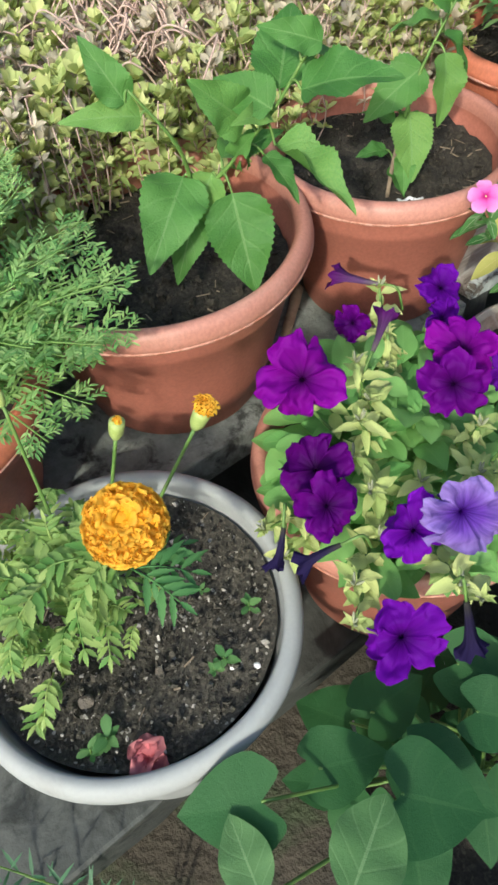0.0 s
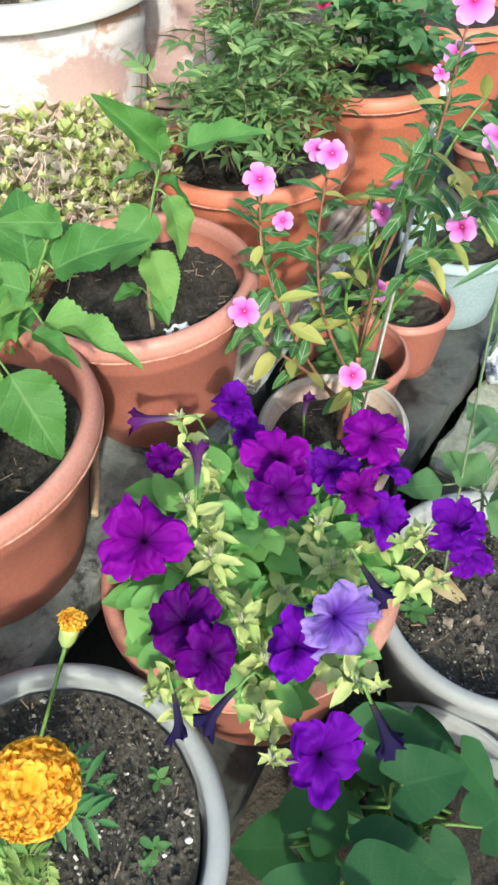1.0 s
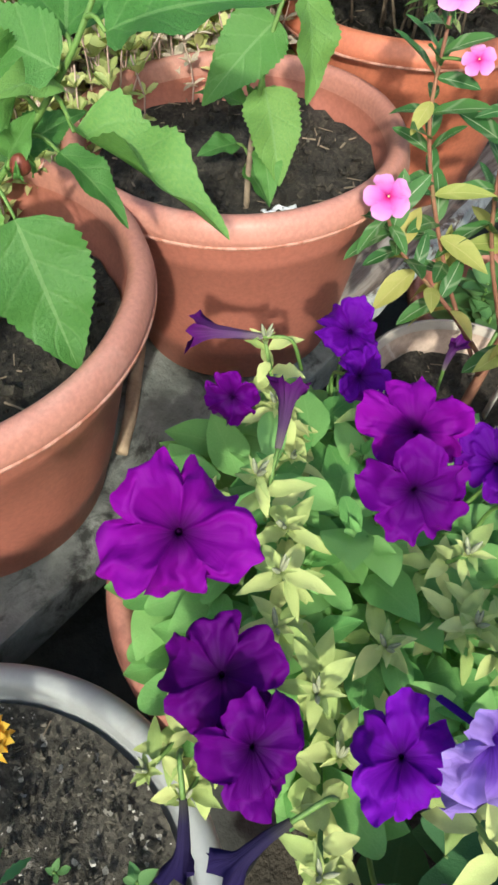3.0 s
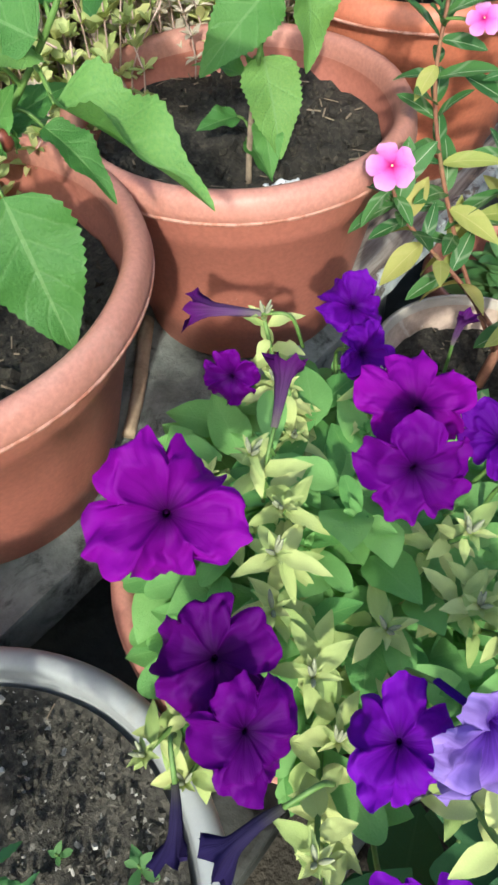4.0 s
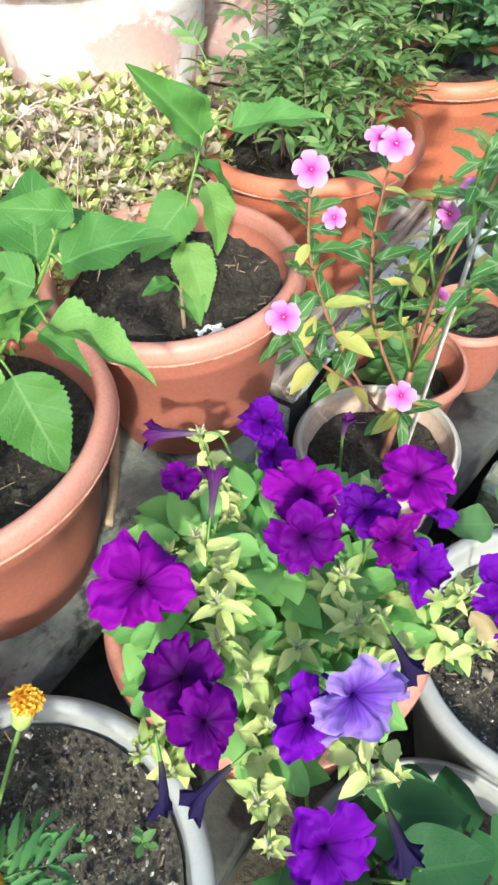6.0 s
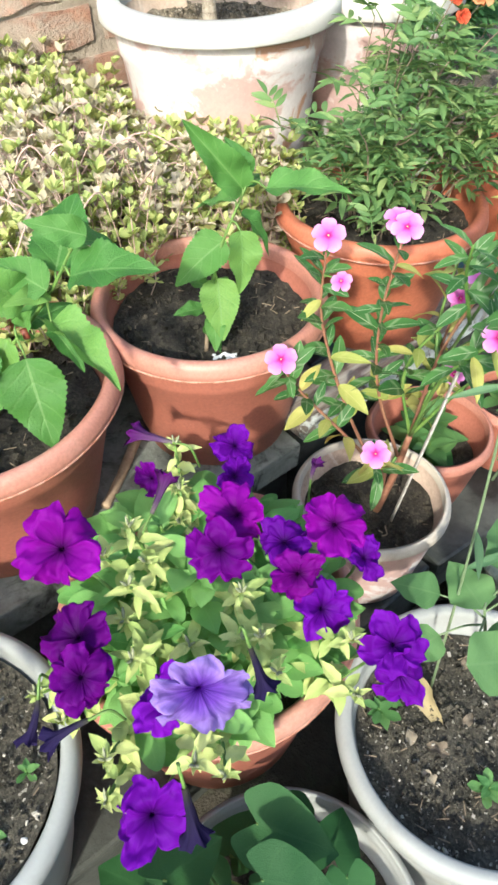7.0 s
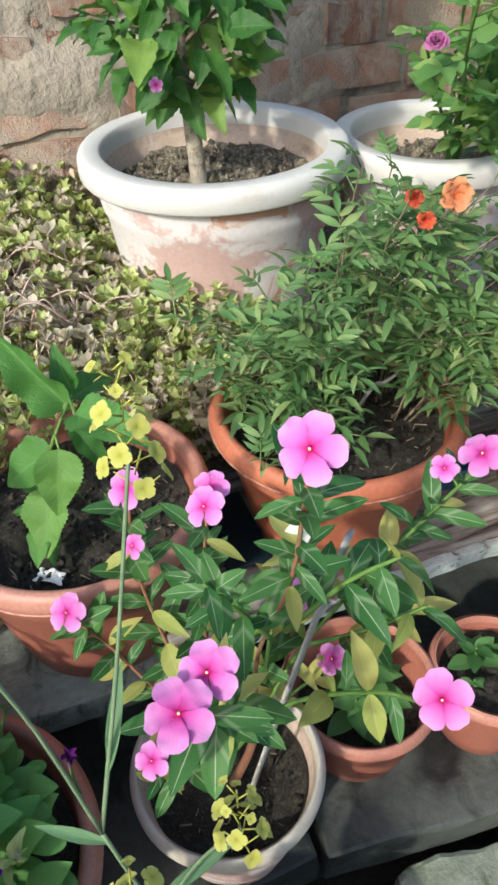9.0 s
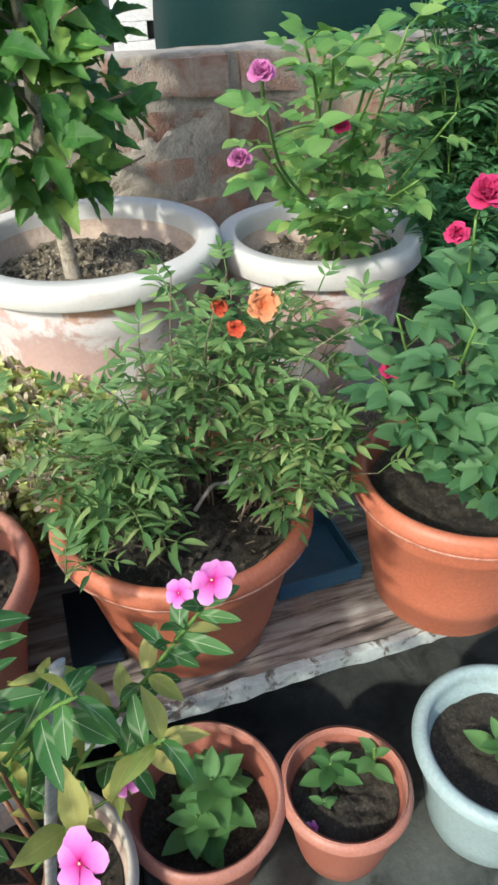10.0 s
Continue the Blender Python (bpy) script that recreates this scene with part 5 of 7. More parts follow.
def split_cane():
    """A flat split cane, its broad side turned away from the shelf's end."""
    v, f, uv = tube([(0.722, 0.282, 0.545), (0.7604, 0.2616, 0.784), (0.805, 0.2446, 1.018)], 0.0068, 0.0068, 10)
    thin = Vector((0.51, -0.86, 0)).normalized()
    centre = np.repeat(v.reshape(-1, 10, 3).mean(axis=1), 10, axis=0)
    v = v - np.outer((v - centre) @ np.array(thin), np.array(thin)) * 0.68
    cane = tagged(new("plant_stake", mesh_of("plant_stake", v, f, STAKE)), "grey split cane stake leaning in the periwinkle pot", "plant stake")


split_cane()


# ---- marigold ----
def marigold():
    rng = random.Random(77)
    base = Vector((0.020, 0.318, 0.672))
    p = plant("marigold_plant", base, "marigold with one full orange-yellow bloom, two buds and divided leaves", "marigold", stands=(0.025, 0.329, 0.656, 2.44, -2.89, -1.58))
    head = Vector((0.044, 0.226, 0.985))
    stem(p, [base, (0.02, 0.30, 0.78), (0.035, 0.255, 0.90), head - Vector((0.0, -0.008, 0.03))], 0.0035, 0.0025)
    c = Cloud()
    petal = blade(lambda u: 0.18 + 0.44 * u if u < 0.8 else 0.53 - 1.1 * (u - 0.8), rows=6, cols=3, fold=0.10, curl=0.35, ripple=0.6)
    n = Vector((-0.05, -0.15, 1)).normalized()
    count = 560
    for k in range(count):
        t = (k + 0.5) / count
        polar = math.acos(1 - 1.22 * t)
        a = k * 2.39996
        d = Vector((math.sin(polar) * math.cos(a), math.sin(polar) * math.sin(a), math.cos(polar) * 0.75))
        b = d * 0.74
        away = (d - n * d.dot(n))
        away = away.normalized() if away.length > 0.05 else Vector((math.cos(a), math.sin(a), 0))
        flat = d.cross(Vector((rng.uniform(-1, 1), rng.uniform(-1, 1), rng.uniform(-1, 1)))).normalized()
        out = (d * rng.uniform(0.25, 0.55) + away * 0.55 + flat * 0.45).normalized()
        c.add(petal, leaf_pose(b, b + out * (0.24 + 0.10 * rng.random()), d - away * 0.2, rng.uniform(0.95, 1.3)))
    v, f = lathe([(0.0, 0.60), (0.3, 0.55), (0.58, 0.40), (0.74, 0.10), (0.66, -0.12), (0.4, -0.25)], 24)
    c.add((np.array(v), f, np.array([(0.5, 0.5)] * len(v))), Matrix.Identity(4))
    wpart("bloom", c.mesh("marigold_bloom", MARIGOLD), p, face_pose(head, n, 0.0262), "full ruffled orange-yellow bloom")
    blob(p, "calyx", head - n * 0.024, n, [(0.0, 0), (0.35, 0.1), (0.6, 0.6), (0.75, 1.2)], 0.013, SLUG_GREEN)
    for tip, foot, size, opened in (((0.123, 0.270, 0.965), (0.045, 0.300, 0.80), 0.0095, True), ((0.076, 0.295, 0.970), (0.030, 0.310, 0.80), 0.0085, False), ((0.03, 0.385, 0.955), (0.01, 0.34, 0.80), 0.006, False)):
        tip, foot = Vector(tip), Vector(foot)
        d = (tip - foot).normalized()
        stem(p, [foot, foot.lerp(tip, 0.55), tip], 0.0014, 0.0014)
        blob(p, "calyx", tip, d, [(0.0, 0), (0.35, 0.05), (0.58, 0.6), (0.66, 1.5), (0.64, 2.0), (0.0, 2.0)], size, SLUG_GREEN, "green bud cup")
        c = Cloud()
        for k in range(30 if opened else 14):
            a, r = k * 2.4, (k / 30) ** 0.5
            spread = 0.75 if opened else 0.25
            dd = Vector((math.cos(a) * r * spread, math.sin(a) * r * spread, 1)).normalized()
            b = Vector((math.cos(a) * r * 0.55, math.sin(a) * r * 0.55, 1.85))
            c.add(petal, leaf_pose(b, b + dd * (0.95 if opened else 0.5), (math.cos(a), math.sin(a), 0.3), 0.6))
        wpart("bud_petals", c.mesh("bud_petals", MARIGOLD), p, face_pose(tip, d, size), "half-open orange bud")
    leaflet = blade(lance(0.14), rows=10, cols=1, fold=0.18, curl=0.25, serrate=0.18)
    for mat, count, name, areas in ((MARIGOLD_LEAF, 92, "foliage", None), (MARIGOLD_DARK, 3, "old_foliage", (0.085, 0.265, 0.80))):
        c = Cloud()
        for k in range(count):
            if areas:
                b = Vector((0.045, 0.285, 0.82))
                d = Vector((math.cos(-1.25 + 0.6 * k), math.sin(-1.25 + 0.6 * k), -0.12 - 0.1 * k)).normalized()
                ln = 0.050
            else:
                b = Vector((0.012 + rng.uniform(-0.075, 0.03), 0.325 + rng.uniform(-0.05, 0.075), 0.70 + rng.random() * 0.17))
                d = Vector((rng.uniform(-1.0, 0.35), rng.uniform(-0.6, 0.8), rng.uniform(-0.35, 0.6))).normalized()
                ln = 0.026 + 0.022 * rng.random()
            axis = [b, b + d * ln * 0.5 + Vector((0, 0, 0.008)), b + d * ln]
            c.add(tube(axis, 0.0011, 0.0006, 4, 3), Matrix.Identity(4))
            side = d.cross(Vector((0, 0, 1))).normalized()
            line = spline(axis, 6)
            for q in ((1, 2, 3, 4, 5, 6) if not areas else (2, 3, 4, 5)):
                pt = line[int(q / 6 * (len(line) - 1))]
                for sign in (1, -1):
                    dd = (side * sign + d * rng.uniform(0.6, 1.2) + Vector((0, 0, rng.uniform(-0.35, 0.35)))).normalized()
                    c.add(leaflet, leaf_pose(pt, pt + dd * ln * ((0.50 if not areas else 0.62) - 0.05 * abs(q - 3)) * rng.uniform(0.75, 1.15), (rng.uniform(-0.4, 0.4), rng.uniform(-0.4, 0.4), 1), 0.85 if areas else 1.2))
            c.add(leaflet, leaf_pose(line[-1], line[-1] + d * ln * 0.35, (0, 0, 1), 1.0))
        tagged(wpart(name, c.mesh(name, mat), p), kind="stuff")


marigold()


# ---- pot of heart-shaped leaves ----
HEART = leaf_set("heart_leaf", BEAN_LEAF, [heart(0.50), heart(0.46), heart(0.54)], rows=12, cols=5, fold=0.06, curl=0.10, ripple=0.05, lobe=0.42)
OBLONG = leaf_set("oblong_leaf", PALE_BEAN, [ovate(0.30, 0.8), ovate(0.34, 0.85)], rows=12, cols=3, fold=0.10, curl=0.12, ripple=0.10)


def heart_leaf_vine():
    base = Vector((0.250, 0.000, 0.415))
    p = plant("heart_leaf_plant", base, "leafy plant with broad matt heart-shaped green leaves", "foliage plant", stands=(0.269, 0.022, 0.382, 2.99, -3.34, -0.71))
    rng = random.Random(9)
    leaves = [((0.022, 0.100, 0.715), (-0.041, 0.138, 0.705), 1.1), ((0.085, 0.097, 0.640), (0.148, 0.067, 0.632), 1.15), ((0.126, 0.032, 0.660), (0.177, -0.028, 0.650), 1.2), ((0.175, 0.113, 0.560), (0.250, 0.106, 0.550), 1.0),
              ((0.321, 0.062, 0.530), (0.291, 0.115, 0.520), 1.3), ((0.157, 0.125, 0.520), (0.127, 0.185, 0.510), 1.1), ((0.285, 0.090, 0.560), (0.332, 0.015, 0.550), 1.0), ((0.213, 0.115, 0.545), (0.160, 0.128, 0.540), 1.1),
              ((0.294, 0.059, 0.550), (0.337, 0.010, 0.540), 1.0), ((0.325, -0.010, 0.550), (0.297, -0.060, 0.540), 1.0), ((0.217, 0.100, 0.510), (0.200, 0.048, 0.505), 1.1), ((0.168, 0.045, 0.600), (0.198, -0.040, 0.590), 0.9),
              ((0.269, 0.058, 0.500), (0.290, 0.010, 0.490), 1.0), ((0.183, 0.080, 0.490), (0.179, 0.142, 0.480), 1.0), ((0.10, 0.05, 0.60), (0.06, 0.00, 0.59), 1.0), ((0.12, 0.00, 0.58), (0.08, -0.06, 0.57), 1.0),
              ((0.22, -0.01, 0.53), (0.17, -0.07, 0.52), 1.0), ((0.25, 0.10, 0.475), (0.31, 0.12, 0.47), 1.0), ((0.10, 0.09, 0.52), (0.06, 0.13, 0.51), 1.0), ((0.23, 0.02, 0.47), (0.27, 0.07, 0.46), 1.1),
              ((0.34, 0.02, 0.48), (0.39, 0.05, 0.475), 1.0), ((0.28, -0.06, 0.49), (0.34, -0.10, 0.485), 1.0), ((0.13, 0.07, 0.47), (0.09, 0.12, 0.46), 1.1), ((0.25, 0.04, 0.60), (0.30, -0.02, 0.595), 0.9)]
    for i, (b, t, w) in enumerate(leaves):
        b, t = Vector(b), Vector(t)
        wpart("leaf", HEART[i % 3], p, leaf_pose(b, t, (rng.uniform(-0.25, 0.15), rng.uniform(-0.25, 0.1), 1), w))
        foot = base + Vector((rng.uniform(-0.05, 0.05), rng.uniform(-0.04, 0.04), 0))
        stem(p, [foot, foot.lerp(b, 0.5) + Vector((0, 0, 0.03)), b], 0.0026, 0.0018, STEM_GREEN, "leaf_stalk", 5)
    for i, (b, t) in enumerate((((-0.021, 0.045, 0.725), (-0.005, 0.110, 0.722)), ((0.030, 0.003, 0.715), (0.110, 0.038, 0.712)))):
        wpart("leaf", OBLONG[i], p, leaf_pose(b, t, (-0.2, -0.3, 1), 1.1), "pale oblong leaf with a light midrib")
        stem(p, [base + Vector((-0.05, 0.0, 0)), base.lerp(Vector(b), 0.6), b], 0.0026, 0.0018, STEM_GREEN, "leaf_stalk", 5)


heart_leaf_vine()

# ---- flowering mustard and a seedling in the large white pot ----
MUST = leaf_set("mustard_leaf", MUSTARD_LEAF, [lance(0.07), lance(0.10)], rows=8, cols=2, fold=0.2, curl=0.12)
SOFT_GREEN = leaf_material("soft_dull_leaf", (0.075, 0.185, 0.075), (0.14, 0.275, 0.11), (0.17, 0.30, 0.14), gloss=0.7, veins=4, vein_amount=0.25)
SOFT = leaf_set("soft_leaf", SOFT_GREEN, [ovate(0.42, 0.6), ovate(0.38, 0.6)], rows=10, cols=3, fold=0.06, curl=0.15, ripple=0.22)


def mustard_cluster(name, count, rng, spread):
    c = Cloud()
    petal = blade(spatula(0.52), rows=5, cols=2, fold=0.08, curl=0.2, ripple=0.1)
    for k in range(count):
        a, h = k * 2.4, k / count
        at = Vector((math.cos(a) * spread * (1.1 - 0.6 * h), math.sin(a) * spread * (1.1 - 0.6 * h), h * 0.078))
        n = Vector((math.cos(a), math.sin(a), 0.5 + h)).normalized()
        c.add(tube([(0, 0, at.z - 0.008), at - n * 0.003], 0.0005, 0.0005, 4, 2), Matrix.Identity(4))
        size = 0.0054 if h < 0.65 else 0.0030
        m = face_pose(at, n, size, rng.random() * 90)
        for q in range(4):
            c.add(petal, m @ pose(0, 0, 0, 18, 0, q * 90))
    return c.mesh(name, MUSTARD)


def mustard():
    rng = random.Random(4)
    base = Vector((0.590, 0.075, 0.452))
    p = plant("mustard_plant", base, "slender mustard with small yellow flower clusters on pale stalks", "mustard plant", stands=(0.605, 0.094, 0.443, 2.68, -1.74, 0.05))
    fork = Vector((0.586, 0.118, 1.02))
    stem(p, [base, (0.60, 0.10, 0.75), fork], 0.0019, 0.0014, STEM_PALE)
    ends = [((0.652, 0.182, 1.235), 20), ((0.556, 0.142, 1.262), 20), ((0.655, 0.085, 1.045), 15), ((0.600, 0.060, 1.075), 13)]
    for i, (e, n) in enumerate(ends):
        e = Vector(e)
        f = fork if i < 2 else Vector((0.595, 0.105, 0.88))
        stem(p, [f, f.lerp(e, 0.5) + Vector((0.004, 0.006, 0.0)), e - Vector((0, 0, 0.006))], 0.0014, 0.0009, STEM_PALE, "flower_stalk", 6)
        wpart("flower_head", mustard_cluster("flower_head", n, rng, 0.0125), p, Matrix.Translation(e - Vector((0, 0, 0.026))), "yellow head of four-petalled mustard blossom")
    for b, t in (((0.600, 0.130, 1.06), (0.622, 0.165, 1.100)), ((0.588, 0.118, 1.0), (0.545, 0.150, 0.99)), ((0.60, 0.11, 0.9), (0.66, 0.12, 0.91)), ((0.595, 0.1, 0.8), (0.54, 0.06, 0.82)), ((0.60, 0.1, 0.72), (0.67, 0.07, 0.73))):
        wpart("leaf", MUST[0], p, leaf_pose(b, t, (0, -0.3, 1), 1.0))


mustard()


def soft_seedling():
    base = Vector((0.655, 0.045, 0.452))
    p = plant("broad_leaf_seedling", base, "soft green broad-leaved seedling in the white pot", "seedling", stands=(0.671, 0.063, 0.443, 2.05, -1.43, 0.5))
    top = Vector((0.622, 0.068, 0.655))
    main = [base, Vector((0.645, 0.055, 0.55)), top]
    stem(p, main, 0.003, 0.002, STEM_PALE)
    leaves = [((0.614, 0.095, 0.679), (0.3, 0.9, 0.1), 0.070), ((0.674, 0.087, 0.709), (0.6, 0.6, 0.1), 0.085), ((0.584, 0.012, 0.649), (0.7, -0.5, 0.0), 0.088),
              ((0.584, 0.139, 0.649), (-0.5, 0.8, 0.1), 0.060), ((0.544, 0.092, 0.619), (-0.9, 0.2, -0.1), 0.055), ((0.644, 0.022, 0.609), (0.9, -0.1, 0.0), 0.080), ((0.704, 0.052, 0.669), (1.0, 0.2, 0.0), 0.090)]
    for i, (at, d, ln) in enumerate(leaves):
        at, d = Vector(at), Vector(d).normalized()
        b = at - d * ln * 0.5
        wpart("leaf", SOFT[i % 2], p, leaf_pose(b, b + d * ln, (0.12 * (i % 3 - 1), -0.3, 1), 1.0))
        near = min(spline(main, 6), key=lambda q: (q - b).length + abs(q.z - b.z + 0.03))
        stem(p, [near, near.lerp(b, 0.5) + Vector((0, 0, 0.01)), b], 0.0016, 0.0012, STEM_PALE, "leaf_stalk", 5)


soft_seedling()
dry = tagged(new("fallen_leaf", mesh_of("fallen_leaf", *blade(ovate(0.3), rows=8, cols=2, fold=0.3, curl=0.3, ripple=0.3)[:2], DRY_LEAF)), "curled dry yellow leaf on gritty soil", "leaf")
dry.matrix_basis = leaf_pose((0.598, 0.116, 0.464), (0.560, 0.048, 0.462), (-0.5, 0.3, 0.8), 0.62)


LITTER = leaf_material("brown_litter_leaf", (0.16, 0.13, 0.10), (0.30, 0.26, 0.20), (0.34, 0.30, 0.24), gloss=0.8, vein_amount=0.3, glow=0.05)
LITTER_LEAF = leaf_set("litter_leaf", LITTER, [ovate(0.24, 0.8), ovate(0.30, 0.7)], rows=8, cols=2, fold=0.3, curl=0.35, ripple=0.5)
for i, (x, y, turn, ln) in enumerate(((0.520, 0.060, 40, 0.030), (0.548, 0.020, 110, 0.034), (0.590, 0.030, 10, 0.026), (0.505, 0.010, 75, 0.024), (0.560, -0.040, 150, 0.030), (0.620, -0.020, 60, 0.022), (0.655, 0.080, 20, 0.026))):
    bit = tagged(new("fallen_leaf", LITTER_LEAF[i % 2]), "small curled brown leaf lying on gritty soil", "leaf", "brown leaf litter")
    a = radians(turn)
    bit.matrix_basis = leaf_pose((x, y, 0.456), (x + ln * math.cos(a), y + ln * math.sin(a), 0.459), (0.2, -0.1, 1), 1.0)


# ---- weeds on the soil ----
TINY = leaf_set("weed_leaf", SEEDLING_LEAF, [spatula(0.26), ovate(0.3)], rows=5, cols=1, fold=0.12, curl=0.15)


def weed(at, size, count, seed, label, name="weed"):
    rng = random.Random(seed)
    p = plant(name, at, label, "weed", "small weeds")
    b = Vector(at)
    top = b + Vector((rng.uniform(-0.3, 0.3) * size, rng.uniform(-0.3, 0.3) * size, size * 0.7))
    stem(p, [b - Vector((0, 0, 0.004)), b.lerp(top, 0.5), top], 0.0011, 0.0008, STEM_GREEN, "stem", 5)
    for k in range(count):
        a = k * 2.4 + seed
        q = b.lerp(top, 0.25 + 0.75 * k / count)
        wpart("leaf", TINY[k % 2], p, leaf_pose(q, q + Vector((math.cos(a), math.sin(a), 0.35)).normalized() * size * (0.55 + 0.4 * rng.random()), (0, 0, 1), 1.0))


for i, (at, s, n) in enumerate((((0.081, 0.230, 0.651), 0.020, 5), ((-0.045, 0.244, 0.651), 0.022, 6), ((0.131, 0.258, 0.651), 0.016, 5), ((-0.068, 0.238, 0.651), 0.018, 5), ((0.066, 0.231, 0.651), 0.014, 6),
                                ((0.525, 0.109, 0.452), 0.030, 9), ((0.542, 0.122, 0.452), 0.026, 8), ((0.546, -0.037, 0.452), 0.030, 8), ((0.687, 0.007, 0.452), 0.022, 7), ((0.105, 0.304, 0.651), 0.012, 4))):
    weed(at, s, n, i + 3, "tiny green weed sprouting from gritty soil")


def pebble(at, size, seed, label="small white pebble on gritty soil", material=None):
    bm = bmesh.new()
    bmesh.ops.create_icosphere(bm, subdivisions=2, radius=1)
    for v in bm.verts:
        v.co *= 1 + 0.35 * noise.noise(v.co * 1.3 + Vector((seed, 0, 0)))
        v.co.z *= 0.55
    ob = tagged(new("pebble", from_bmesh("pebble", bm, material or PLAIN_WHITE, True)), label, "pebble", "pebbles")
    ob.matrix_basis = pose(*at, 0, 0, seed * 50) @ Matrix.Diagonal((size, size * 0.8, size, 1))


pebble((0.081, 0.222, 0.653), 0.0038, 1.2)
pebble((0.100, 0.207, 0.653), 0.0042, 2.4)
pebble((-0.046, 0.284, 0.655), 0.0085, 3.1, "flat grey pebble on gritty soil", MORTAR)
pebble((0.075, 0.351, 0.655), 0.0075, 4.6, "flat brown pebble on gritty soil", MORTAR)
pebble((0.024, 0.263, 0.655), 0.0055, 5.2, "flat grey pebble on gritty soil", MORTAR)


def fallen_bloom():
    p = plant("fallen_bloom", (-0.032, 0.192, 0.676), "crumpled fallen pink petals on the pot's soil", "petals", stands=(-0.029, 0.203, 0.652))
    for i, (a, tl) in enumerate(((20, 25), (110, 40), (200, 15), (280, 50), (330, 30))):
        v, f, uv = blade(spatula(0.52), rows=9, cols=3, fold=0.45, curl=0.55, ripple=0.7, seed=i, tip_rows=True)
        wpart("petal", mesh_of("petal", v, f, ROSY, uv), p, pose(-0.032, 0.192, 0.680, tl, 0, a) @ Matrix.Diagonal((0.020, 0.020, 0.020, 1)))


fallen_bloom()


def paper_scrap():
    """A torn, wet scrap of paper on the soil of the hibiscus pot."""
    nx, ny, verts, faces = 22, 12, [], []
    for i in range(nx + 1):
        for j in range(ny + 1):
            u, v = i / nx * 2 - 1, j / ny * 2 - 1
            ragged = 1 + 0.35 * noise.noise((math.atan2(v, u) * 1.6, 3.0, 1.0))
            q = Vector((u * 0.016 * ragged, v * 0.0085 * ragged, 0))
            q.z = 0.003 * noise.noise(q * 160) + 0.0015 * noise.noise(q * 420)
            verts.append(q)
    for i in range(nx):
        for j in range(ny):
            k = i * (ny + 1) + j
            if noise.noise((i * 0.33, j * 0.41, 5.0)) > -0.42:
                faces.append((k, k + ny + 1, k + ny + 2, k + 1))
    ob = tagged(new("paper_scrap", mesh_of("paper_scrap", verts, faces, PLAIN_WHITE)), "torn pale scrap of paper on dark soil", "paper scrap")
    ob.matrix_basis = pose(0.578, 0.483, 0.806, 0, 0, -34)
    solid = ob.modifiers.new("thickness", "SOLIDIFY")
    solid.thickness = 0.0006


paper_scrap()

# ---- orange-flowered pinnate shrub ----
TECO = blade(lance(0.145), rows=6, cols=1, fold=0.2, curl=0.30)


def pinnate(c, b, d, ln, pairs, shape, rng, size=0.42, droop=0.25):
    d = Vector(d).normalized()
    axis = [b, b + d * ln * 0.5, b + d * ln + Vector((0, 0, -droop * ln))]
    c.add(tube(axis, 0.0010, 0.0005, 4, 3), Matrix.Identity(4))
    line = spline(axis, 5)
    side = d.cross(Vector((0, 0, 1)))
    side = side.normalized() if side.length > 0.1 else Vector((1, 0, 0))
    up = side.cross(d).normalized()
    for q in range(1, pairs + 1):
        pt = line[int((0.15 + 0.8 * q / pairs) * (len(line) - 1))]
        for sign in (1, -1):
            dd = (side * sign + d * 0.55 + up * rng.uniform(-0.2, 0.35)).normalized()
            c.add(shape, leaf_pose(pt, pt + dd * ln * size * rng.uniform(0.8, 1.15), up, 1.0))
    c.add(shape, leaf_pose(line[-1], line[-1] + (d + Vector((0, 0, -droop))).normalized() * ln * size, up, 1.0))


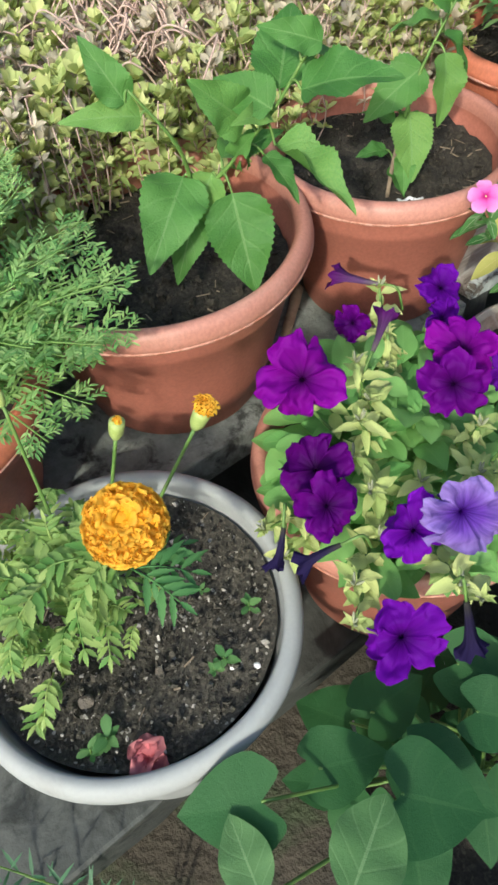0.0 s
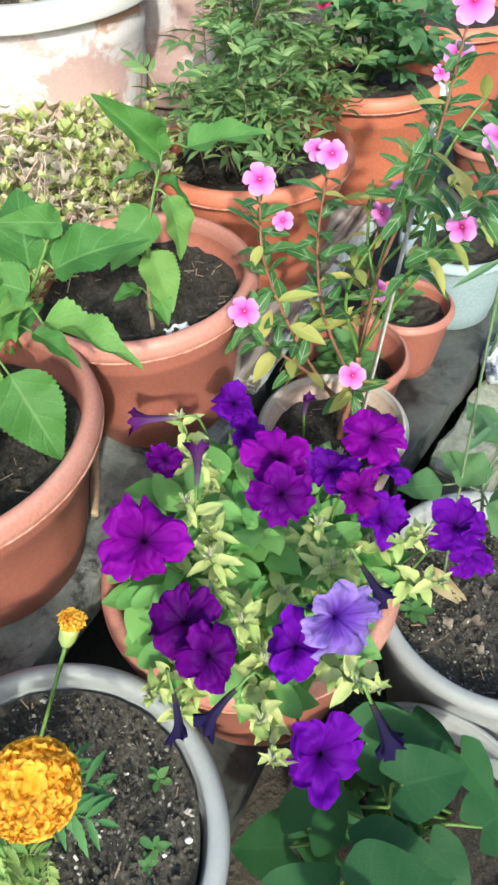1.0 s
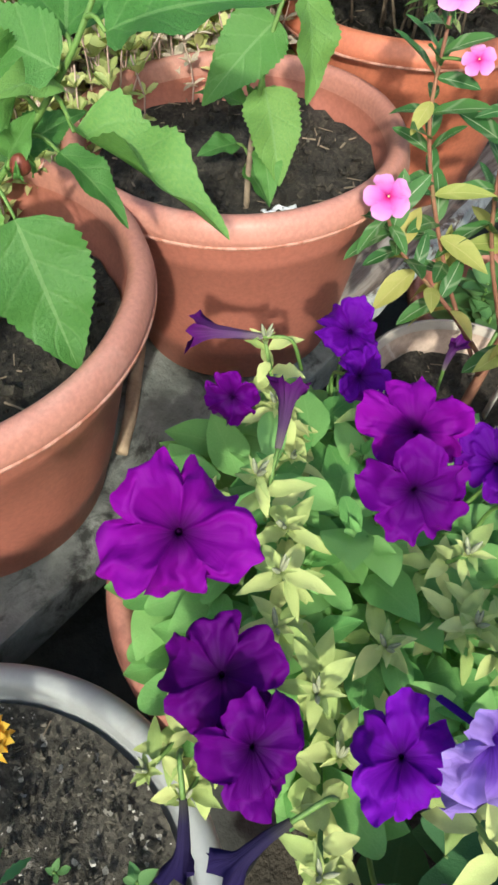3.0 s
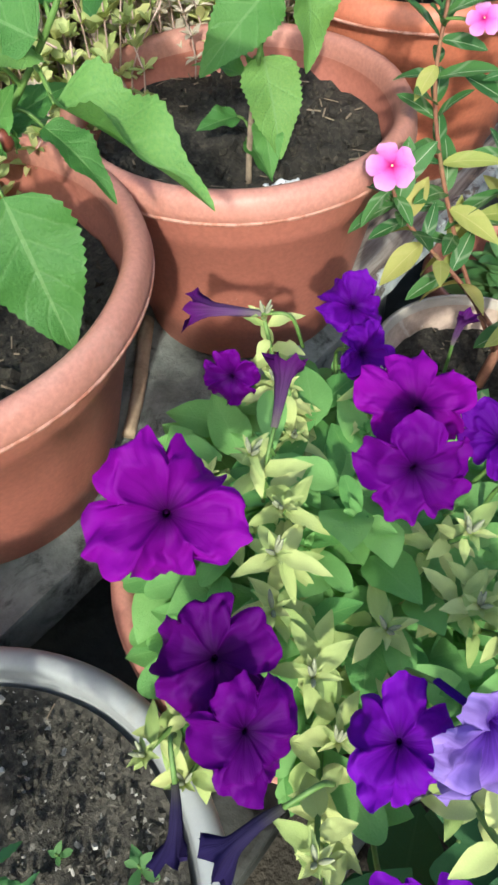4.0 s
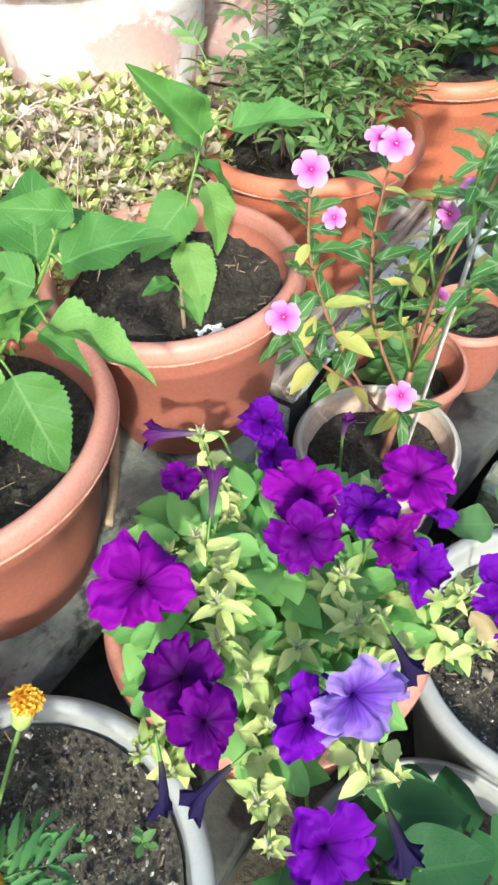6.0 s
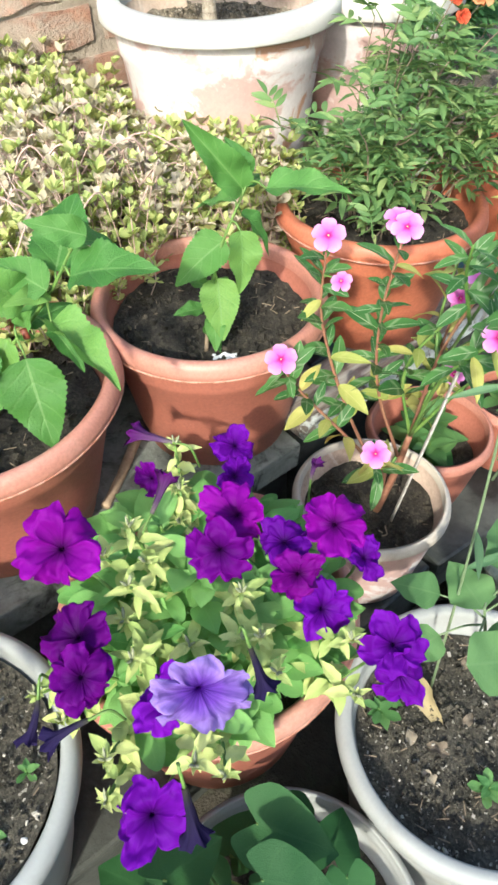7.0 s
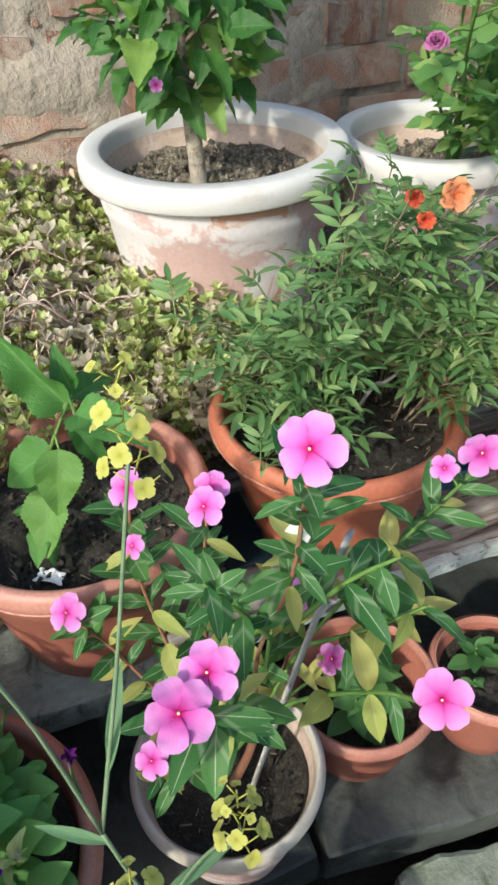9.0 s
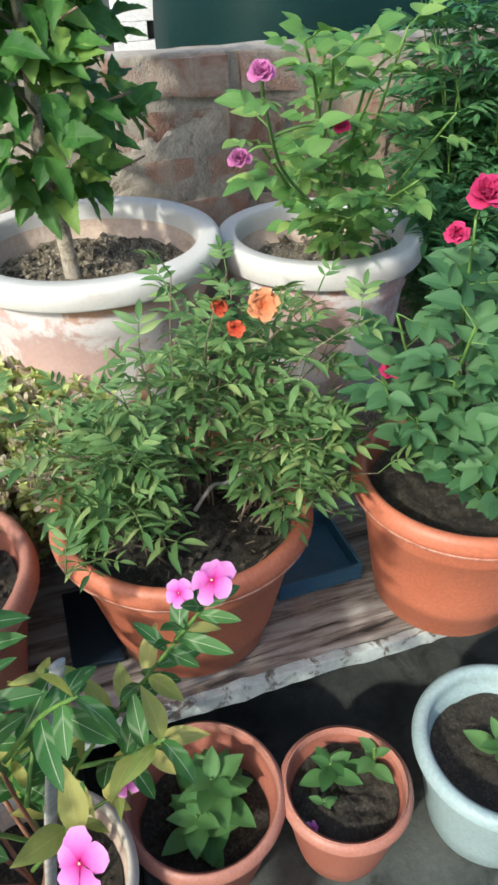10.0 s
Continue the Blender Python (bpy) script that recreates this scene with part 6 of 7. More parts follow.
def orange_shrub():
    rng = random.Random(21)
    base = Vector((0.985, 0.590, 0.80))
    p = plant("orange_flowered_shrub", base, "dense bushy shrub with small pinnate leaves and orange flowers", "shrub", stands=(0.983, 0.588, 0.832, 2.81, -1.96, 0.01))
    c = Cloud()
    tips = []
    for k in range(26):
        a = k * 2.39996
        r = math.sqrt((k + 0.5) / 26)
        tips.append(Vector((1.10 + 0.15 * r * math.cos(a), 0.61 + 0.12 * r * math.sin(a), 1.08 - 0.10 * r * r + rng.uniform(-0.10, 0.05))))
    tips += [Vector((0.84 + rng.uniform(-0.09, 0.10), 0.56 + rng.uniform(-0.10, 0.06), 0.92 + rng.uniform(-0.06, 0.08))) for _ in range(18)]
    tips += [Vector((1.16 + rng.uniform(-0.04, 0.06), 0.50 + rng.uniform(-0.05, 0.05), 0.88 + rng.uniform(-0.08, 0.08))) for _ in range(11)]
    tips += [Vector((0.90, 0.52, 1.06)), Vector((0.945, 0.53, 1.07)), Vector((0.87, 0.55, 1.03)), Vector((1.0, 0.60, 1.12)), Vector((1.03, 0.55, 1.10))]
    for i, t in enumerate(tips):
        foot = base + Vector((max(-0.09, min(0.10, (t.x - base.x) * 0.45)) + rng.uniform(-0.03, 0.03), max(-0.07, min(0.08, (t.y - base.y) * 0.5)) + rng.uniform(-0.03, 0.03), 0))
        out = Vector((t.x - foot.x, t.y - foot.y, 0))
        mid = foot + out * 0.35 + Vector((0, 0, (t.z - foot.z) * 0.62 + 0.02))
        stem(p, [foot, mid, t], 0.0017, 0.0008, STEM_WOOD, "branch", 5)
        line = spline([foot, mid, t], 9)
        for q in range(6):
            s = 0.42 + 0.58 * q / 5
            at = line[int(s * (len(line) - 1))]
            a = q * 1.62 + i
            d = Vector((math.cos(a), math.sin(a), rng.uniform(0.15, 0.9) + (0.9 if q == 5 else 0)))
            pinnate(c, at, d, rng.uniform(0.040, 0.074) * (1.15 - 0.35 * s), rng.choice((2, 3, 3)), TECO, rng, 0.50, 0.3)
    tagged(wpart("foliage", c.mesh("foliage", TECOMA_LEAF), p), kind="stuff")
    for at, n, s in (((1.078, 0.540, 1.098), (-0.3, -0.6, 0.5), 0.022), ((1.035, 0.55, 1.10), (-0.6, -0.3, 0.3), 0.013), ((1.05, 0.545, 1.075), (-0.2, -0.6, 0.2), 0.013), ((1.245, 0.52, 0.93), (0.2, -0.6, 0.3), 0.014)):
        cc = Cloud()
        pet = blade(lambda u: 0.16 + 0.42 * math.sin(math.pi * min(u, 0.97) * 0.8), rows=7, cols=3, fold=0.15, curl=0.45, ripple=0.55)
        for q in range(5):
            cc.add(pet, pose(0, 0, -0.25, rng.uniform(30, 62), 0, q * 72 + rng.uniform(-12, 12)) @ Matrix.Diagonal((1, rng.uniform(0.75, 1), 1, 1)))
        v, f = lathe([(0.05, -1.5), (0.14, -1.2), (0.20, -0.5), (0.24, -0.05)], 12)
        cc.add((np.array(v), f, np.array([(0.5, 0.2)] * len(v))), Matrix.Identity(4))
        wpart("flower", cc.mesh("orange_flower", ORANGE if s > 0.018 else ORANGE_RED), p, face_pose(at, n, s * 0.85), "small orange trumpet flower" if s > 0.018 else "small orange-red closing flower")
    stem(p, [(0.985, 0.545, 0.835), (1.01, 0.55, 0.862), (1.033, 0.560, 0.853), (1.07, 0.565, 0.866)], 0.0028, 0.0022, STAKE, "dead_twig", 6)


orange_shrub()

# ---- roses ----
ROSE_SHAPE_L = leaf_set("rose_leaflet", ROSE_LIGHT, [ovate(0.30), ovate(0.34), ovate(0.27)], rows=12, cols=2, serrate=0.05, fold=0.14, curl=0.22)
ROSE_SHAPE_D = leaf_set("rose_leaflet", ROSE_DARK, [ovate(0.29), ovate(0.33)], rows=12, cols=2, serrate=0.06, fold=0.2, curl=0.25)


def rose_bloom(material, seed, petals=16):
    rng = random.Random(seed)
    c = Cloud()
    for k in range(petals):
        t = k / petals
        pet = blade(lambda u: 0.25 + 0.35 * math.sin(math.pi * min(u, 0.95) * 0.8), rows=5, cols=2, fold=0.25, curl=-0.25 + 0.75 * t, ripple=0.2, seed=k)
        c.add(pet, pose(0, 0, 0, 78 - 62 * t, 0, k * 137.5 + rng.uniform(-10, 10)) @ Matrix.Diagonal((1, 0.75 + 0.35 * t, 1, 1)))
    return c.mesh("rose_bloom", material)


def rose_leaf(p, b, d, ln, pool, rng):
    d = Vector(d).normalized()
    side = d.cross(Vector((0, 0, 1))).normalized()
    up = side.cross(d)
    stem(p, [b, b + d * ln * 0.5, b + d * ln], 0.0011, 0.0007, STEM_GREEN, "leaf_stalk", 4)
    for s, sign in ((0.45, 1), (0.45, -1), (0.85, 1), (0.85, -1), (1.0, 0)):
        q = b + d * ln * s
        dd = (d + side * sign * 1.2).normalized() if sign else d
        wpart("leaflet", rng.choice(pool), p, leaf_pose(q, q + dd * ln * rng.uniform(0.52, 0.68), up + Vector((rng.uniform(-0.6, 0.6), rng.uniform(-0.9, 0.1), 0)), 1.0))


def rose(base, stands, label, canes, pool, blooms, leaves_each, size, seed, cane_mat):
    rng = random.Random(seed)
    p = plant("rose_bush", base, label, "rose bush", "rose bushes", stands)
    for ci, pts in enumerate(canes):
        stem(p, [Vector(pts[0]) - Vector((0, 0, 0.065)), *pts], 0.0032, 0.0016, cane_mat, "cane")
        line = spline(pts, 10)
        for k in range(leaves_each):
            s = 0.22 + 0.78 * k / (leaves_each - 1)
            b = line[int(s * (len(line) - 1))]
            a = k * 2.4 + ci * 1.3
            rose_leaf(p, b, (math.cos(a), math.sin(a) - 0.25, rng.uniform(-0.25, 0.85)), size * rng.uniform(0.75, 1.25), pool, rng)
    for at, n, s, mat, lab in blooms:
        wpart("bloom", rose_bloom(mat, int(at[0] * 900)), p, face_pose(at, n, s), lab)
        root = Vector(at)
        near = min((q for pts in canes for q in spline(pts, 6)), key=lambda q: (q - root).length)
        if (near - root).length > 0.006:
            stem(p, [near, near.lerp(root, 0.5) + Vector((0, 0, 0.006)), root], 0.0018, 0.0014, STEM_GREEN, "flower_stalk", 5)


rose((1.310, 0.850, 1.000), (1.289, 0.830, 1.052, 2.9, -2.16, 0.46), "light green rose bush with mauve bloom and closed buds",
     [[(1.30, 0.85, 1.0), (1.24, 0.76, 1.10), (1.15, 0.65, 1.20), (1.105, 0.58, 1.29)], [(1.31, 0.86, 1.0), (1.26, 0.79, 1.14), (1.22, 0.68, 1.26), (1.20, 0.64, 1.30)],
      [(1.32, 0.85, 1.0), (1.33, 0.80, 1.15), (1.34, 0.74, 1.30)], [(1.33, 0.86, 1.0), (1.38, 0.80, 1.10), (1.42, 0.74, 1.20)], [(1.30, 0.84, 1.0), (1.27, 0.74, 1.08), (1.27, 0.66, 1.15)],
      [(1.31, 0.87, 1.0), (1.28, 0.84, 1.18), (1.26, 0.78, 1.30)], [(1.30, 0.85, 1.0), (1.25, 0.78, 1.08), (1.22, 0.70, 1.13)], [(1.32, 0.85, 1.0), (1.33, 0.77, 1.08), (1.35, 0.70, 1.14)],
      [(1.31, 0.85, 1.0), (1.29, 0.78, 1.15), (1.28, 0.70, 1.25)], [(1.30, 0.86, 1.0), (1.22, 0.80, 1.12), (1.16, 0.75, 1.20)], [(1.31, 0.86, 1.0), (1.25, 0.78, 1.22), (1.21, 0.73, 1.30)], [(1.31, 0.86, 1.0), (1.32, 0.80, 1.22), (1.35, 0.76, 1.28)]],
     ROSE_SHAPE_L, [((1.099, 0.567, 1.312), (-0.2, -0.5, 0.6), 0.011, MAUVE, "mauve half-open rose"), ((1.097, 0.629, 1.222), (-0.3, -0.4, 0.7), 0.011, MAUVE, "closed mauve bud"),
                    ((1.189, 0.592, 1.250), (0, -0.4, 0.7), 0.009, HOT_PINK, "tiny red bud")], 8, 0.043, 61, STEM_GREEN)
rose((1.386, 0.535, 0.790), (1.371, 0.529, 0.838, 2.62, -2.46, 0.6), "dark green rose bush with crimson blooms in an orange pot",
     [[(1.380, 0.53, 0.79), (1.30, 0.55, 0.92), (1.26, 0.56, 1.04)], [(1.390, 0.54, 0.79), (1.35, 0.55, 0.98), (1.34, 0.55, 1.14)], [(1.390, 0.53, 0.79), (1.42, 0.52, 0.94), (1.45, 0.50, 1.08)],
      [(1.380, 0.52, 0.79), (1.36, 0.46, 0.88), (1.36, 0.43, 0.96)], [(1.380, 0.54, 0.79), (1.29, 0.50, 0.88), (1.25, 0.48, 0.95)], [(1.390, 0.55, 0.79), (1.42, 0.60, 0.95), (1.44, 0.62, 1.1)],
      [(1.390, 0.52, 0.79), (1.41, 0.46, 0.86), (1.43, 0.43, 0.90)], [(1.380, 0.53, 0.79), (1.31, 0.50, 0.95), (1.30, 0.47, 1.06)], [(1.390, 0.53, 0.79), (1.38, 0.48, 0.95), (1.40, 0.45, 1.04)],
      [(1.380, 0.53, 0.79), (1.28, 0.53, 0.90), (1.23, 0.53, 0.98)], [(1.390, 0.54, 0.79), (1.39, 0.53, 1.0), (1.41, 0.52, 1.12)], [(1.390, 0.52, 0.79), (1.33, 0.45, 0.84), (1.31, 0.41, 0.87)]],
     ROSE_SHAPE_D, [((1.345, 0.545, 1.165), (-0.1, -0.5, 0.7), 0.021, HOT_PINK, "crimson open rose"), ((1.28, 0.59, 0.945), (-0.2, -0.6, 0.4), 0.016, HOT_PINK, "dark crimson rose"),
                    ((1.322, 0.555, 1.125), (-0.4, -0.5, 0.3), 0.012, HOT_PINK, "small crimson bud")], 11, 0.052, 71, STEM_GREEN)


# ---- clipped hibiscus standard ----
TOPI = leaf_set("topiary_leaf", TOPIARY_LEAF, [ovate(0.27, 0.65), ovate(0.31, 0.65), ovate(0.24)], rows=16, cols=2, serrate=0.08, fold=0.2, curl=0.3, ripple=0.15)


def standard_shrub():
    rng = random.Random(17)
    base = Vector((0.925, 0.930, 1.005))
    p = plant("standard_shrub", base, "clipped shrub with dark glossy leaves on one bare pale trunk", "shrub", stands=(0.915, 0.910, 1.044, 2.36, -1.87, 0.12))
    stem(p, [base - Vector((0, 0, 0.045)), (0.922, 0.932, 1.07), (0.915, 0.935, 1.16), (0.925, 0.93, 1.35), (0.92, 0.93, 1.7)], 0.0125, 0.006, TRUNK_BARK, "trunk", 12)
    for k in range(26):
        a, z = k * 2.4, 1.10 + 0.5 * k / 26
        w = 0.125 * (1 - 0.5 * max(0.0, k / 26 - 0.35) / 0.65)
        end = Vector((0.925 + w * math.cos(a), 0.925 + w * math.sin(a), z + 0.05))
        stem(p, [(0.922, 0.932, z - 0.02), (0.922 + 0.05 * math.cos(a), 0.93 + 0.05 * math.sin(a), z + 0.02), end], 0.003, 0.0015, STEM_WOOD, "branch", 5)
    for k in range(540):
        a, h = rng.random() * 6.283, rng.random()
        z = 1.125 + 0.42 * h
        r = (0.035 + 0.12 * min(1.0, h * 6)) * math.sqrt(rng.uniform(0.06, 1.0)) * (0.85 + 0.3 * noise.noise((math.cos(a) * 2, math.sin(a) * 2, z * 9))) * (1 - 0.42 * min(1.0, max(0.0, h - 0.2) / 0.3))
        b = Vector((0.925 + r * math.cos(a), 0.925 + r * math.sin(a), z))
        d = Vector((math.cos(a + rng.uniform(-0.9, 0.9)), math.sin(a + rng.uniform(-0.9, 0.9)), rng.uniform(-0.85, 0.75))).normalized()
        ln = rng.uniform(0.034, 0.068)
        wpart("leaf", rng.choice(TOPI), p, leaf_pose(b, b + d * ln, (math.cos(a) * 0.6 + rng.uniform(-0.6, 0.6), math.sin(a) * 0.6 + rng.uniform(-0.8, 0.4), 1), 1.0))
    wpart("flower", PERI[0], p, face_pose((0.845, 0.80, 1.175), (-0.3, -0.8, 0.2), 0.008), "tiny magenta bloom")


standard_shrub()


# ---- carpet of stonecrop ----
def stonecrop():
    rng = random.Random(3)
    soil, ledge = 0.765, 0.597
    shapes = [blade(spatula(0.30), rows=4, cols=1, fold=0.22, curl=-0.10), blade(spatula(0.26), rows=4, cols=1, fold=0.25, curl=-0.16), blade(lance(0.20), rows=4, cols=1, fold=0.3, curl=0.10)]
    green, grey, runners = Cloud(), Cloud(), Cloud()
    n = 0
    while n < 2700:
        x, y = rng.uniform(-0.55, 0.92), rng.uniform(0.68, 1.19)
        if (x - 0.961) ** 2 + (y - 0.954) ** 2 < 0.155 ** 2:
            continue
        if any((x - px) ** 2 + (y - py) ** 2 < 0.135 ** 2 for px, py in ((0.294, 0.609), (0.615, 0.573), (-0.055, 0.598), (0.977, 0.58))):
            continue
        if x > 0.82 and y > 0.90:
            continue
        n += 1
        patch = noise.noise((x * 5, y * 5, 3))
        hgt = 0.13 + 0.07 * noise.noise((x * 4, y * 4, 0)) + 0.07 * rng.random() - 0.07 * min(1.0, max(0, x - 0.66) / 0.12) + 0.07 * min(1.0, max(0, y - 1.02) / 0.12)
        z0 = soil - 0.01 if y > 0.78 else ledge + 0.10
        z1 = max(soil + 0.02, soil + hgt) if y > 0.72 else soil + 0.06 + 0.05 * rng.random()
        top = Vector((x + rng.uniform(-0.04, 0.04), y + rng.uniform(-0.05, 0.04), z1))
        foot = Vector((x, y, z0))
        mid = foot.lerp(top, 0.6) + Vector((rng.uniform(-0.02, 0.02), rng.uniform(-0.02, 0.02), 0))
        runners.add(tube([foot, mid, top - Vector((0, 0, 0.004))], 0.0013, 0.0008, 4, 3), Matrix.Identity(4))
        bare = max(0.0, 1 - math.hypot((x - 0.52) / 0.26, (y - 0.88) / 0.16))
        cloud = grey if rng.random() < (0.42 if patch > -0.1 else 0.08) + 0.45 * bare else green
        line = spline([foot, mid, top], 6)
        size = rng.uniform(0.012, 0.023)
        fat = shapes[int((patch + 1) * 7 + rng.random() * 1.6) % 3]
        lean = Vector((rng.uniform(-0.6, 0.6), rng.uniform(-0.8, 0.4), 0))
        for lv in range(4 if y > 0.82 else 7):
            q = line[max(0, len(line) - 1 - lv * 2)]
            k = 6 if lv == 0 else 5
            for j in range(k):
                a = j * 6.283 / k + lv * 0.9 + n
                d = (Vector((math.cos(a), math.sin(a), rng.uniform(0.5, 1.5) - 0.25 * lv)) + lean).normalized()
                cloud.add(fat, leaf_pose(q, q + d * size * rng.uniform(0.7, 1.15), (rng.uniform(-0.5, 0.5), rng.uniform(-0.7, 0.3), 1), rng.uniform(0.8, 1.1)))
    for k in range(360):
        x, y = rng.uniform(-0.1, 0.85), rng.uniform(0.80, 1.10)
        a = rng.random() * 6.283
        b = Vector((x, y, soil + 0.09 + 0.07 * rng.random() - 0.06 * min(1.0, max(0, x - 0.66) / 0.12)))
        d = Vector((math.cos(a), math.sin(a), 0))
        e = b + d * rng.uniform(0.05, 0.13)
        if (e.x - 0.961) ** 2 + (e.y - 0.954) ** 2 < 0.19 ** 2 or (b.x - 0.961) ** 2 + (b.y - 0.954) ** 2 < 0.19 ** 2:
            continue
        runners.add(tube([b, b.lerp(e, 0.5) + Vector((0, 0, rng.uniform(0.0, 0.04))), e], 0.0017, 0.0011, 5, 4), Matrix.Identity(4))
    for k in range(110):
        x, y, a = rng.gauss(0.52, 0.11), rng.gauss(0.87, 0.06), rng.random() * 6.283
        b = Vector((x, y, soil + 0.15 + 0.04 * rng.random() - 0.06 * min(1.0, max(0, x - 0.62) / 0.12)))
        e = b + Vector((math.cos(a), math.sin(a), 0)) * rng.uniform(0.04, 0.10)
        turn = Vector((-math.sin(a), math.cos(a), 0)) * rng.uniform(-0.03, 0.03)
        if min((q.x - 0.961) ** 2 + (q.y - 0.954) ** 2 for q in (b, e)) > 0.20 ** 2:
            runners.add(tube([b - Vector((0, 0, 0.04)), b.lerp(e, 0.35) + turn, b.lerp(e, 0.7) + turn + Vector((0, 0, 0.008)), e - Vector((0, 0, 0.04))], 0.0016, 0.0012, 5, 5), Matrix.Identity(4))
    p = plant("stonecrop_carpet", (0.2, 0.95, soil), "thick carpet of pale green and greyish succulent creepers with pinkish stems", "succulents", stands=(0.206, 0.955, 0.777, 2.09, -2.4, -0.29))
    tagged(p, kind="stuff")
    tagged(wpart("rosettes", green.mesh("rosettes", SUCCULENT), p), kind="stuff")
    tagged(wpart("grey_rosettes", grey.mesh("grey_rosettes", SUCCULENT_GREY), p, None, "dry greyish shoots"), kind="stuff")
    tagged(wpart("runners", runners.mesh("runners", STEM_PINK), p, None, "pinkish creeping stems"), kind="stuff")


stonecrop()
PINKS = [(0.207, 0.796, 0.904), (0.363, 0.824, 0.915)]
for at in PINKS:
    fl = tagged(new("fallen_flower", PERI[1]), "small pink flower lying among the creepers", "flower", "small pink flowers")
    fl.matrix_basis = face_pose(at, (-0.2, -0.5, 0.8), 0.011)


# ---- feathery plant ----
def feathery():
    rng = random.Random(19)
    base = Vector((-0.02, 0.60, 0.79))
    p = plant("feathery_plant", base, "feathery plant with finely divided blue-green leaves", "foliage plant", stands=(-0.015, 0.613, 0.775, 1.58, -2.9, -1.28))
    bit = blade(lance(0.135), rows=3, cols=1, fold=0.1, curl=0.15)
    c = Cloud()
    ends = [(0.187, 0.443, 0.945), (0.165, 0.415, 0.915), (0.12, 0.43, 0.90), (0.15, 0.50, 0.96), (0.10, 0.50, 0.95), (0.06, 0.45, 0.92), (0.05, 0.52, 0.97), (0.13, 0.56, 0.98), (0.17, 0.60, 0.97),
            (0.09, 0.60, 1.0), (0.02, 0.50, 0.94), (0.18, 0.66, 0.97), (0.12, 0.68, 0.99), (0.0, 0.45, 0.90), (0.10, 0.41, 0.87), (0.14, 0.46, 0.87), (0.05, 0.40, 0.87), (0.07, 0.64, 1.02), (0.20, 0.56, 0.93),
            (-0.05, 0.48, 0.93), (-0.04, 0.55, 0.98), (0.17, 0.47, 0.92), (0.19, 0.52, 0.94), (0.02, 0.58, 1.0), (0.14, 0.63, 0.94), (0.08, 0.54, 0.93), (0.15, 0.72, 0.95)]
    ends += [(rng.uniform(-0.02, 0.19), rng.uniform(0.41, 0.72), rng.uniform(0.88, 0.98)) for _ in range(26)]
    for i, e in enumerate(ends):
        e = Vector(e)
        foot = base + Vector((rng.uniform(-0.02, 0.03), rng.uniform(-0.03, 0.03), 0))
        mid = foot.lerp(e, 0.55) + Vector((0, 0, 0.035))
        line = spline([foot, mid, e], 10)
        stem(p, [foot, mid, e], 0.0018, 0.0007, STEM_GREEN, "stem", 5)
        for q in range(10):
            s = 0.35 + 0.65 * q / 9
            idx = min(len(line) - 2, int(s * (len(line) - 1)))
            b, d = line[idx], (line[idx + 1] - line[idx]).normalized()
            side = d.cross(Vector((0, 0, 1))).normalized()
            for sign in (1, -1):
                dd = (side * sign + d * 0.6 + Vector((0, 0, rng.uniform(-0.1, 0.35)))).normalized()
                ln = 0.034 * (1.15 - 0.6 * s) * rng.uniform(0.85, 1.2)
                sub = dd.cross(Vector((0, 0, 1))).normalized()
                c.add(bit, leaf_pose(b, b + dd * ln, (0, 0, 1), 0.35))
                for w in range(1, 5):
                    pt = b + dd * ln * (0.22 * w)
                    for sg in (1, -1):
                        ee = (sub * sg * rng.uniform(0.6, 1.1) + dd * 0.9 + Vector((0, 0, rng.uniform(-0.25, 0.45)))).normalized()
                        c.add(bit, leaf_pose(pt, pt + ee * ln * rng.uniform(0.36, 0.58), (rng.uniform(-0.4, 0.4), rng.uniform(-0.4, 0.4), 1), 1.0))
    tagged(wpart("foliage", c.mesh("feathery_foliage", FERNY_LEAF), p), kind="stuff")


feathery()


# ---- seedlings in the small pots ----
BROAD = leaf_set("seedling_leaf", SEEDLING_LEAF, [ovate(0.27, 0.8), ovate(0.30, 0.8)], rows=8, cols=2, fold=0.12, curl=0.18)


def rosette(at, count, size, rise, seed, label, name="potted_seedling"):
    rng = random.Random(seed)
    p = plant(name, at, label, "seedling", "potted seedlings")
    b = Vector(at)
    top = b + Vector((0, 0, rise))
    stem(p, [b - Vector((0, 0, 0.004)), b.lerp(top, 0.5) + Vector((0.003, 0, 0)), top], 0.0024, 0.0016, STEM_GREEN)
    for k in range(count):
        a = k * 2.39996 + seed
        q = b.lerp(top, 0.1 + 0.9 * k / count)
        d = Vector((math.cos(a), math.sin(a), 0.15 + 0.6 * k / count)).normalized()
        wpart("leaf", BROAD[k % 2], p, leaf_pose(q, q + d * size * (1.15 - 0.5 * k / count) * rng.uniform(0.85, 1.15), (0, 0, 1), 1.0))
    return p


rosette((0.937, 0.382, 0.478), 20, 0.062, 0.075, 2, "bushy seedling with broad green leaves")
rosette((0.908, 0.356, 0.478), 10, 0.050, 0.05, 5, "bushy seedling with broad green leaves")
rosette((1.090, 0.349, 0.512), 8, 0.044, 0.040, 7, "sparse blue-green seedling in dark soil")
rosette((1.148, 0.340, 0.512), 6, 0.036, 0.055, 9, "sparse blue-green seedling in dark soil")
rosette((1.066, 0.315, 0.512), 4, 0.024, 0.025, 4, "sparse blue-green seedling in dark soil")
rosette((1.309, 0.291, 0.529), 8, 0.042, 0.05, 6, "small green seedling in pale blue pot")
rosette((1.86, 0.35, 0.500), 26, 0.085, 0.16, 3, "leafy green plant in a dark red pot")
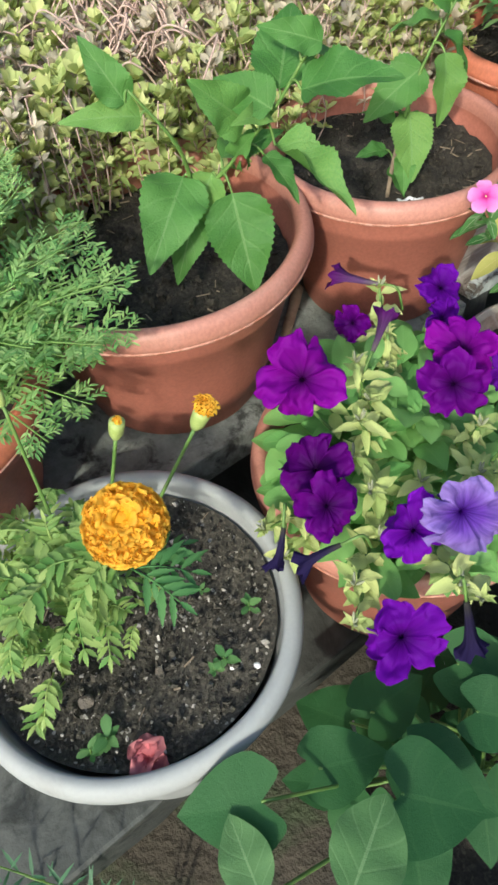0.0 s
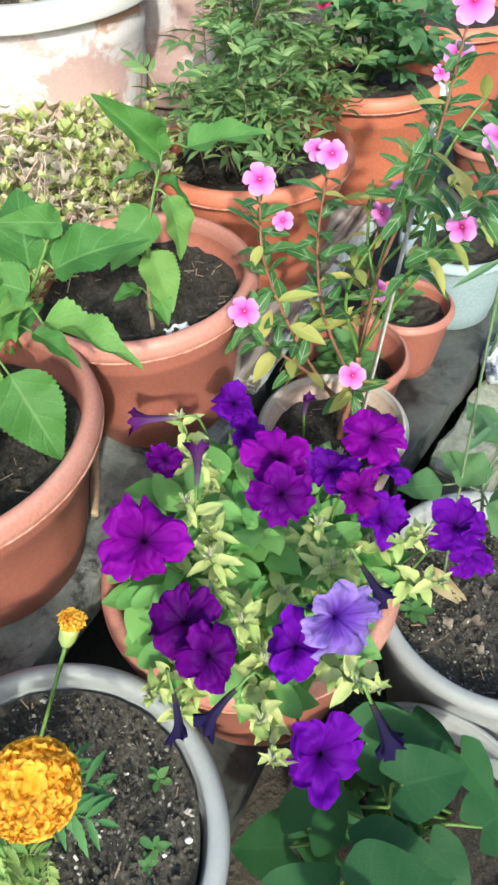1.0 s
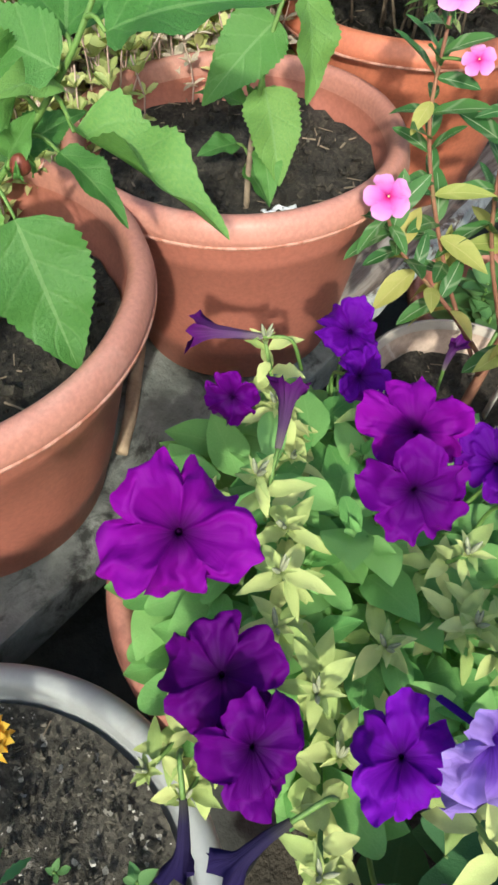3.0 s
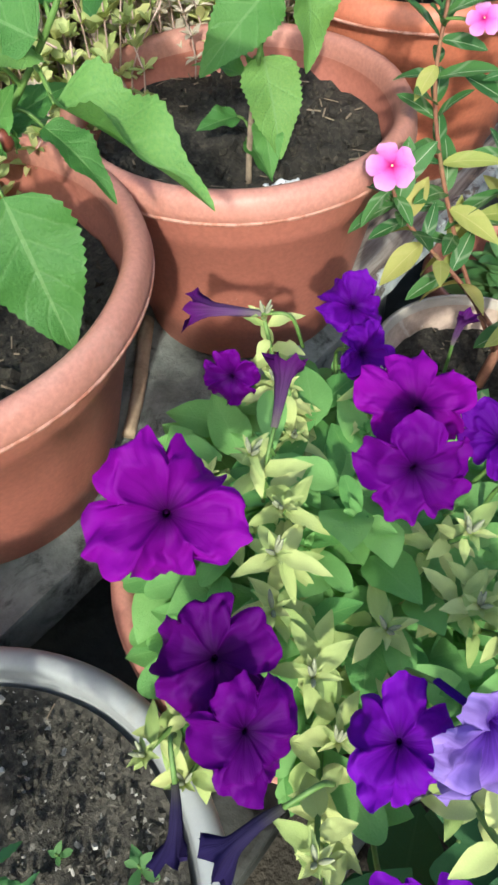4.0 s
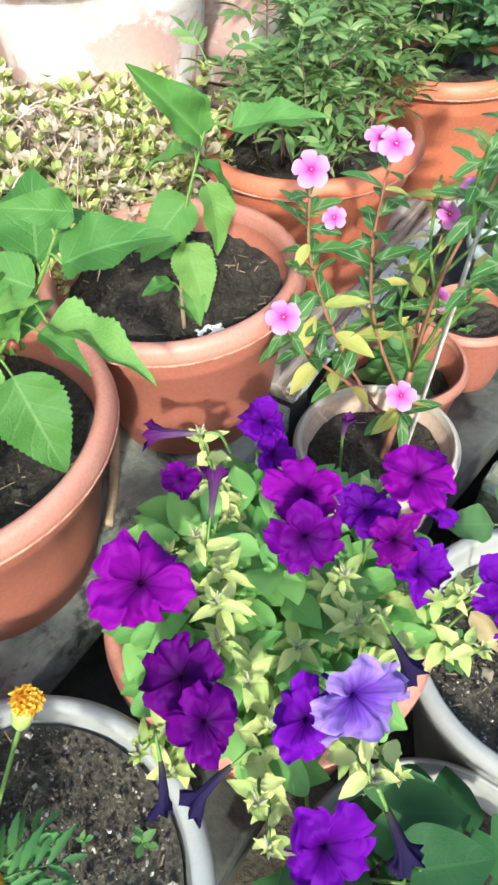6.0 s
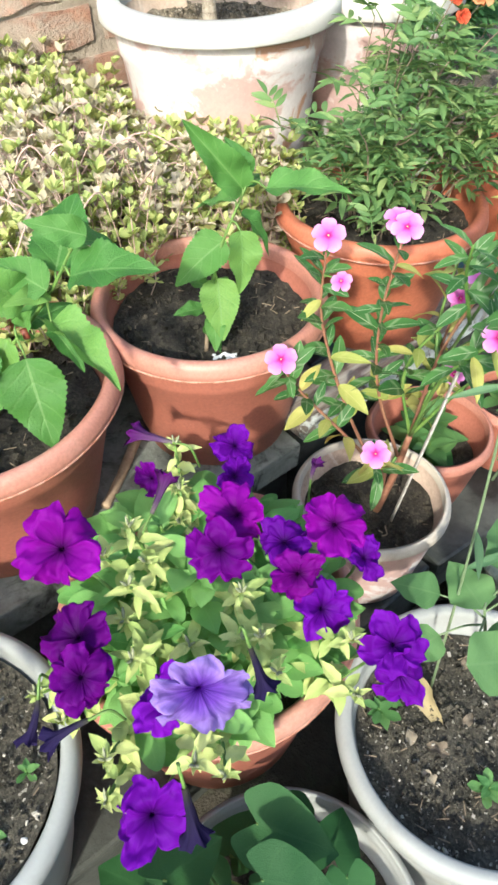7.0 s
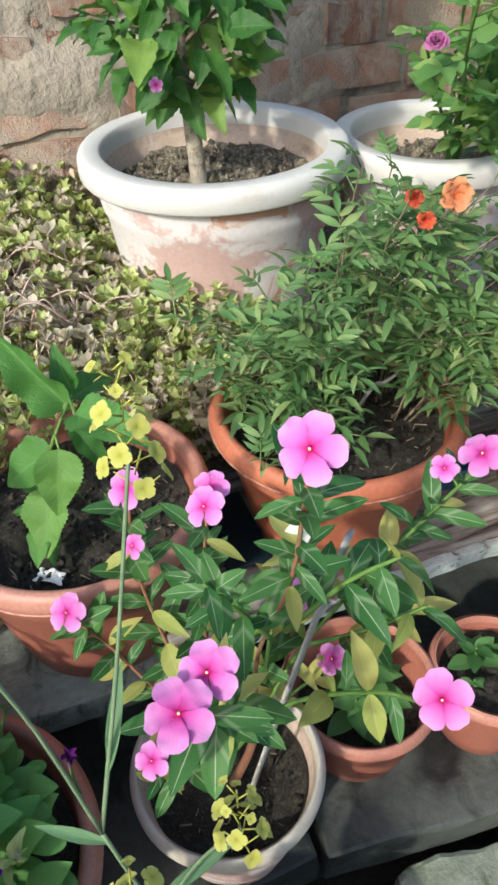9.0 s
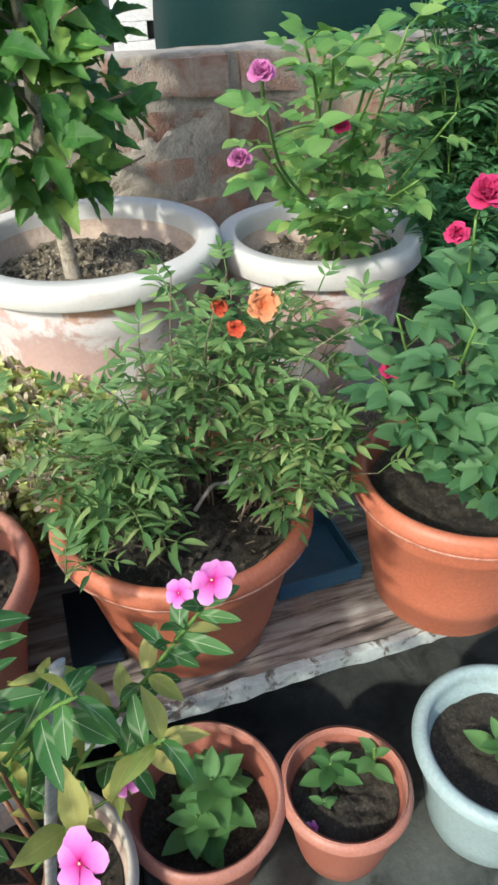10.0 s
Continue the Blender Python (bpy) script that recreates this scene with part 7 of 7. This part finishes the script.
for at in ((1.042, 0.292, 0.520),):
    fl = tagged(new("fallen_flower", PERI[2]), "small pink flower fallen on dark soil", "flower", "small pink flowers")
    fl.matrix_basis = face_pose(at, (0.2, -0.3, 0.9), 0.011)


# ---- needle-leaved sprig by the white pot ----
def sprig():
    rng = random.Random(8)
    base = Vector((-0.17, 0.125, 0.10))
    p = plant("needle_leaf_sprig", base, "narrow-leaved bluish green sprig beside the slab", "herb", stands=(-0.141, 0.159, 0.071, 2.28, -2.3, -0.78))
    needle = blade(lance(0.07), rows=3, cols=1, fold=0.1, curl=0.1)
    c = Cloud()
    for e in ((-0.25, 0.290, 0.48), (-0.21, 0.235, 0.48), (-0.165, 0.185, 0.47), (-0.24, 0.22, 0.44), (-0.19, 0.15, 0.45)):
        e = Vector(e)
        pts = [base, base.lerp(e, 0.5) + Vector((0.03, -0.02, 0.06)), e]
        stem(p, pts, 0.002, 0.001, STEM_GREEN, "stem", 5)
        line = spline(pts, 14)
        for k in range(26):
            b = line[int((0.3 + 0.7 * k / 25) * (len(line) - 1))]
            a = k * 2.4
            d = Vector((math.cos(a), math.sin(a), 0.7)).normalized()
            c.add(needle, leaf_pose(b, b + d * 0.030 * rng.uniform(0.8, 1.2), (0, 0, 1), 1.0))
    tagged(wpart("foliage", c.mesh("needles", NEEDLE_LEAF), p), kind="stuff")


sprig()


# ---- beside the wall and beyond it ----
def hedge_bush(base, stands, label, ends, seed, size):
    rng = random.Random(seed)
    p = plant("hedge_bush", base, label, "bush", stands=stands)
    b0 = Vector(base)
    c = Cloud()
    for i, e in enumerate(ends):
        e = Vector(e)
        pts = [b0, b0.lerp(e, 0.5) + Vector((rng.uniform(-0.03, 0.03), rng.uniform(-0.03, 0.03), 0.04)), e]
        stem(p, pts, 0.0022, 0.001, STEM_GREEN, "stem", 5)
        line = spline(pts, 10)
        for k in range(11):
            at = line[int((0.2 + 0.8 * k / 10) * (len(line) - 1))]
            a = k * 2.4 + i
            pinnate(c, at, (math.cos(a), math.sin(a), rng.uniform(0, 0.5)), size * rng.uniform(0.8, 1.2), 7, TECO, rng, 0.34, 0.15)
    tagged(wpart("foliage", c.mesh("bush_foliage", BUSH_LEAF), p), kind="stuff")


rb = random.Random(2)
hedge_bush((1.66, 1.0, 0.765), (1.628, 0.977, 0.842, 2.54, -2.55, 0.27), "dark green feathery bush beside the brick wall", [(1.63 + rb.uniform(-0.14, 0.24), 1.0 + rb.uniform(-0.14, 0.14), 0.92 + 0.45 * i / 51) for i in range(52)], 5, 0.10)
hedge_bush((1.56, 0.90, 0.765), (1.529, 0.879, 0.839, 3.97, -3.58, -0.34), "small grey-green bush near the white pot", [(1.55 + rb.uniform(-0.06, 0.08), 0.90 + rb.uniform(-0.06, 0.06), 0.90 + 0.16 * i / 9) for i in range(10)], 6, 0.05)


def tray():
    p = plant("plastic_tray", (1.17, 0.60, PLANK_TOP + 0.001), "shallow blue plastic tray between the orange pots", "tray")
    wpart("base", from_bmesh("tray_base", box_bm(1.10, 1.235, 0.56, 0.70, PLANK_TOP + 0.001, PLANK_TOP + 0.006, 0.002), BLUE_PLASTIC), p)
    for a in ((1.10, 1.235, 0.56, 0.565), (1.10, 1.235, 0.695, 0.70), (1.10, 1.105, 0.5655, 0.6945), (1.23, 1.235, 0.5655, 0.6945)):
        wpart("side", from_bmesh("tray_side", box_bm(*a, PLANK_TOP + 0.0065, PLANK_TOP + 0.032, 0.0015), BLUE_PLASTIC), p)


tray()
sheet = tagged(new("plastic_sheet", from_bmesh("plastic_sheet", box_bm(0.80, 0.868, 0.535, 0.68, PLANK_TOP + 0.003, PLANK_TOP + 0.010, 0.003, 8, 0.004, 4), DARK_SHEET)), "crumpled dark blue plastic sheet under the pots", "plastic sheet")


def storage_tank():
    """A long dark tank lying behind the wall, on two low blocks."""
    p = plant("storage_tank", (2.0, 1.9, GZ), "dark green plastic tank lying behind the wall", "tank")
    prof = [(0.0, -0.80), (0.20, -0.79), (0.33, -0.75), (0.385, -0.69), (0.40, -0.62), (0.40, -0.30), (0.392, -0.285), (0.392, -0.255), (0.40, -0.24), (0.40, 0.24), (0.392, 0.255), (0.392, 0.285), (0.40, 0.30), (0.40, 0.62), (0.385, 0.69), (0.33, 0.75), (0.0, 0.80)]
    v, f = lathe(prof, 48)
    wpart("body", mesh_of("tank_body", v, f, TANK_GREEN), p, pose(2.12, 1.885, 1.215, 0, 90, 0))
    for x in (1.75, 2.5):
        wpart("block", from_bmesh("tank_block", box_bm(x - 0.1, x + 0.1, 1.72, 2.08, GZ - 0.01, 0.84, 0.008), SHADE_DARK_CONCRETE), p)


storage_tank()


def vent_panel():
    p = plant("vent_panel", (1.36, 2.25, GZ), "white painted panel with a square dark opening", "panel")
    x0, x1, z0, z1, y0, y1 = 1.25, 1.48, GZ, 1.42, 2.235, 2.275
    hole = (1.345, 1.40, 1.175, 1.225)
    for a in ((x0, x1, z0, hole[2]), (x0, x1, hole[3], z1), (x0, hole[0], hole[2] + 0.001, hole[3] - 0.001), (hole[1], x1, hole[2] + 0.001, hole[3] - 0.001)):
        wpart("board", from_bmesh("vent_board", box_bm(a[0], a[1], y0, y1, a[2], a[3], 0.002), PLAIN_WHITE), p)
    wpart("opening", from_bmesh("vent_opening", box_bm(hole[0] - 0.01, hole[1] + 0.01, y1 + 0.002, y1 + 0.012, hole[2] - 0.01, hole[3] + 0.01, 0.001), BLACK), p)


vent_panel()


# ---- grass at the foot of the slab ----
def grass():
    rng = random.Random(55)
    c = Cloud()
    for k in range(900):
        b = Vector((rng.uniform(0.86, 1.50), rng.uniform(0.06, 0.22), GZ))
        a = rng.random() * 6.283
        c.add(blade(lance(0.05), rows=3, cols=1, fold=0.2, curl=0.35), leaf_pose(b, b + Vector((math.cos(a) * 0.5, math.sin(a) * 0.5, 1)).normalized() * rng.uniform(0.02, 0.06), (math.cos(a), math.sin(a), 0.1), 1.0))
    g = thing("grass_patch", "dark green grass below the slab's mossy edge", "grass", kind="stuff")
    part("blades", c.mesh("grass_blades", NEEDLE_LEAF), g)


grass()


def dry_stick():
    """A thick dry stem lying on the upper slab between the two large pots."""
    v, f, uv = tube([(0.392, 0.531, UP + 0.006), (0.43, 0.555, UP + 0.008), (0.465, 0.582, UP + 0.009), (0.52, 0.625, UP + 0.011)], 0.0065, 0.008, 10)
    tagged(new("dry_stick", mesh_of("dry_stick", v, f, STRAW, uv)), "straw-coloured dry stick lying on the grey slab", "stick")


dry_stick()


def plastic_bag():
    """A crumpled bluish white bag of soil standing on the kerb."""
    bm = bmesh.new()
    bmesh.ops.create_icosphere(bm, subdivisions=5, radius=1)
    for v in bm.verts:
        c = v.co.copy()
        fold = 0.22 * noise.noise(c * 1.7) + 0.16 * abs(noise.noise(c * 4.2)) + 0.07 * noise.noise(c * 11)
        neck = 1 - 0.55 * max(0.0, c.z) ** 2
        v.co = Vector((c.x * 0.043 * neck, c.y * 0.040 * neck, c.z * 0.052)) * (1 + fold)
        v.co.z = max(v.co.z, -0.046)
    bag = tagged(new("plastic_bag", from_bmesh("plastic_bag", bm, BAG, True)), "crumpled bluish white plastic bag on the mossy kerb", "plastic bag")
    bag.location = (1.19, 0.135, LOW + 0.0)


BAG = worn("crumpled_plastic", (0.42, 0.48, 0.55), (0.62, 0.66, 0.70), (0.12, 0.17, 0.27), (0.48, 0.56), 22, 160, 0.35, 0.3, 34, 0.002)
plastic_bag()


# ---- an unseen wall, added behind the camera to cut low sky light ----
BLOCK_WALL_PAINT = worn("faded_block_wall_paint", (0.36, 0.34, 0.30), (0.44, 0.41, 0.36), (0.26, 0.24, 0.21), (0.55, 0.75), 3, 90, 0.85, 0.3, 2, 0.003)
tagged(new("light_block_wall", from_bmesh("light_block_wall", box_bm(-5.0, 6.0, -2.35, -2.20, GZ - 0.02, 2.05, 0.01), BLOCK_WALL_PAINT)),
       "unseen plain wall added to cut low sky light", "wall", kind="structure")


# ---- the brick wall ----
def brick_wall():
    """A wall of worn bricks, laid in courses on a mortar core; it stands along x."""
    x0, x1, y0, top = -1.4, 2.6, 1.195, 1.275
    core = tagged(new("wall_north", from_bmesh("wall_core", box_bm(x0, x1, y0 + 0.006, y0 + 0.098, GZ - 0.02, top - 0.004, 0.004, 50, 0.006, 2), MORTAR)),
                  "low garden wall of worn old bricks with smeared mortar", "brick wall", kind="structure")
    rng = random.Random(41)
    shapes = []
    for k in range(8):
        bm = box_bm(-0.5, 0.5, -0.5, 0.5, -0.5, 0.5, 0)
        bmesh.ops.subdivide_edges(bm, edges=[e for e in bm.edges if abs((e.verts[0].co - e.verts[1].co).x) > 0.5], cuts=3, use_grid_fill=True)
        for v in bm.verts:
            c = v.co.copy()
            corner = sum(abs(abs(t) - 0.5) < 0.01 for t in c)
            v.co *= 1 - 0.012 * corner * rng.random()
            v.co += Vector(((rng.random() - 0.5) * 0.03, (rng.random() - 0.5) * 0.12, (rng.random() - 0.5) * 0.16))
        shapes.append(from_bmesh("brick_%d" % k, bm, BRICK))
    course, row = 0.0795, 0
    z = top - course / 2
    while z > 0.72:
        x = x0 + (0.12 if row % 2 else 0.0)
        while x < x1 - 0.1:
            w = rng.choice((0.222, 0.222, 0.215, 0.19, 0.155, 0.108)) + (rng.random() - 0.5) * 0.014
            if -0.5 < x < 2.4:
                part("brick", rng.choice(shapes), core, pose(x + w / 2, y0 + 0.05 + (rng.random() - 0.5) * 0.016, z + (rng.random() - 0.5) * 0.006, (rng.random() - 0.5) * 4, (rng.random() - 0.5) * 2.5, (rng.random() - 0.5) * 3)
                     @ Matrix.Diagonal((w, 0.105, course - 0.016, 1)))
            x += w + 0.020
        z -= course
        row += 1


def mortar_smear():
    """Rough old mortar that has spread over parts of the wall's face."""
    nx, nz, verts, faces = 300, 66, [], []
    for i in range(nx + 1):
        for j in range(nz + 1):
            x, z = 0.2 + 2.2 * i / nx, 0.76 + 0.505 * j / nz
            patch = noise.noise((x * 3.2, z * 5.0, 4.0)) + 0.6 * noise.noise((x * 8, z * 11, 9.0)) + 0.28 * noise.noise((x * 24, z * 28, 2.0))
            y = 1.195 + 0.006 - 0.020 * max(-0.5, min(0.75, patch + 0.02)) - 0.0022 * noise.noise((x * 70, z * 70, 1.0))
            verts.append((x, y, z))
    for i in range(nx):
        for j in range(nz):
            k = i * (nz + 1) + j
            faces.append((k, k + nz + 1, k + nz + 2, k + 1))
    tagged(new("wall_render", mesh_of("wall_render", verts, faces, MORTAR)), "rough patchy mortar spread over the old bricks", "wall render", kind="structure")


brick_wall()
mortar_smear()
